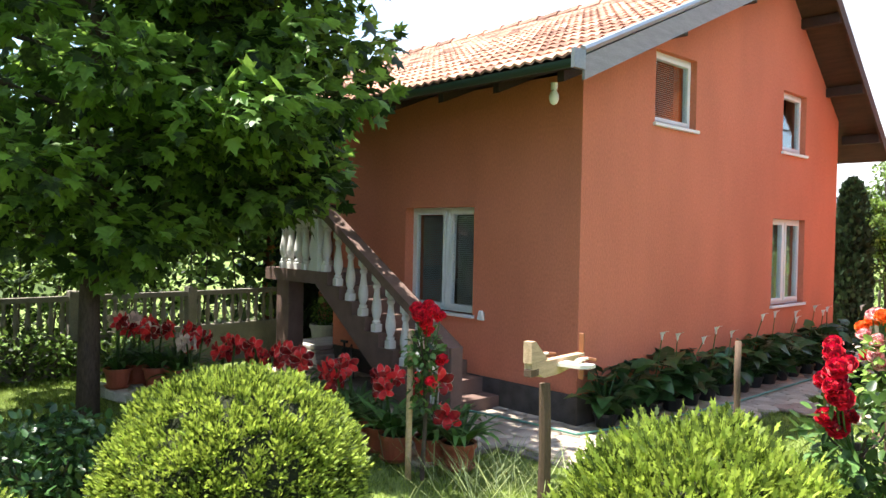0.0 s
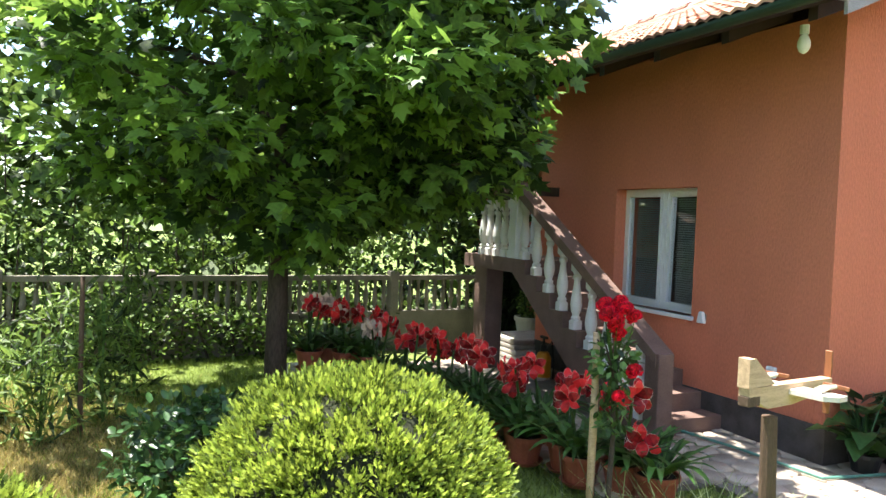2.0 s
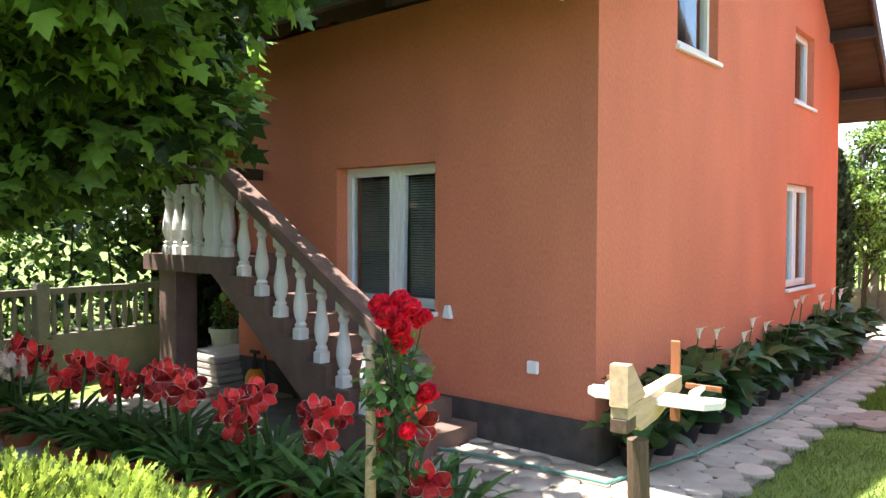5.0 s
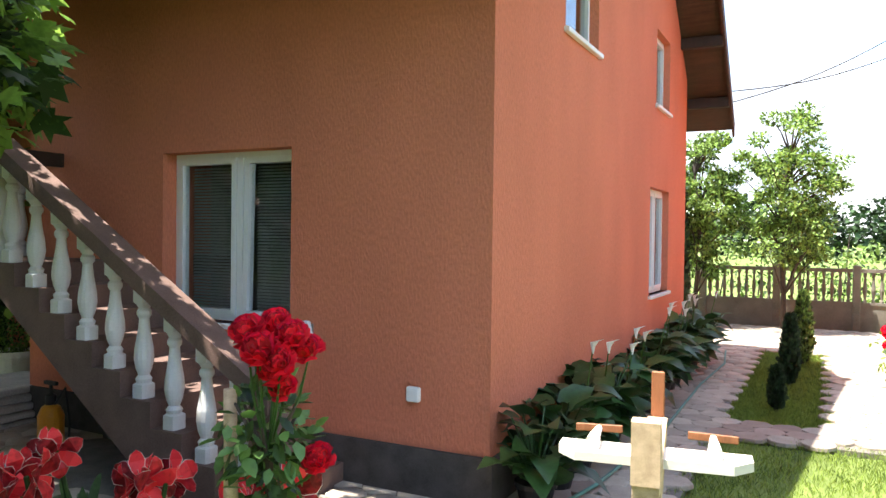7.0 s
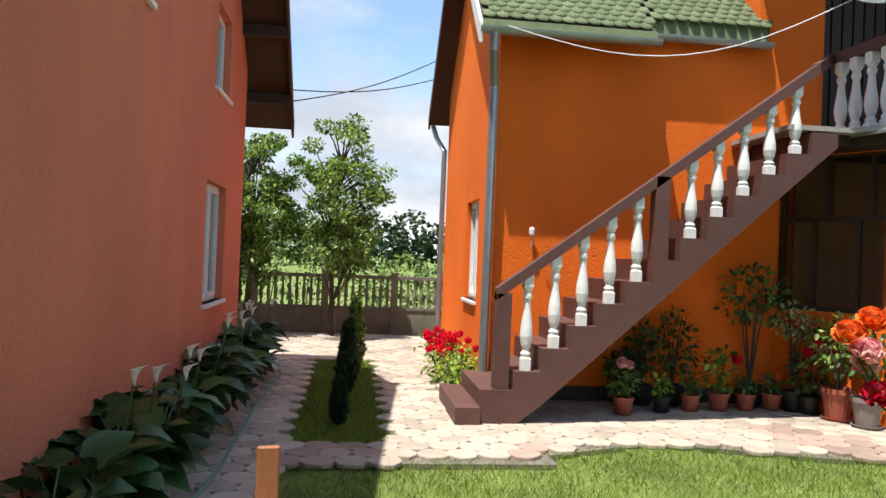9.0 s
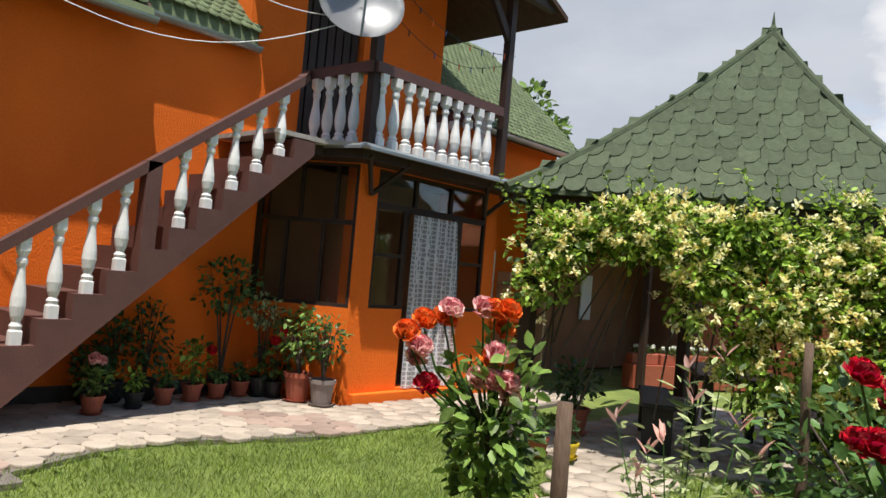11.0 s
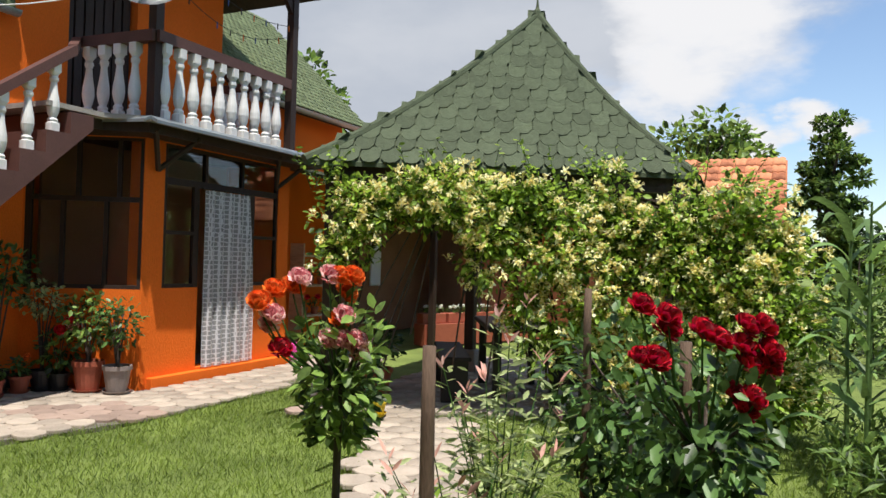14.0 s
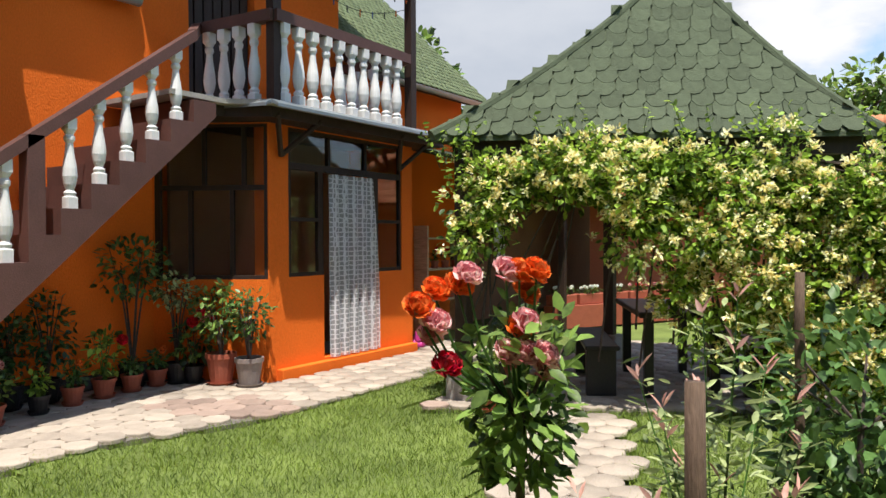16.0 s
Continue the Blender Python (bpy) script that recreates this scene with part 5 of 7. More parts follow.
# calla lilies along the gable
def calla(at, rz, s, spathes):
    e = thing("calla_lily", "large-leaved calla lily in a black pot by the wall", "plant", "calla lilies along the wall", at, rz)
    pot(e, 0.11, 0.16, BLACKPOT, False)
    n = 30
    ang = rng.random(n) * 6.28
    rr = 0.05 + 0.17 * rng.random(n)
    P = np.column_stack([rr * np.cos(ang), rr * np.sin(ang), 0.20 + 0.34 * rng.random(n) * s])
    bm = bmesh.new()
    for p in P:
        tube(bm, [(0, 0, 0.14), (p[0] * 0.5, p[1] * 0.5, p[2] * 0.7), p], 0.007, 0.005, 5)
    part("stalk", bm, CALLA, e)["kind"] = "stuff"
    V = [(0, 0, 0), (0.26, -0.24, 0.02), (0.44, 0.08, 0.10), (0.36, 0.5, 0.07), (0, 1.0, -0.28), (-0.36, 0.5, 0.07), (-0.44, 0.08, 0.10), (-0.26, -0.24, 0.02), (0, 0.45, -0.03)]
    F = [(0, 1, 2, 8), (2, 3, 8), (3, 4, 8), (4, 5, 8), (5, 6, 8), (6, 7, 0, 8)]
    y = np.column_stack([np.cos(ang), np.sin(ang), -0.45 + 1.2 * rng.random(n)])
    scatter("foliage", V, F, P, aim(y, np.tile([0, 0, 1.0], (n, 1)) + rng.normal(size=(n, 3)) * 0.3), sized(n, 0.14, 0.22) * s, CALLA, e)
    for k in range(spathes):
        t = Vector((0.05 + 0.12 * rng.random(), rng.normal() * 0.12, 0.70 + 0.18 * rng.random()))
        bm = bmesh.new()
        tube(bm, [(0, 0, 0.15), t * 0.55 + Vector((0, 0, 0.05)), t], 0.006, 0.005, 5)
        part("flower_stalk", bm, STRAP, e)
        bm = bmesh.new()
        rings = []
        for r, z, q in ((0.006, -0.03, 0), (0.014, 0.015, 0), (0.026, 0.045, 0.010), (0.043, 0.052, 0.032)):
            rings.append([bm.verts.new(t + Vector((r * math.cos(a) + q * 0.8, r * math.sin(a), z + q * math.cos(a) * 0.4))) for a in [6.283 * i / 9 for i in range(9)]])
        for a, b in zip(rings, rings[1:]):
            for i in range(9):
                bm.faces.new((a[i], a[(i + 1) % 9], b[(i + 1) % 9], b[i]))
        part("spathe", bm, WHITEF, e)


for i in range(17):
    calla((0.20 + 0.05 * rng.random(), 0.16 + 0.36 * i, 0), 0, 0.92 + 0.2 * rng.random(), (1, 0, 1, 2, 0, 1, 1)[i % 7] if i > 0 else 0)

# garden hose along the calla lilies
bm = bmesh.new()
tube(bm, [(-1.0, -0.45, 0.05), (-0.4, -0.35, 0.05), (0.25, -0.32, 0.05), (0.42, 0.6, 0.05), (0.52, 2.0, 0.05), (0.50, 4.0, 0.05), (0.56, 5.5, 0.05), (0.45, 6.6, 0.05)], 0.011, 0.011, 7)
tagged(link("garden_hose", bm, HOSE), "thin green garden hose lying on the paving", "hose")

# things under the stair
e = thing("pressure_sprayer", "orange pressure sprayer with black pump handle", "sprayer", at=(-3.1, -0.35, 0))
bm = bmesh.new()
lathe(bm, [(0.07, 0), (0.085, 0.02), (0.085, 0.22), (0.06, 0.28), (0.03, 0.30)], 16)
part("tank", bm, ORANGEP, e)
bm = bmesh.new()
lathe(bm, [(0.035, 0.29), (0.035, 0.36), (0.012, 0.37), (0.012, 0.43)], 12)
box(bm, -0.06, 0.06, -0.012, 0.012, 0.43, 0.455)
part("pump", bm, BLACKPOT, e)
bm = bmesh.new()
tube(bm, [(0.04, 0, 0.3), (0.12, 0.02, 0.42), (0.15, 0.03, 0.2), (0.12, 0.05, 0.02)], 0.008, 0.008, 6)
part("sprayer_hose", bm, BLACKPOT, e)
e = thing("garden_chair", "blue folding garden chair beside the wall", "chair", at=(-4.35, 0.75, 0))
part("backrest", bbox(-0.2, 0.2, 0.18, 0.21, 0.42, 0.9, 0.01), BLUEP, e)
part("seat", bbox(-0.2, 0.2, -0.2, 0.2, 0.40, 0.43, 0.01), BLUEP, e)
for sx in (-0.18, 0.18):
    for sy in (-0.17, 0.17):
        bm = bmesh.new()
        tube(bm, [(sx, sy, 0), (sx, sy, 0.41)], 0.012, seg=7)
        part("leg", bm, BLACKPOT, e)
e = thing("boxwood_pot", "clipped round boxwood in a beige plant pot", "plant", at=(-5.0, 0.62, 0.05))
pot(e, 0.19, 0.34, STONE, False)
p, d = ball(900, (0.17, 0.17, 0.24), 0.5)
p[:, 2] += 0.52
leaves("foliage", OVAL, p, d, sized(len(p), 0.03, 0.05), HEDGE, e)
e = thing("stone_stack", "low stack of pale flat stones under the landing", "stones", at=(-4.15, 0.05, 0))
for k in range(5):
    part("stone", bbox(-0.42 + 0.03 * k, 0.42 - 0.02 * k, -0.35, 0.3, 0.06 * k + 0.001, 0.06 * k + 0.055, 0.012), STONE, e)
e = thing("wash_tub", "low brown plastic tub beside the stair", "tub", at=(-1.95, -0.35, 0))
part("body", bbox(-0.22, 0.22, -0.14, 0.14, 0, 0.22, 0.02), BROWN, e)

# ---- yard before the orange house ----
def dish(at):
    e = thing("satellite_dish", "large grey satellite dish on the balcony corner", "satellite dish", at=at)
    rim = Vector((-0.50, -0.78, 0.36)).normalized()
    m = rim.to_track_quat("Z", "Y").to_matrix().to_4x4()
    bm = bmesh.new()
    R = 0.43
    prof = [(0.001, 0.0)] + [(R * k / 8, 0.10 * (k / 8) ** 2) for k in range(1, 9)]
    rings = []
    for r, z in prof:
        rings.append([bm.verts.new(m @ Vector((r * math.cos(6.283 * i / 32), r * math.sin(6.283 * i / 32), z))) for i in range(32)])
    for a, b in zip(rings, rings[1:]):
        for i in range(32):
            bm.faces.new((a[i], a[(i + 1) % 32], b[(i + 1) % 32], b[i]))
    bmesh.ops.solidify(bm, geom=bm.faces[:], thickness=0.006)
    part("reflector", bm, DISH, e, smooth=True)
    bm = bmesh.new()
    tube(bm, [m @ Vector((0, -R, 0.10)), m @ Vector((0, -0.08, 0.38))], 0.014, seg=7)
    part("feed_arm", bm, ZINC, e)
    bm = bmesh.new()
    tube(bm, [m @ Vector((0, -0.10, 0.40)), m @ Vector((0, -0.03, 0.33))], 0.03, seg=10)
    part("receiver", bm, PVC, e)
    bm = bmesh.new()
    tube(bm, [m @ Vector((0, 0, -0.01)), Vector((0.30, 0.08, -0.1)), Vector((0.36, 0.10, -0.65))], 0.022, seg=8)
    part("bracket", bm, DARKWOOD, e)


dish((5.76, 3.22, 4.04))

# lace curtain in the porch door
e = thing("lace_curtain", "white lace curtain hanging in the porch doorway", "curtain", at=(7.03, 3.46, 0.14))
v, f, W, H, NU, NV = [], [], 0.90, 1.97, 48, 60
bm = bmesh.new()
gv = [[None] * (NU + 1) for _ in range(NV + 1)]
for j in range(NV + 1):
    for i in range(NU + 1):
        u, w = i / NU, j / NV
        gv[j][i] = bm.verts.new((u * W * (0.88 + 0.1 * (1 - w)) + 0.02 * math.sin(w * 3), 0.022 * math.sin(u * 34 + 0.6 * math.sin(w * 4)) - 0.02 * (1 - w), w * H))
for j in range(NV):
    for i in range(NU):
        bm.faces.new((gv[j][i], gv[j][i + 1], gv[j + 1][i + 1], gv[j + 1][i]))
LACEM = bpy.data.materials.new("lace_net")
LACEM.use_nodes = True
ln, ll = LACEM.node_tree.nodes, LACEM.node_tree.links
lp = ln["Principled BSDF"]
lp.inputs["Base Color"].default_value, lp.inputs["Roughness"].default_value = (0.62, 0.62, 0.64, 1), 0.9
lc, lv, lv2 = ln.new("ShaderNodeTexCoord"), ln.new("ShaderNodeTexVoronoi"), ln.new("ShaderNodeTexNoise")
lv.feature = "DISTANCE_TO_EDGE"
lv.inputs["Scale"].default_value, lv.inputs["Randomness"].default_value = 19.0, 0.25
lv2.inputs["Scale"].default_value = 160.0
lr = ln.new("ShaderNodeMapRange")
lr.inputs["From Min"].default_value, lr.inputs["From Max"].default_value, lr.inputs["To Min"].default_value, lr.inputs["To Max"].default_value = 0.05, 0.16, 1.0, 0.42
ll.new(lc.outputs["Object"], lv.inputs["Vector"])
ll.new(lc.outputs["Object"], lv2.inputs["Vector"])
ll.new(lv.outputs["Distance"], lr.inputs["Value"])
ll.new(lr.outputs["Result"], lp.inputs["Alpha"])
part("net", bm, LACEM, e)
bm = bmesh.new()
tube(bm, [(-0.03, 0, 1.985), (0.86, 0, 1.985)], 0.010, seg=8)
part("curtain_rod", bm, DARKWOOD, e)


def bushy(name, label, at, r, h, potm, pr, ph, n, leaf, size, material, flowers=(), group="potted plants by the orange wall", stem=0.0, dark=False):
    """A potted plant: pot, stems, leaves and a few flowers."""
    e = thing(name, label, "potted plant", group, at)
    pot(e, pr, ph, potm)
    bm = bmesh.new()
    for k in range(5):
        a = k * 1.26 + rng.random()
        tube(bm, [(0, 0, ph * 0.9), (r * 0.25 * math.cos(a), r * 0.25 * math.sin(a), ph + (h - ph) * 0.5), (r * 0.6 * math.cos(a), r * 0.6 * math.sin(a), h * 0.92)], 0.007 + 0.006 * (h > 0.8), 0.003, 5)
    part("stem", bm, BARK if h > 0.6 else STRAP, e)["kind"] = "stuff"
    p, d = ball(n, (r, r, (h - ph - stem) * 0.5), 0.3)
    p[:, 2] += ph + stem + (h - ph - stem) * 0.5
    leaves("foliage", leaf, p, d, sized(n, *size), material, e, 0.3)
    for dx, dy, dz, rr, m in flowers:
        blossom(e, (dx, dy, dz), rr * 1.45, m, "flower", (dx - 0.3, dy - 0.8, 0.6))
    return e


PP = [(3.80, 3.88), (4.21, 3.99), (4.53, 4.06), (4.85, 4.12), (5.14, 4.15), (5.44, 4.20)]
bushy("geranium", "pink geranium in a terracotta pot on the paving", (*PP[0], 0.03), 0.16, 0.46, TERRA, 0.095, 0.16, 110, OVAL, (0.05, 0.08), HEDGE, [(-0.05, -0.08, 0.48, 0.05, PINKF), (0.05, 0.0, 0.45, 0.04, PINKF)])
bushy("seedling", "small green plant in a black pot", (*PP[1], 0.03), 0.10, 0.36, BLACKPOT, 0.085, 0.15, 60, OVAL, (0.05, 0.07), VINE)
bushy("begonia", "small begonia in a terracotta pot", (*PP[2], 0.03), 0.11, 0.38, TERRA, 0.09, 0.16, 70, OVAL, (0.05, 0.07), LEAF, [(0.02, -0.06, 0.36, 0.03, CORAL)])
bushy("hibiscus", "leafy hibiscus with a red flower in a terracotta pot", (*PP[3], 0.03), 0.16, 0.60, TERRA, 0.10, 0.17, 110, OVAL, (0.06, 0.09), VINE, [(0.13, -0.08, 0.50, 0.045, REDF)])
bushy("begonia", "small begonia in a terracotta pot", (*PP[4], 0.03), 0.10, 0.32, TERRA, 0.095, 0.16, 70, OVAL, (0.05, 0.07), LEAF)
bushy("begonia", "orange begonia in a terracotta pot", (*PP[5], 0.03), 0.10, 0.33, TERRA, 0.095, 0.16, 70, OVAL, (0.05, 0.07), LEAF, [(0.0, -0.08, 0.34, 0.03, CORAL), (0.06, -0.03, 0.35, 0.025, CORAL)])
bushy("geranium", "red and pink geranium in a dark pot", (5.72, 4.02, 0.03), 0.21, 0.62, BLACKPOT, 0.10, 0.17, 170, OVAL, (0.06, 0.10), HEDGE, [(-0.10, -0.12, 0.60, 0.05, REDF), (0.02, -0.14, 0.64, 0.055, PINKF), (0.14, -0.1, 0.58, 0.05, REDF), (-0.04, -0.16, 0.70, 0.04, REDF)])
bushy("lemon_tree", "leafy green shrub in a large terracotta pot", (5.82, 3.74, 0.03), 0.27, 0.98, TERRA, 0.14, 0.30, 330, OVAL, (0.05, 0.085), PEAR, stem=0.12)
bushy("oleander", "slender leafy shrub in a grey-brown pot", (5.90, 3.44, 0.03), 0.22, 0.92, GREYPOT, 0.13, 0.27, 230, OVAL, (0.05, 0.085), LEAF, stem=0.15)
for x, y, h, r in ((4.15, 4.34, 0.86, 0.17), (4.48, 4.36, 0.98, 0.22), (3.95, 4.30, 0.55, 0.18)):
    bushy("dark_shrub", "dark-leaved shrub in a pot against the wall", (x, y, 0.03), r, h, BLACKPOT, 0.11, 0.2, 260, OVAL, (0.05, 0.08), CALLA)
bushy("ficus_tree", "small potted tree with layered leaves by the wall", (5.28, 4.34, 0.03), 0.34, 1.42, BLACKPOT, 0.12, 0.22, 330, OVAL, (0.06, 0.09), LEAF, stem=0.6)
bushy("variegated_shrub", "pale green small potted tree by the wall", (5.62, 4.14, 0.03), 0.24, 1.06, BLACKPOT, 0.11, 0.2, 260, OVAL, (0.05, 0.07), WILLOW, stem=0.5)

# bed of red geraniums at the gable
e = thing("geranium_bed", "dense bed of bright red geraniums at the wall", "flower bed", at=(2.40, 5.1, 0))
n = 900
P = np.column_stack([rng.normal(size=n) * 0.13, rng.uniform(-0.55, 1.3, n), 0.42 * rng.random(n) ** 0.7 + 0.02])
leaves("foliage", OVAL, P, rng.normal(size=P.shape), sized(n, 0.05, 0.08), VINE, e)
for k in range(46):
    blossom(e, (rng.normal() * 0.13 - 0.03, -0.1 + 1.4 * rng.random(), 0.36 + 0.16 * rng.random()), 0.045 + 0.02 * rng.random(), REDF, "flower", (-0.5, -0.6, 0.6))

# clogs by the porch
for k, (x, y, rz) in enumerate(((8.80, 3.58, 12), (8.93, 3.62, -6))):
    e = thing("garden_clog", "bright pink plastic garden clog on the paving", "shoe", "pink clogs", (x, y, 0.03), rz)
    bm = bmesh.new()
    bmesh.ops.create_uvsphere(bm, u_segments=14, v_segments=9, radius=1)
    for q in bm.verts:
        q.co = Vector((q.co.x * 0.05, q.co.y * 0.13, max(0, q.co.z * (0.06 + 0.05 * (q.co.y > 0.2)) + 0.03)))
    part("shoe_body", bm, PINKP, e, smooth=True)
    part("heel_strap", bbox(-0.05, 0.05, -0.13, -0.11, 0.05, 0.17, 0.01), PINKP, e)
    part("shaft", bbox(-0.045, 0.045, -0.10, 0.0, 0.06, 0.22, 0.025), PINKP, e)

# conifers in the grass strip
for x, y, h, r in ((1.22, 3.35, 0.34, 0.05), (1.27, 4.65, 0.68, 0.085), (1.35, 6.2, 0.84, 0.11)):
    e = thing("dwarf_conifer", "narrow dark dwarf conifer in the grass strip", "conifer", "dwarf conifers", (x, y, 0))
    bm = bmesh.new()
    tube(bm, [(0, 0, 0), (0, 0, h * 0.9)], 0.02, 0.006, 7)
    part("trunk", bm, BARK, e)
    n = 1500
    z = rng.random(n)
    w = r * np.minimum(1.0, 0.35 + 2.2 * z) * np.sqrt(np.clip(1 - z, 0, 1)) * 1.25
    a = rng.random(n) * 6.283
    q = 0.3 + 0.7 * np.sqrt(rng.random(n))
    P = np.column_stack([w * q * np.cos(a), w * q * np.sin(a), 0.02 + z * h])
    y = np.column_stack([np.cos(a) * 0.4, np.sin(a) * 0.4, np.ones(n)]) + rng.normal(size=(n, 3)) * 0.25
    scatter("foliage", *SPRAY, P, aim(y, np.cross(y, rng.normal(size=y.shape))), sized(n, 0.04, 0.085), THUJAD if x < 1.3 else HEDGE, e)

# trees at the back fence, column thuja, far woods
for x, y, h, r in ((-0.40, 9.75, 3.45, 0.95), (0.98, 9.75, 3.80, 1.05)):
    crown_tree("pear_tree", "young pear tree with an upright green crown", (x, y, 0), h, 0.75, r, 12000, OVAL, (0.05, 0.085), PEAR, 0.05, "pear trees at the fence", 84, limbs=60, cone=0.30, tuft=0.46)
for x, y, h in ((-0.75, 8.95, 2.75), (-6.2, 0.9, 2.2)):
    e = thing("column_thuja", "tall narrow dark green column thuja", "conifer", "column thujas", (x, y, 0))
    n = 4200
    z = rng.random(n)
    w = 0.33 * np.minimum(1, 0.75 + 1.2 * z) * np.sqrt(np.clip(1 - z ** 3, 0, 1))
    a = rng.random(n) * 6.283
    q = 0.6 + 0.4 * rng.random(n)
    P = np.column_stack([w * q * np.cos(a), w * q * np.sin(a), 0.03 + z * h])
    y = np.column_stack([np.cos(a) * 0.5, np.sin(a) * 0.5, np.ones(n)]) + rng.normal(size=(n, 3)) * 0.3
    scatter("foliage", *SPRAY, P, aim(y, np.cross(y, rng.normal(size=y.shape))), sized(n, 0.09, 0.17), THUJAD, e)
    # thick dark filler behind the foliage, its colour painted as inner shade
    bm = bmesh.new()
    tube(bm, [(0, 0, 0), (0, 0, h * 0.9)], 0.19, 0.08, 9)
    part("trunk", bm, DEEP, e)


def woods(a, b, h, n, name="far_woods", label="dark green woodland beyond the fields"):
    e = thing(name, label, "woods", kind="stuff")
    a, b = np.array(a, float), np.array(b, float)
    m = 110
    P = []
    for k in range(m):
        c = a + (b - a) * (k + rng.random()) / m
        hh = h * (0.65 + 0.5 * rng.random())
        p, d = ball(n // m, (hh * 0.34, hh * 0.34, hh * 0.46), 0.45)
        P.append(p + np.array([c[0], c[1] + rng.normal() * 3, hh * 0.5]))
    P = np.concatenate(P)
    leaves("canopy", CLUMP, P, rng.normal(size=P.shape), sized(len(P), 0.05, 0.09) * h, WOODS, e)
    return e


hedge("hedge", "loose green bushes behind the back fence", (-9, 12.6), (9, 12.2), 2.3, 1.6, 11000, size=(0.08, 0.14))
woods((-60, 78), (90, 74), 6.2, 30000)
woods((60, 70), (95, -60), 6.5, 22000)
woods((-60, 70), (-75, -60), 7.0, 12000)

# overhead wires with a bird-free sag, between the houses
for z0, z1, d in ((3.26, 4.47, 0.0), (3.43, 4.20, 0.12)):
    bm = bmesh.new()
    pts = [(0.45 + 2.05 * k / 10, 6.7 + d + 2.1 * k / 10, z0 + (z1 - z0) * k / 10 - 0.10 * math.sin(math.pi * k / 10)) for k in range(11)]
    tube(bm, pts, 0.008, seg=5)
    tagged(link("overhead_cable", bm, CABLE), "black overhead cable between the two houses", "cable", "overhead cables")
for p0, p1, sag in (((2.62, 4.0, 3.55), (5.75, 3.3, 3.92), 0.43), ((4.6, 4.1, 4.2), (5.75, 3.3, 3.95), 0.12)):
    bm = bmesh.new()
    a, b = Vector(p0), Vector(p1)
    tube(bm, [a.lerp(b, k / 14) - Vector((0, 0, sag * math.sin(math.pi * k / 14))) for k in range(15)], 0.006, seg=5)
    tagged(link("washing_line", bm, LINE), "pale washing line strung to the balcony", "cord", "washing lines")
for k, (sag, yy) in enumerate(((0.22, 3.35), (0.30, 3.5))):
    e = thing("peg_line", "washing line with small coloured pegs on the balcony", "cord", "peg lines")
    a, b = Vector((6.3, yy, 4.55 - 0.2 * k)), Vector((8.4, yy - 0.1, 4.30 - 0.1 * k))
    pts = [a.lerp(b, i / 10) - Vector((0, 0, sag * math.sin(math.pi * i / 10))) for i in range(11)]
    bm = bmesh.new()
    tube(bm, pts, 0.004, seg=5)
    part("cord", bm, CABLE, e)
    for i in range(1, 10):
        part("peg", bbox(-0.006, 0.006, -0.006, 0.006, -0.06, 0.015, 0.002, Matrix.Translation(pts[i])), (CORAL, BLUEP, CABLE)[i % 3], e)
# annex added beyond the porch as a dark backdrop, with a deep shaded front
annex = thing("annex", "low brown-plastered annex with a deep shaded front, added as dark backdrop", "outbuilding", kind="structure")
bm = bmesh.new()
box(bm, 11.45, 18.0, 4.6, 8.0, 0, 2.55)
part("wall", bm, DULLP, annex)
bm = bmesh.new()
prism(bm, [(11.4, 2.6, 2.28), (18.2, 2.6, 2.28), (18.2, 6.4, 3.25), (11.4, 6.4, 3.25)], (0, 0, 0.06))
prism(bm, [(11.4, 6.4, 3.25), (18.2, 6.4, 3.25), (18.2, 8.2, 2.7), (11.4, 8.2, 2.7)], (0, 0, 0.06))
part("roof", bm, CLAY_I, annex)
for x in (11.6, 13.6, 15.6, 17.8):
    part("post", bbox(x - 0.05, x + 0.05, 2.75, 2.85, 0, 2.32, 0.005), DARKWOOD, annex)
part("notice_board", bbox(12.6, 12.95, 4.54, 4.58, 0.9, 1.7, 0.006), PVC, annex, "white notice board")
# tiled shed at the far side of the garden
shed = thing("shed", "low shed with an orange clay tile roof", "shed")
bm = bmesh.new()
box(bm, 14.2, 18.2, -2.09, 3.42, 0, 2.2)
part("wall", bm, STUCCO1, shed)
bm = bmesh.new()
prism(bm, [(13.7, -2.41, 2.1), (16.2, -2.41, 3.5), (16.2, -2.41, 3.42), (13.7, -2.41, 2.02)], (0, 6.0, 0))
prism(bm, [(16.2, -2.41, 3.5), (18.7, -2.41, 2.1), (18.7, -2.41, 2.02), (16.2, -2.41, 3.42)], (0, 6.0, 0))
shed_roof = part("roof", bm, CLAYO, shed)
bm = bmesh.new()
prism(bm, [(14.2, -2.09, 2.2), (18.2, -2.09, 2.2), (16.2, -2.09, 3.35)], (0, 0.15, 0))
part("gable", bm, STUCCO1, shed)

# roses and shrubs on the lawn
bl = []
for d, z, m in ((0.10, 1.33, PINKF), (0.01, 1.34, PINKF), (-0.02, 1.34, CORAL), (-0.06, 1.34, CORAL), (0.15, 1.30, CORAL), (0.19, 1.29, CORAL), (0.21, 1.25, CORAL), (-0.01, 1.28, CORAL),
                (0.17, 1.21, PINKF), (0.21, 1.17, PINKF), (-0.045, 1.21, PINKF), (-0.01, 1.19, CORAL), (0.0, 1.13, PINKF), (-0.045, 1.13, PINKF), (-0.10, 1.13, PINKF), (-0.09, 1.09, PINKF), (0.145, 1.10, CRIMSON)):
    bl.append((-0.45 * d - 0.07 + 0.03 * rng.normal(), 0.9 * d, z - 0.005, 0.050 + 0.008 * rng.random(), m))
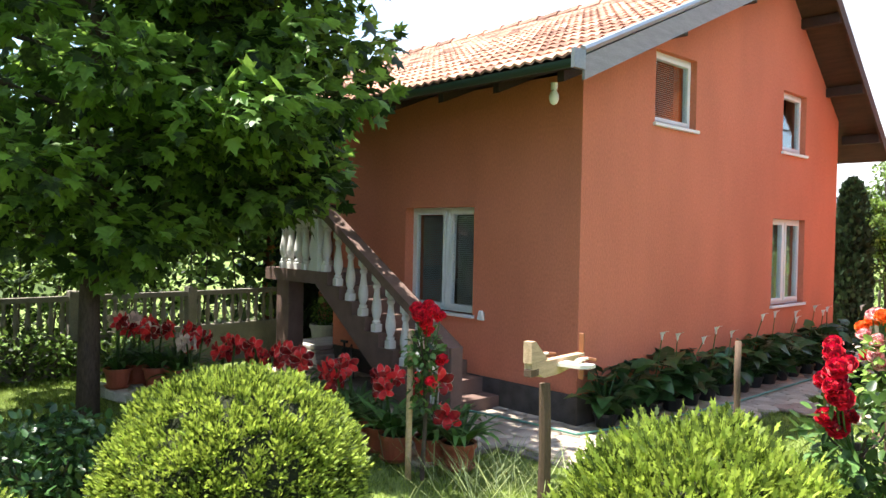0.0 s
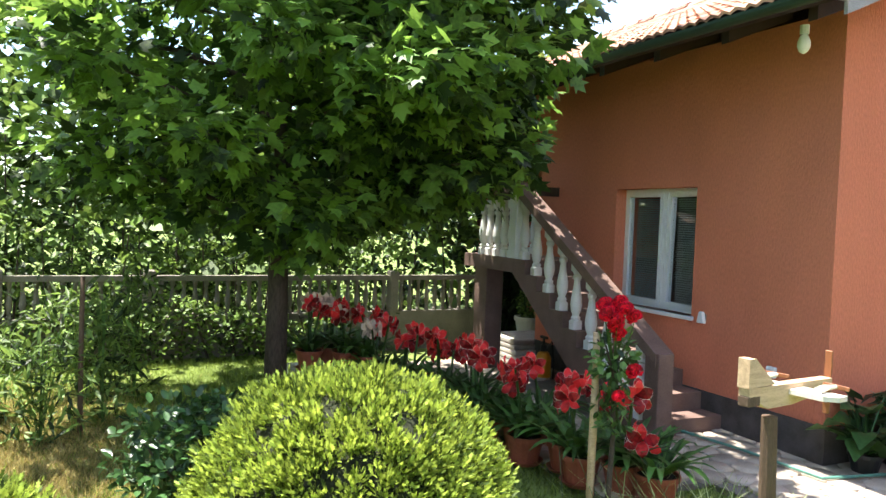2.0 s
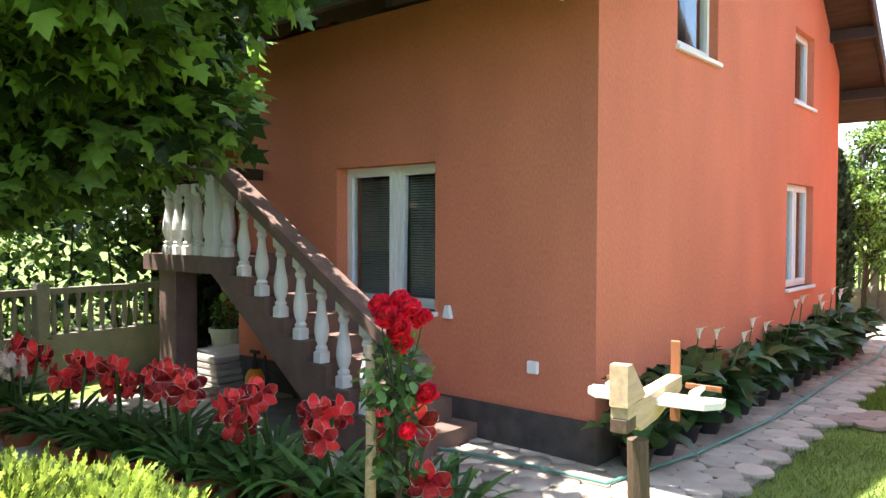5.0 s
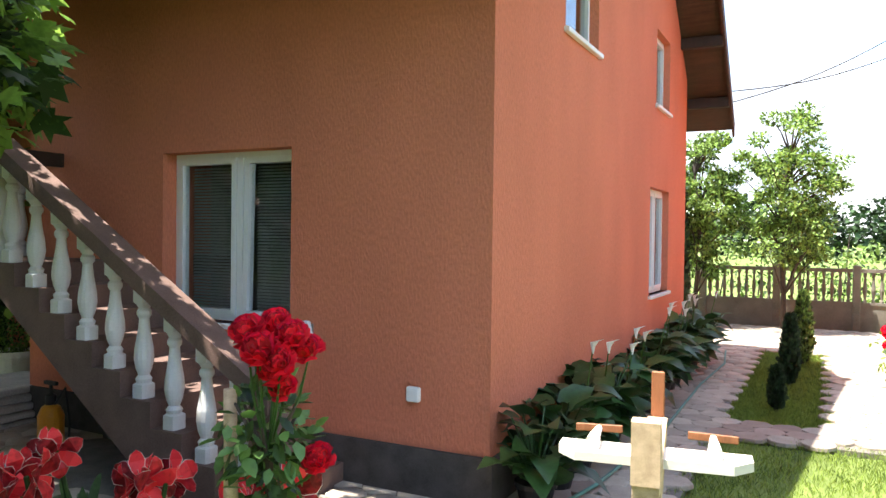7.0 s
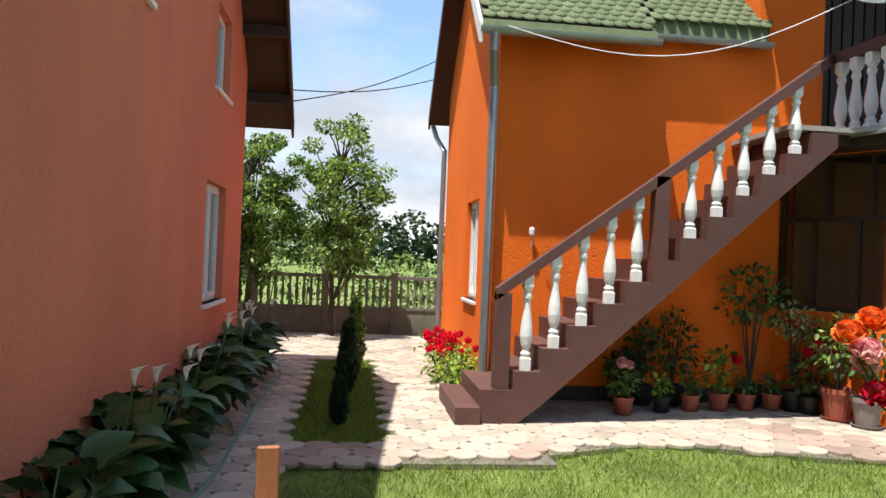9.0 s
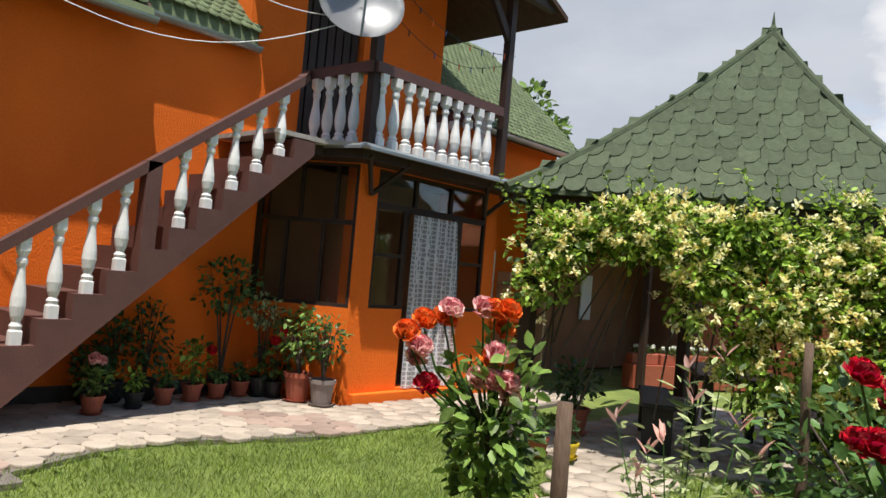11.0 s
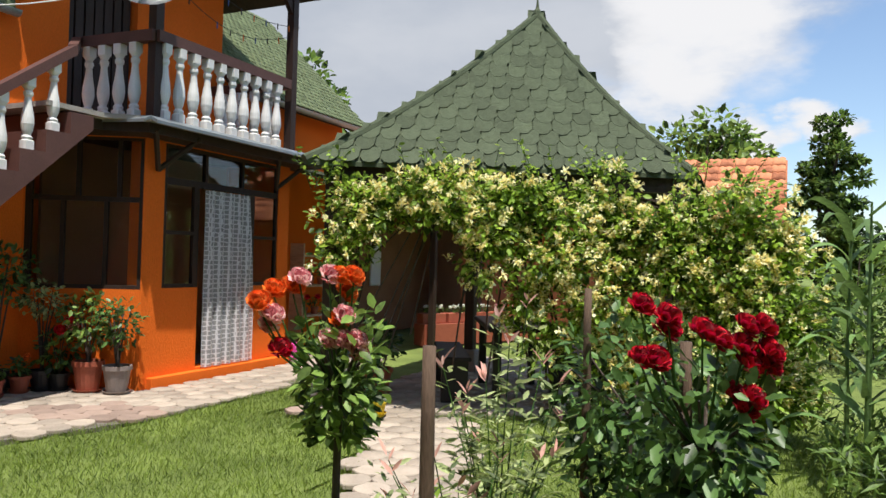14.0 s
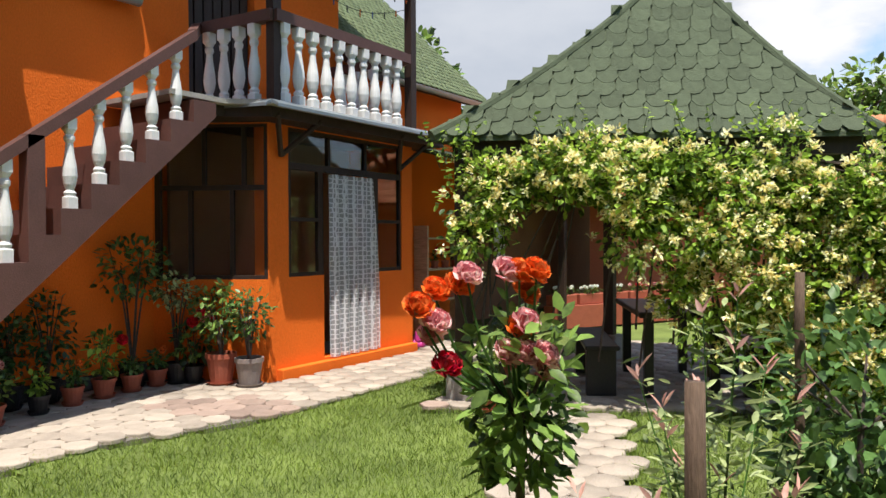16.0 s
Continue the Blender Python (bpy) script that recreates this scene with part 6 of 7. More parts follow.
rose_bush("standard_rose", "standard rose with coral, orange and pink blossoms", (2.80, -1.05, 0), 1.03, 0.165, 560, bl, tall=1.55, low=0.78, size=(0.04, 0.068), leaf=PEAR)
bl = []
for d, z in ((0.18, 1.28), (0.10, 1.25), (0.11, 1.21), (0.17, 1.13), (0.13, 1.13), (0.0, 1.21), (-0.05, 1.19), (-0.13, 1.23), (-0.18, 1.23), (-0.20, 1.16), (-0.12, 1.17), (-0.14, 1.12), (-0.19, 1.12), (-0.09, 1.03), (-0.155, 1.03), (-0.13, 0.99)):
    bl.append((-0.45 * d - 0.10 + 0.03 * rng.normal(), 0.9 * d, z, 0.052 + 0.010 * rng.random(), CRIMSON))
rose_bush("rose_bush", "dark green rose bush covered in crimson blossoms", (3.02, -2.19, 0), 0.92, 0.22, 520, bl, low=0.62, size=(0.045, 0.08))
stake((2.26, -1.64, 0), 1.19, 0.019)
stake((4.40, -1.50, 0), 1.275, 0.022)
stake((3.12, -2.13, 0), 1.16, 0.022)
rose_bush("rose_bush", "leafy green rose bush without flowers", (4.45, -1.72, 0), 0.72, 0.46, 1300, [], low=0.15, size=(0.05, 0.09), leaf=LEAF)


def willow(at, h, n, lean):
    e = thing("dappled_willow", "dappled willow shrub with pale pink-tipped shoots", "shrub", "dappled willows", at)
    P, Y, T, TY = [], [], [], []
    bm = bmesh.new()
    for k in range(14):
        a = k * 0.9 + rng.random()
        w = 0.14 + 0.16 * rng.random()
        q = Vector((w * math.cos(a) + lean[0], w * math.sin(a) + lean[1], h * (0.55 + 0.5 * rng.random())))
        tube(bm, [(0, 0, 0), (q.x * 0.4, q.y * 0.4, q.z * 0.5), q], 0.005, 0.002, 5)
        for s in np.linspace(0.12, 1.02, n // 14):
            g = rng.normal(size=3) * 0.035
            t = rng.random() * 6.28
            tip = s > 0.985
            (T if tip else P).append((q.x * s + g[0] * (not tip), q.y * s + g[1] * (not tip), q.z * s + g[2] * (not tip)))
            (TY if tip else Y).append((math.cos(t), math.sin(t), 1.2 if tip else 0.4))
    part("stem", bm, STRAP, e)["kind"] = "stuff"
    for nm, p, y, m in (("foliage", P, Y, WILLOW), ("shoot_tip", T, TY, SHOOT)):
        scatter(nm, *LEAFLET, p, aim(np.array(y), np.tile([0, 0, 1.0], (len(p), 1)) + rng.normal(size=(len(p), 3)) * 0.5), sized(len(p), 0.05, 0.085), m, e)["kind"] = "stuff"


willow((3.42, -1.40, 0), 1.16, 980, (0.04, -0.03))
willow((3.12, -1.40, 0), 0.74, 520, (0.0, 0.03))
for x, y in ((2.75, -1.52), (2.95, -1.35)):
    e = thing("young_shrub", "sparse young shrub with pale green leaves", "shrub", "young shrubs", (x, y, 0))
    p, d = ball(90, (0.16, 0.16, 0.2), 0.2)
    p[:, 2] += 0.45
    leaves("foliage", OVAL, p, d, sized(90, 0.04, 0.065), VINE, e)
    bm = bmesh.new()
    for k in range(4):
        tube(bm, [(0, 0, 0), (0.1 * math.cos(k * 1.6), 0.1 * math.sin(k * 1.6), 0.55)], 0.007, 0.003, 5)
    part("twig", bm, BARK, e)["kind"] = "stuff"

# maize
def maize(at, h, rz):
    e = thing("maize_plant", "tall green maize plant with long arching leaves", "maize", "maize plants", at, rz)
    bm = bmesh.new()
    tube(bm, [(0, 0, 0), (0.01, 0, h * 0.5), (0, 0.01, h * 0.95)], 0.016, 0.007, 7)
    part("stalk", bm, CORN, e)
    n = 11
    P = np.column_stack([np.zeros(n), np.zeros(n), np.linspace(0.15, 0.9, n) * h])
    a = np.arange(n) * math.pi + rng.normal(size=n) * 0.5
    y = np.column_stack([np.cos(a), np.sin(a), np.zeros(n)])
    scatter("foliage", *strap(0.70, 0.030, 0.62), P, aim(y, np.tile([0, 0, 1.0], (n, 1)) + rng.normal(size=(n, 3)) * 0.2), sized(n, 0.75, 1.25), CORN, e)


for i in range(16):
    maize((6.08 + 0.32 * (i % 4) + rng.normal() * 0.06, -2.86 - 0.42 * (i // 4) + rng.normal() * 0.06, 0), 1.55 + 0.5 * rng.random(), rng.random() * 360)
e = thing("flower_border", "tangled green border plants below the maize", "plants", at=(5.8, -2.9, 0), kind="stuff")
n = 2400
P = np.column_stack([rng.uniform(-0.5, 1.6, n), rng.uniform(-1.6, 0.25, n), 0.38 * rng.random(n)])
leaves("foliage", LANCE, P, rng.normal(size=P.shape), sized(n, 0.08, 0.15), HEDGE, e)
hedge("hedge", "mixed green shrubs at the edge of the garden", (11.5, -9.5), (13.2, -2.9), 2.3, 1.4, 9000, size=(0.07, 0.13))
crown_tree("garden_tree", "leafy green tree behind the tiled shed", (19.5, -0.70, 0), 5.1, 2.6, 1.15, 2200, OVAL, (0.16, 0.28), PEAR, 0.12)
crown_tree("garden_tree", "tall dark green tree behind the garden", (17.5, -3.20, 0), 4.75, 0.2, 0.95, 9000, OVAL, (0.08, 0.15), HEDGE, 0.14, clusters=64, cone=0.45, tuft=0.5, limbs=30)
crown_tree("garden_tree", "broad green tree at the garden edge", (15.5, -5.9, 0), 3.3, 0.2, 2.0, 11000, OVAL, (0.09, 0.16), PEAR, 0.14, clusters=60, tuft=0.6, limbs=24)
crown_tree("garden_tree", "dark green tree behind the orange house", (19.5, 11.5, 0), 7.3, 3.5, 1.9, 4200, OVAL, (0.22, 0.36), HEDGE, 0.2)

# ---- gazebo ----
GA = Vector((8.75, 0.22, 4.25))
GL, GC = Vector((6.27, 1.60, 2.30)), Vector((8.08, -1.61, 2.30))
GR, GB = Vector((11.0, -1.47, 2.30)), Vector((9.69, 1.81, 2.30))
gaz = thing("gazebo", "wooden garden gazebo with a green shingled pyramid roof", "gazebo")
ROOF_STEPS = (0.0, 0.15, 0.30, 0.45, 0.60, 0.80, 0.995)


def on_roof(a, b, u, s):
    """A point of the flared roof face a-b: u along the eave, s from eave to apex."""
    z = 2.30 + (GA.z - 2.30) * (0.70 * s + 0.30 * s ** 1.9)
    p = a.lerp(b, u).lerp(Vector((GA.x, GA.y, 2.3)), s)
    return Vector((p.x, p.y, z))


decks = []
for a, b in ((GL, GC), (GC, GR), (GB, GL), (GR, GB)):
    bm = bmesh.new()
    top, low = [[[bm.verts.new(on_roof(a, b, u, t) - Vector((0, 0, 0.02 + h))) for u in (0, 1)] for t in ROOF_STEPS] for h in (0, 0.04)]
    for i in range(len(ROOF_STEPS) - 1):
        bm.faces.new((top[i][0], top[i][1], top[i + 1][1], top[i + 1][0]))
        bm.faces.new((low[i][1], low[i][0], low[i + 1][0], low[i + 1][1]))
        for q in (0, 1):
            bm.faces.new((top[i][q], top[i + 1][q], low[i + 1][q], low[i][q]))
    bm.faces.new((top[0][0], low[0][0], low[0][1], top[0][1]))
    decks.append(part("roof", bm, SHING_I, gaz, "green hexagon-shingled roof face"))
bm = bmesh.new()
for a, b in ((GL, GC), (GC, GR), (GR, GB), (GB, GL)):
    a2, b2 = a.lerp(Vector((GA.x, GA.y, 2.3)), 0.09), b.lerp(Vector((GA.x, GA.y, 2.3)), 0.09)
    d = (b2 - a2).normalized()
    q = Vector((-d.y, d.x, 0)) * 0.05
    prism(bm, [a2 + q - Vector((0, 0, 0.05)), b2 + q - Vector((0, 0, 0.05)), b2 - q - Vector((0, 0, 0.05)), a2 - q - Vector((0, 0, 0.05))], (0, 0, -0.14))
part("ring_beam", bm, DARKWOOD, gaz)
for c in (GL, GC, GR, GB):
    p = c.lerp(Vector((GA.x, GA.y, 2.3)), 0.40 if c is GB else 0.11)
    part("post", bbox(p.x - 0.06, p.x + 0.06, p.y - 0.06, p.y + 0.06, 0.28, 2.2, 0.008), DARKWOOD, gaz)
    part("post_footing", bbox(p.x - 0.12, p.x + 0.12, p.y - 0.12, p.y + 0.12, 0, 0.30, 0.015), CONC, gaz)
bm = bmesh.new()
lathe(bm, [(0.06, -0.06), (0.045, 0.02), (0.02, 0.06), (0.012, 0.13), (0.003, 0.20)], 10, GA)
part("finial", bm, SHING_I, gaz)
for a in (GL, GC, GR, GB):
    bm = bmesh.new()
    tube(bm, [on_roof(a, a, 0, k / 14 * 0.985) - Vector((0, 0, 0.012)) for k in range(15)], 0.050, 0.045, 8)
    part("hip_cap", bm, SHING_I, gaz)

# table and bench under the gazebo
e = thing("garden_table", "dark wooden table under the gazebo", "table", at=(8.1, 0.15, 0.03), rz=28)
part("tabletop", bbox(-0.75, 0.75, -0.38, 0.38, 0.70, 0.75, 0.012), TABLE, e)
for sx in (-0.62, 0.62):
    for sy in (-0.28, 0.28):
        part("leg", bbox(sx - 0.04, sx + 0.04, sy - 0.04, sy + 0.04, 0, 0.70, 0.006), TABLE, e)
for off in (-0.68, 0.68):
    e = thing("garden_bench", "dark wooden bench beside the garden table", "bench", "benches at the table", (8.1 + off * math.sin(radians(-28)) , 0.15 + off * math.cos(radians(28)), 0.03), 28)
    part("seat", bbox(-0.7, 0.7, -0.15, 0.15, 0.41, 0.45, 0.01), TABLE, e)
    for sx in (-0.55, 0.55):
        part("leg", bbox(sx - 0.05, sx + 0.05, -0.13, 0.13, 0, 0.41, 0.006), TABLE, e)
bushy("pansy", "small plant in a bright yellow bucket pot", (6.34, 0.82, 0.03), 0.09, 0.34, YELLOWP, 0.10, 0.14, 60, OVAL, (0.05, 0.07), CALLA, group="pots at the gazebo")
bushy("pansy", "small plant in a terracotta pot", (6.22, 1.02, 0.03), 0.09, 0.30, TERRA, 0.09, 0.15, 60, OVAL, (0.05, 0.07), LEAF, group="pots at the gazebo")
bushy("dark_shrub", "dark leafy plant in a terracotta pot under the gazebo", (7.3, 1.35, 0.03), 0.24, 0.75, TERRA, 0.15, 0.26, 200, OVAL, (0.06, 0.1), CALLA, group="pots at the gazebo")

# planters with white and red flowers behind the gazebo
for i in range(6):
    x, y = 11.9 + 0.50 * i, 2.95 - 0.24 * i
    e = thing("planter_box", "red plastic planter box with white and pink flowers", "planter", "planter boxes on the low wall", (x, y, 0.35), -25.6)
    part("trough", bbox(-0.25, 0.25, -0.09, 0.09, 0, 0.17, 0.012), TERRA, e)
    p, d = ball(120, (0.24, 0.10, 0.08), 0.2)
    p[:, 2] += 0.22
    leaves("foliage", OVAL, p, d, sized(120, 0.04, 0.06), HEDGE, e)
    for k in range(8):
        blossom(e, (-0.2 + 0.055 * k, rng.normal() * 0.04 - 0.05, 0.26 + 0.03 * rng.random()), 0.04, WHITEF if i < 3 else (PINKF, REDF)[k % 2], "flower", (-0.8, -0.2, 0.5))
bm = bmesh.new()
prism(bm, [(11.55, 2.90, 0), (14.9, 1.29, 0), (15.0, 1.55, 0), (11.67, 3.15, 0)], (0, 0, 0.35))
tagged(link("planter_wall", bm, TERRA), "low red-brown wall carrying planter boxes", "wall")
e = thing("plant_shelf", "wooden shelf with small pots against the shaded wall", "shelf", at=(10.3, 4.2, 0.0))
for z in (0.5, 0.95, 1.4):
    part("shelf_board", bbox(-0.5, 0.5, -0.13, 0.13, z, z + 0.03, 0.004), RAWWOOD, e)
for sx in (-0.48, 0.48):
    part("upright", bbox(sx - 0.02, sx + 0.02, -0.12, 0.12, 0, 1.6, 0.004), RAWWOOD, e)
for i in range(6):
    bushy("geranium", "small red geranium in a terracotta pot on the shelf", (9.95 + 0.14 * i, 4.15, (0.53, 0.98)[i % 2]), 0.08, 0.26, TERRA, 0.06, 0.11, 30, OVAL, (0.04, 0.06), HEDGE, [(0, -0.05, 0.27, 0.04, REDF)], group="pots on the shelf")
window("window_6", "white framed window in the shaded orange wall", (9.4, HY0 - 0.001, 1.0), (1, 0, 0), (0, 1, 0), 0.5, 0.9, 0.0, -0.04)

# lean-to roof beside the porch
bm = bmesh.new()
prism(bm, [(8.9, 2.5, 2.28), (11.6, 2.5, 2.28), (11.6, 4.5, 2.75), (8.9, 4.5, 2.75)], (0, 0, 0.05))
tagged(link("lean_to_roof", bm, SHING_I), "low green lean-to roof beside the porch", "roof", kind="structure")

# honeysuckle over the gazebo front
e = thing("honeysuckle", "honeysuckle climber in cream-yellow flower over the gazebo", "climber", at=(0, 0, 0))
ctrl = [Vector((6.58, 1.54, 0)), Vector((6.74, 1.16, 0)), Vector((7.14, 0.2, 0)), Vector((7.50, -0.8, 0)), Vector((7.62, -1.58, 0)), Vector((7.58, -2.37, 0))]


def along(t):
    f = t * (len(ctrl) - 1)
    i = min(int(f), len(ctrl) - 2)
    return ctrl[i].lerp(ctrl[i + 1], f - i)


def vine_span(t):
    """Lower and upper edge of the climber at t along the front."""
    top = 2.16 - 0.22 * max(0, (t - 0.82) / 0.18) ** 1.5 - 0.12 * max(0, (0.12 - t) / 0.12)
    if t < 0.36:
        low = 1.55 - 0.25 * math.sin(t * 16)
    elif t < 0.50:
        low = 1.45 - 0.9 * (t - 0.36) / 0.14
    else:
        low = 0.55 - 0.42 * min(1.0, (t - 0.5) / 0.1)
    return low, top


clumps, P, out, C, CD = 250, [], [], [], []
for k in range(clumps):
    f = ((k + rng.random()) / clumps) ** 0.55
    c, (lo, hi) = along(f), vine_span(f)
    hi += 0.10 * noise.noise(Vector((f * 26, 3.0, 0.0)))
    q = rng.random() ** 0.8
    r = 0.15 + 0.13 * rng.random()
    bulge = 0.16 + 0.24 * math.sin(math.pi * min(1.0, 0.15 + 0.85 * q)) * (0.4 + 0.6 * min(1.0, f * 1.7)) + rng.normal() * 0.09
    c = np.array((c.x - 0.88 * bulge, c.y - 0.45 * bulge, lo + (hi - lo - 0.10) * q))
    p, d = ball(125, (r, r, r * 0.8), 0.35)
    P.append(p + c)
    out.append(d * 0.8 + np.array([-0.45, -0.25, 0.1]))
    for h in range((10 if noise.noise(Vector(c) * 1.6) > -0.12 else 3) if f > 0.3 else 5):
        g = rng.normal(size=3) + np.array([-0.7, -0.4, 0.25])
        g /= np.linalg.norm(g)
        C.append(c + g * r * (0.85 + 0.3 * rng.random()))
        CD.append(g)
P, out = np.concatenate(P), np.concatenate(out)
leaves("foliage", OVAL, P, out, sized(len(P), 0.045, 0.088), VINE, e, 0.45, 0.55)
# young shoots that stand clear of the mass
bm = bmesh.new()
SP, SD = [], []
for k in range(60):
    f = rng.random()
    c = along(f) + Vector((-0.34, 0, vine_span(f)[1] - 0.05))
    tip = c + Vector((-0.05 + rng.normal() * 0.14, rng.normal() * 0.16, 0.12 + 0.24 * rng.random()))
    mid = c.lerp(tip, 0.5) + Vector((0.03, 0.02, 0.03))
    tube(bm, [c, mid, tip], 0.004, 0.002, 5)
    for q in np.linspace(0.15, 1, 9):
        SP.append(c.lerp(tip, q)[:])
        SD.append((rng.normal(), rng.normal(), 0.5))
part("young_shoot", bm, STRAP, e)["kind"] = "stuff"
leaves("shoot_foliage", OVAL, np.array(SP), np.array(SD), sized(len(SP), 0.04, 0.07), VINE, e, 0.2)
Q = np.repeat(np.array(C), 16, 0) + rng.normal(size=(len(C) * 16, 3)) * 0.016
y = np.repeat(np.array(CD), 16, 0) * 0.7 + rng.normal(size=Q.shape) * 0.8
scatter("blossom_mass", *OVAL, Q, aim(y, np.tile([0, 0, 1.0], (len(Q), 1)) + rng.normal(size=Q.shape) * 0.5), sized(len(Q), 0.028, 0.048), VFLOW, e)["kind"] = "stuff"
bm = bmesh.new()
for k in range(46):
    a = along(rng.random())
    b = along(rng.random())
    b = a.lerp(b, 0.35)
    tube(bm, [a + Vector((0, 0, 0.1 + 1.2 * rng.random())), a.lerp(b, 0.5) + Vector((0.05, 0, 1.7 + 0.3 * rng.random())), b + Vector((0, 0, 2.05))], 0.010, 0.005, 5)
part("woody_stem", bm, BARK, e)["kind"] = "stuff"

# ---- pieces of roofs, paving and lawn ----
# clay tiles of the salmon house
bm = bmesh.new()
w, l, th = 0.232, 0.40, 0.018
xs = [0, 0.05, 0.10, 0.165, 0.232]
zs = [0.0, 0.026, 0.0, 0.024, 0.0]
top = [[bm.verts.new((x, y, z + th + (0.024 if y == 0 else 0))) for x, z in zip(xs, zs)] for y in (0, l)]
low = [bm.verts.new((x, 0, z + 0.02)) for x, z in zip(xs, zs)]
for i in range(4):
    bm.faces.new((top[0][i], top[0][i + 1], top[1][i + 1], top[1][i]))
    bm.faces.new((low[i], low[i + 1], top[0][i + 1], top[0][i]))
tile_me = bpy.data.meshes.new("roof_tile")
bm.normal_update()
bm.to_mesh(tile_me)
bm.free()
tile_me.materials.append(CLAY)
fl = math.hypot(RIDGE_Y - F_EAVE[0], RIDGE_Z - F_EAVE[1])
grid_tiles("roof_tile", (XR - 0.02 - 39 * 0.228, F_EAVE[0] - 0.05, F_EAVE[1] - 0.01), (1, 0, 0), fs, 39, int(fl / 0.335) + 1, 0.228, 0.335, tile_me, CLAY_I, roof, 290, (0.4, -0.6, 3.1))
grid_tiles("roof_tile", (13.68, 3.60, 2.13), (0, -1, 0), (2.5, 0, 1.4), 26, 8, 0.23, 0.35, tile_me, CLAYO, shed_roof, 0, (0, 0, 0))
bm = bmesh.new()
for k in range(22):
    x = XL + 0.2 + k * 0.41
    tube(bm, [(x, RIDGE_Y, RIDGE_Z + 0.02), (x + 0.43, RIDGE_Y, RIDGE_Z + 0.035)], 0.10, 0.115, 9)
part("ridge_tile", bm, CLAY_I, roof)["kind"] = "stuff"

# hexagon shingles
def shingle_mesh(wd, ln, material):
    bm = bmesh.new()
    pts = [(-wd * 0.5, ln), (-wd * 0.5, ln * 0.34), (-wd * 0.30, ln * 0.07), (0, 0), (wd * 0.30, ln * 0.07), (wd * 0.5, ln * 0.34), (wd * 0.5, ln)]
    lift = [0.000, 0.007, 0.010, 0.011, 0.010, 0.007, 0.000]
    t = [bm.verts.new((x, y, z)) for (x, y), z in zip(pts, lift)]
    b = [bm.verts.new((x, y, z - 0.010)) for (x, y), z in zip(pts, lift)]
    bm.faces.new(t)
    for i in range(1, 5):
        bm.faces.new((t[i], b[i], b[i + 1], t[i + 1]))
    bm.normal_update()
    me = bpy.data.meshes.new("shingle")
    bm.to_mesh(me)
    bm.free()
    me.materials.append(material)
    return me


sh = shingle_mesh(0.182, 0.25, SHING)
sv, sf = [v.co[:] for v in sh.vertices], [tuple(p.vertices) for p in sh.polygons]
made = 0
for fi, (a, b) in enumerate(((GL, GC), (GC, GR), (GB, GL), (GR, GB))):
    rest = []
    L = (b - a).length
    s, row = -0.012, 0
    while s < 0.97:
        p0, p1 = on_roof(a, b, 0.5, max(s, 0)), on_roof(a, b, 0.5, max(s, 0) + 0.02)
        up = (p1 - p0).normalized()
        wid = L * (1 - s)
        cnt = int(wid / 0.194) + 2
        for i in range(cnt):
            x = (i + (0.5 if row % 2 else 0) - cnt / 2) * 0.194
            if abs(x) > wid / 2 - 0.10:
                continue
            u = 0.5 + x / wid
            p = on_roof(a, b, u, max(s, 0)) + (up * -0.05 if s < 0 else Vector())
            side = (b - a).normalized()
            nn = side.cross(up).normalized()
            R = Matrix((side, up, nn)).transposed()
            q = p + nn * 0.006 + Vector((0, 0, 0.0005 * ((i * 5 + row * 3) % 4)))
            if fi < 2 and made < 290:
                put("shingle", sh, Matrix.Translation(q) @ R.to_4x4() @ Matrix.Rotation(rng.normal() * 0.012, 4, "Z"), decks[fi])
                made += 1
            else:
                rest.append((q[:], np.array(R)))
        s += 0.178 / (p1 - p0).length * 0.02
        row += 1
    if rest:
        scatter("shingle_rest", sv, sf, [r[0] for r in rest], np.array([r[1] for r in rest]), np.ones(len(rest)), SHING_I, decks[fi])["kind"] = "stuff"
sh2 = shingle_mesh(0.126, 0.17, SHING2_I)
for xa, xb, ya in ((EX0, 4.13, 4.18), (4.13, 5.43, 4.36), (8.3, EX1, 4.10)):
    za = EZ + s2 * (ya - 4.12)
    nr = int(math.hypot(RY - ya, RZ - za) / 0.115)
    nc = int((xb - xa) / 0.129)
    grid_tiles("roof_shingle", (xa + 0.08, ya + 0.012, za + 0.045), (1, 0, 0), (0, 1, s2), nc, nr, 0.129, 0.115, sh2, SHING2_I, roof2, 0, (0, 0, 0), None, 0.5)

# paving stones
pav = thing("pavement", "beige shaped concrete paving stones with open joints", "pavement", kind="structure")
bm = bmesh.new()
for x0, x1, y0, y1 in ((-0.05, 0.86, -1.0, 10.1), (0.86, 2.74, 2.3, 2.8), (1.62, 2.74, 2.8, 10.1), (0.86, 1.62, 7.04, 10.1), (-4.3, -0.05, -1.85, 0.0)):
    box(bm, x0, x1, y0, y1, -0.04, 0.004)
xs = np.linspace(2.74, 9.6, 40)
for a, b in zip(xs, xs[1:]):
    prism(bm, [(a, lawn_edge(a) - 0.02, 0.004), (b, lawn_edge(b) - 0.02, 0.004), (b, 4.5, 0.004), (a, 4.5, 0.004)], (0, 0, -0.04))
prism(bm, [(6.1, 1.6, 0.005), (7.75, -1.4, 0.005), (10.9, -1.35, 0.005), (9.4, 1.7, 0.005)], (0, 0, -0.04))
part("joint_bed", bm, JOINT, pav)


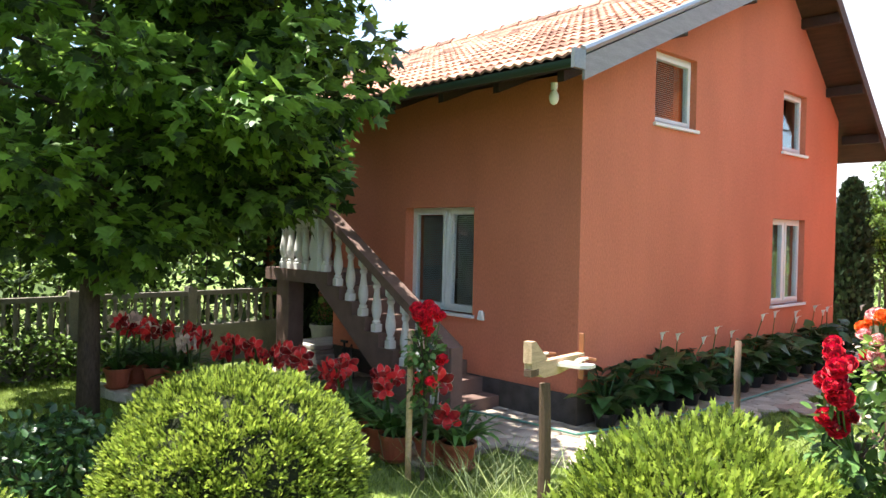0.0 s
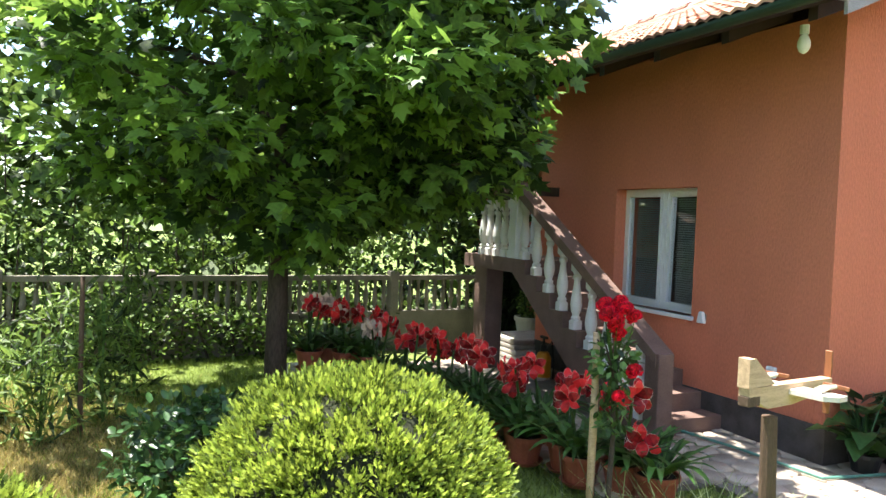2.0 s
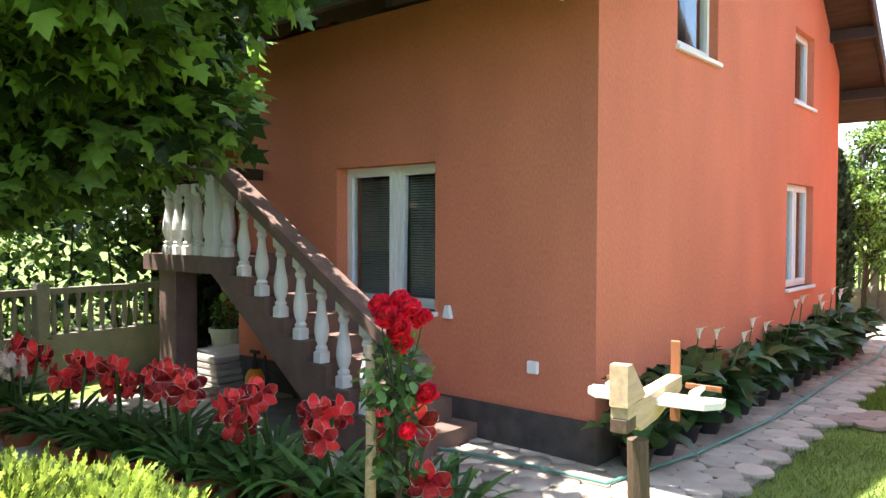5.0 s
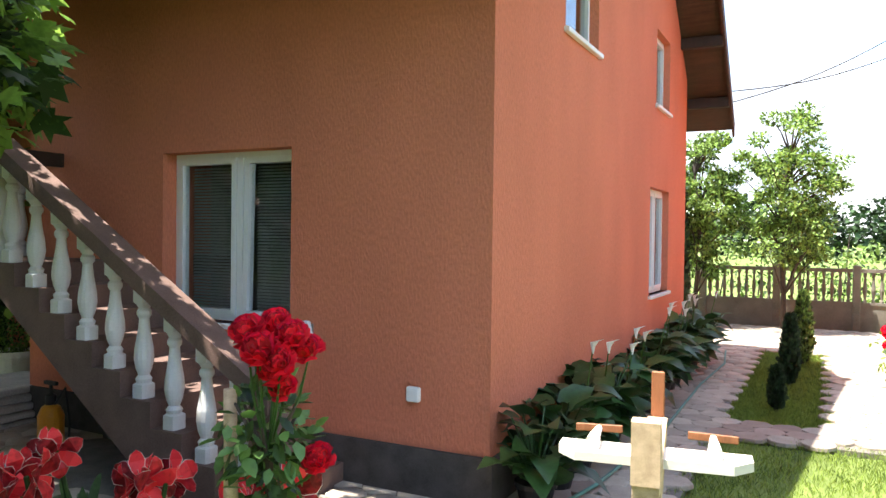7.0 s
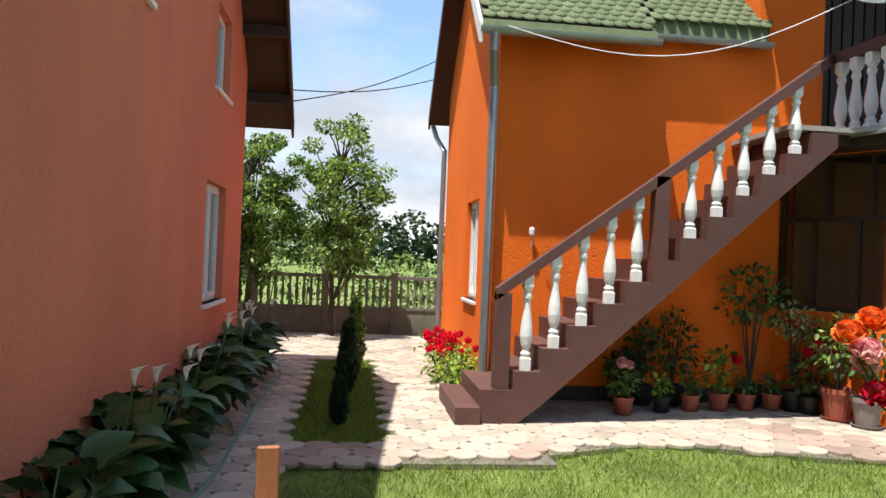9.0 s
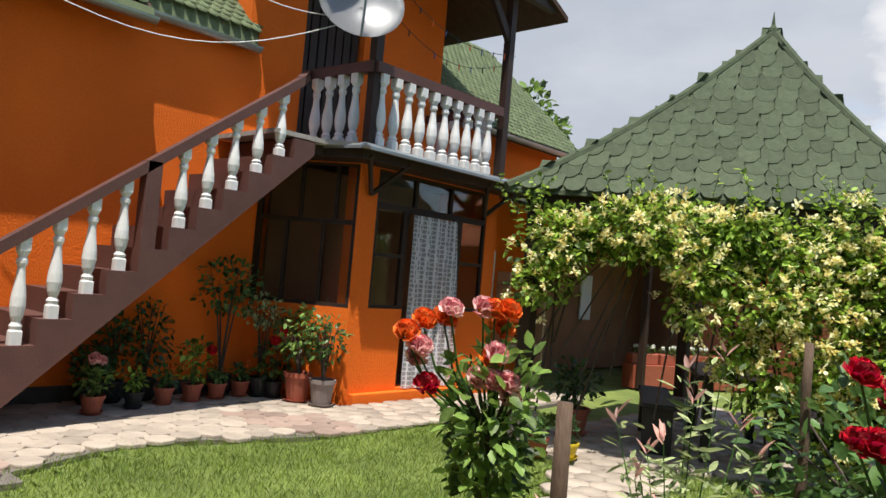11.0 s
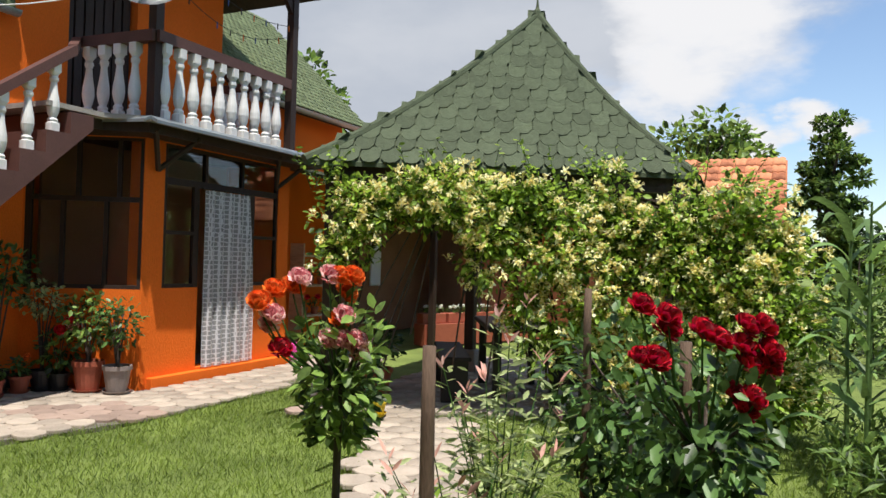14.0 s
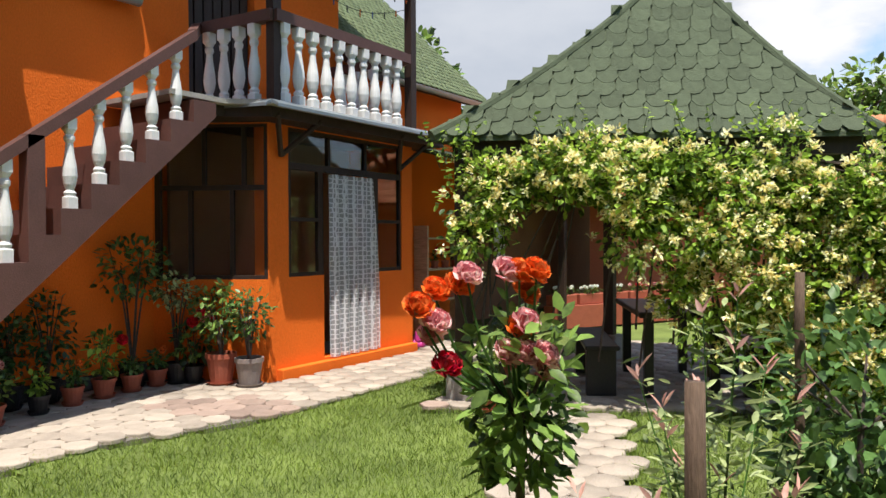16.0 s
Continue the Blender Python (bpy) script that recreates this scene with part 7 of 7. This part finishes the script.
def paver_mesh(seed, material):
    r = random.Random(seed)
    bm = bmesh.new()
    k = 14
    ph = r.random() * 6
    pts = []
    for i in range(k):
        a = 2 * math.pi * i / k
        rad = 0.1225 * (1 + 0.05 * math.sin(3 * a + ph) + 0.03 * math.sin(5 * a + 2 * ph))
        hexr = rad / max(abs(math.cos(((a + math.pi / 6) % (math.pi / 3)) - math.pi / 6)), 0.82) * 0.93
        pts.append((hexr * math.cos(a), hexr * math.sin(a)))
    t = [bm.verts.new((x * 0.965, y * 0.965, 0.029)) for x, y in pts]
    m = [bm.verts.new((x, y, 0.022)) for x, y in pts]
    b = [bm.verts.new((x, y, 0.0)) for x, y in pts]
    bm.faces.new(t)
    for i in range(k):
        j = (i + 1) % k
        bm.faces.new((m[i], m[j], t[j], t[i]))
        bm.faces.new((b[i], b[j], m[j], m[i]))
    bm.normal_update()
    me = bpy.data.meshes.new("paving_stone")
    bm.to_mesh(me)
    bm.free()
    me.materials.append(material)
    return me


kinds = [paver_mesh(i, PAVE) for i in range(5)] + [paver_mesh(9, PAVERED)]
spots = []
dx, dy = 0.222, 0.192
for j in range(-12, 54):
    for i in range(-22, 54):
        x, y = (i + 0.5 * (j % 2)) * dx, j * dy
        if paved(x, y) and not (-0.95 > x > -3.1 and y > -0.85) and not (x > 6.1 and y > 3.42 and x < 8.7):
            spots.append((x, y))
spots.sort(key=lambda p: abs(p[0] - 2.6) + abs(p[1] - 1.8))
rest = []
for i, (x, y) in enumerate(spots):
    red = noise.noise(Vector((x * 1.1, y * 1.1, 3.3))) > 0.33
    me = kinds[5] if red else kinds[i % 5]
    m = Matrix.Translation((x + rng.normal() * 0.004, y + rng.normal() * 0.004, rng.normal() * 0.0025)) @ Matrix.Rotation(math.pi / 6 + (i % 6) * math.pi / 3, 4, "Z")
    if i < 300:
        put("paving_stone", me, m, pav)
    else:
        rest.append(m)
pv, pf = [v.co[:] for v in kinds[0].vertices], [tuple(p.vertices) for p in kinds[0].polygons]
scatter("paving_rest", pv, pf, [m.translation[:] for m in rest], np.array([np.array(m.to_3x3()) for m in rest]), np.ones(len(rest)), PAVE_I, pav)["kind"] = "stuff"

# turf under the blades
bm = bmesh.new()
for a in np.arange(-5.2, 8.4, 0.2):
    for b in np.arange(-5.8, 3.2, 0.2):
        if not any(paved(a + q, b + r) for q in (0, 0.1, 0.2) for r in (0, 0.1, 0.2)) and not (a < 0.05 and b > -2.0):
            v = [bm.verts.new((x, y, -0.012 + 0.008 * noise.noise(Vector((x * 2, y * 2, 0))))) for x, y in ((a, b), (a + 0.2, b), (a + 0.2, b + 0.2), (a, b + 0.2))]
            bm.faces.new(v)
bmesh.ops.remove_doubles(bm, verts=bm.verts[:], dist=0.001)
tagged(link("turf", bm, GROUND), "green turf of the mown lawn", "ground", kind="structure")

# grass blades
lawn = thing("lawn", "short mown green lawn with fine blades", "grass", kind="stuff")
n = 420000
X, Y = rng.uniform(-5.0, 8.2, n), rng.uniform(-5.6, 3.1, n)
X[: n // 10], Y[: n // 10] = rng.uniform(0.85, 1.64, n // 10), rng.uniform(2.75, 7.1, n // 10)
k = np.array([not (paved(x - 0.06, y) and paved(x + 0.06, y) and paved(x, y - 0.06) and paved(x, y + 0.06)) and not (x < 0 and y > -1.7) for x, y in zip(X, Y)])
X, Y = X[k], Y[k]
dens = np.array([noise.noise(Vector((x * 1.7, y * 1.7, 0))) for x, y in zip(X, Y)])
P = np.column_stack([X, Y, np.full(len(X), -0.012)])
y = np.column_stack([rng.normal(size=(len(X), 2)) * 0.55, np.ones(len(X))])
scatter("blades", [(-0.045, 0, 0), (0.045, 0, 0), (0.03, 0.6, 0.03), (0, 1, 0.14)], [(0, 1, 2, 3)], P, aim(y, rng.normal(size=P.shape)), sized(len(X), 0.026, 0.058) * (1 + 0.25 * dens), BLADE, lawn)["kind"] = "stuff"

# dry straw-coloured patch of the lawn
dry = thing("dry_grass", "dry straw-coloured patch of lawn grass", "grass", kind="stuff")
n = 42000
X, Y = rng.normal(-1.6, 1.1, n), rng.normal(-5.3, 0.55, n)
P = np.column_stack([X, Y, np.full(n, -0.012)])
y = np.column_stack([rng.normal(size=(n, 2)) * 0.7, np.ones(n)])
scatter("blades", [(-0.05, 0, 0), (0.05, 0, 0), (0.03, 0.6, 0.03), (0, 1, 0.14)], [(0, 1, 2, 3)], P, aim(y, rng.normal(size=P.shape)), sized(n, 0.04, 0.08), DRY, dry)["kind"] = "stuff"
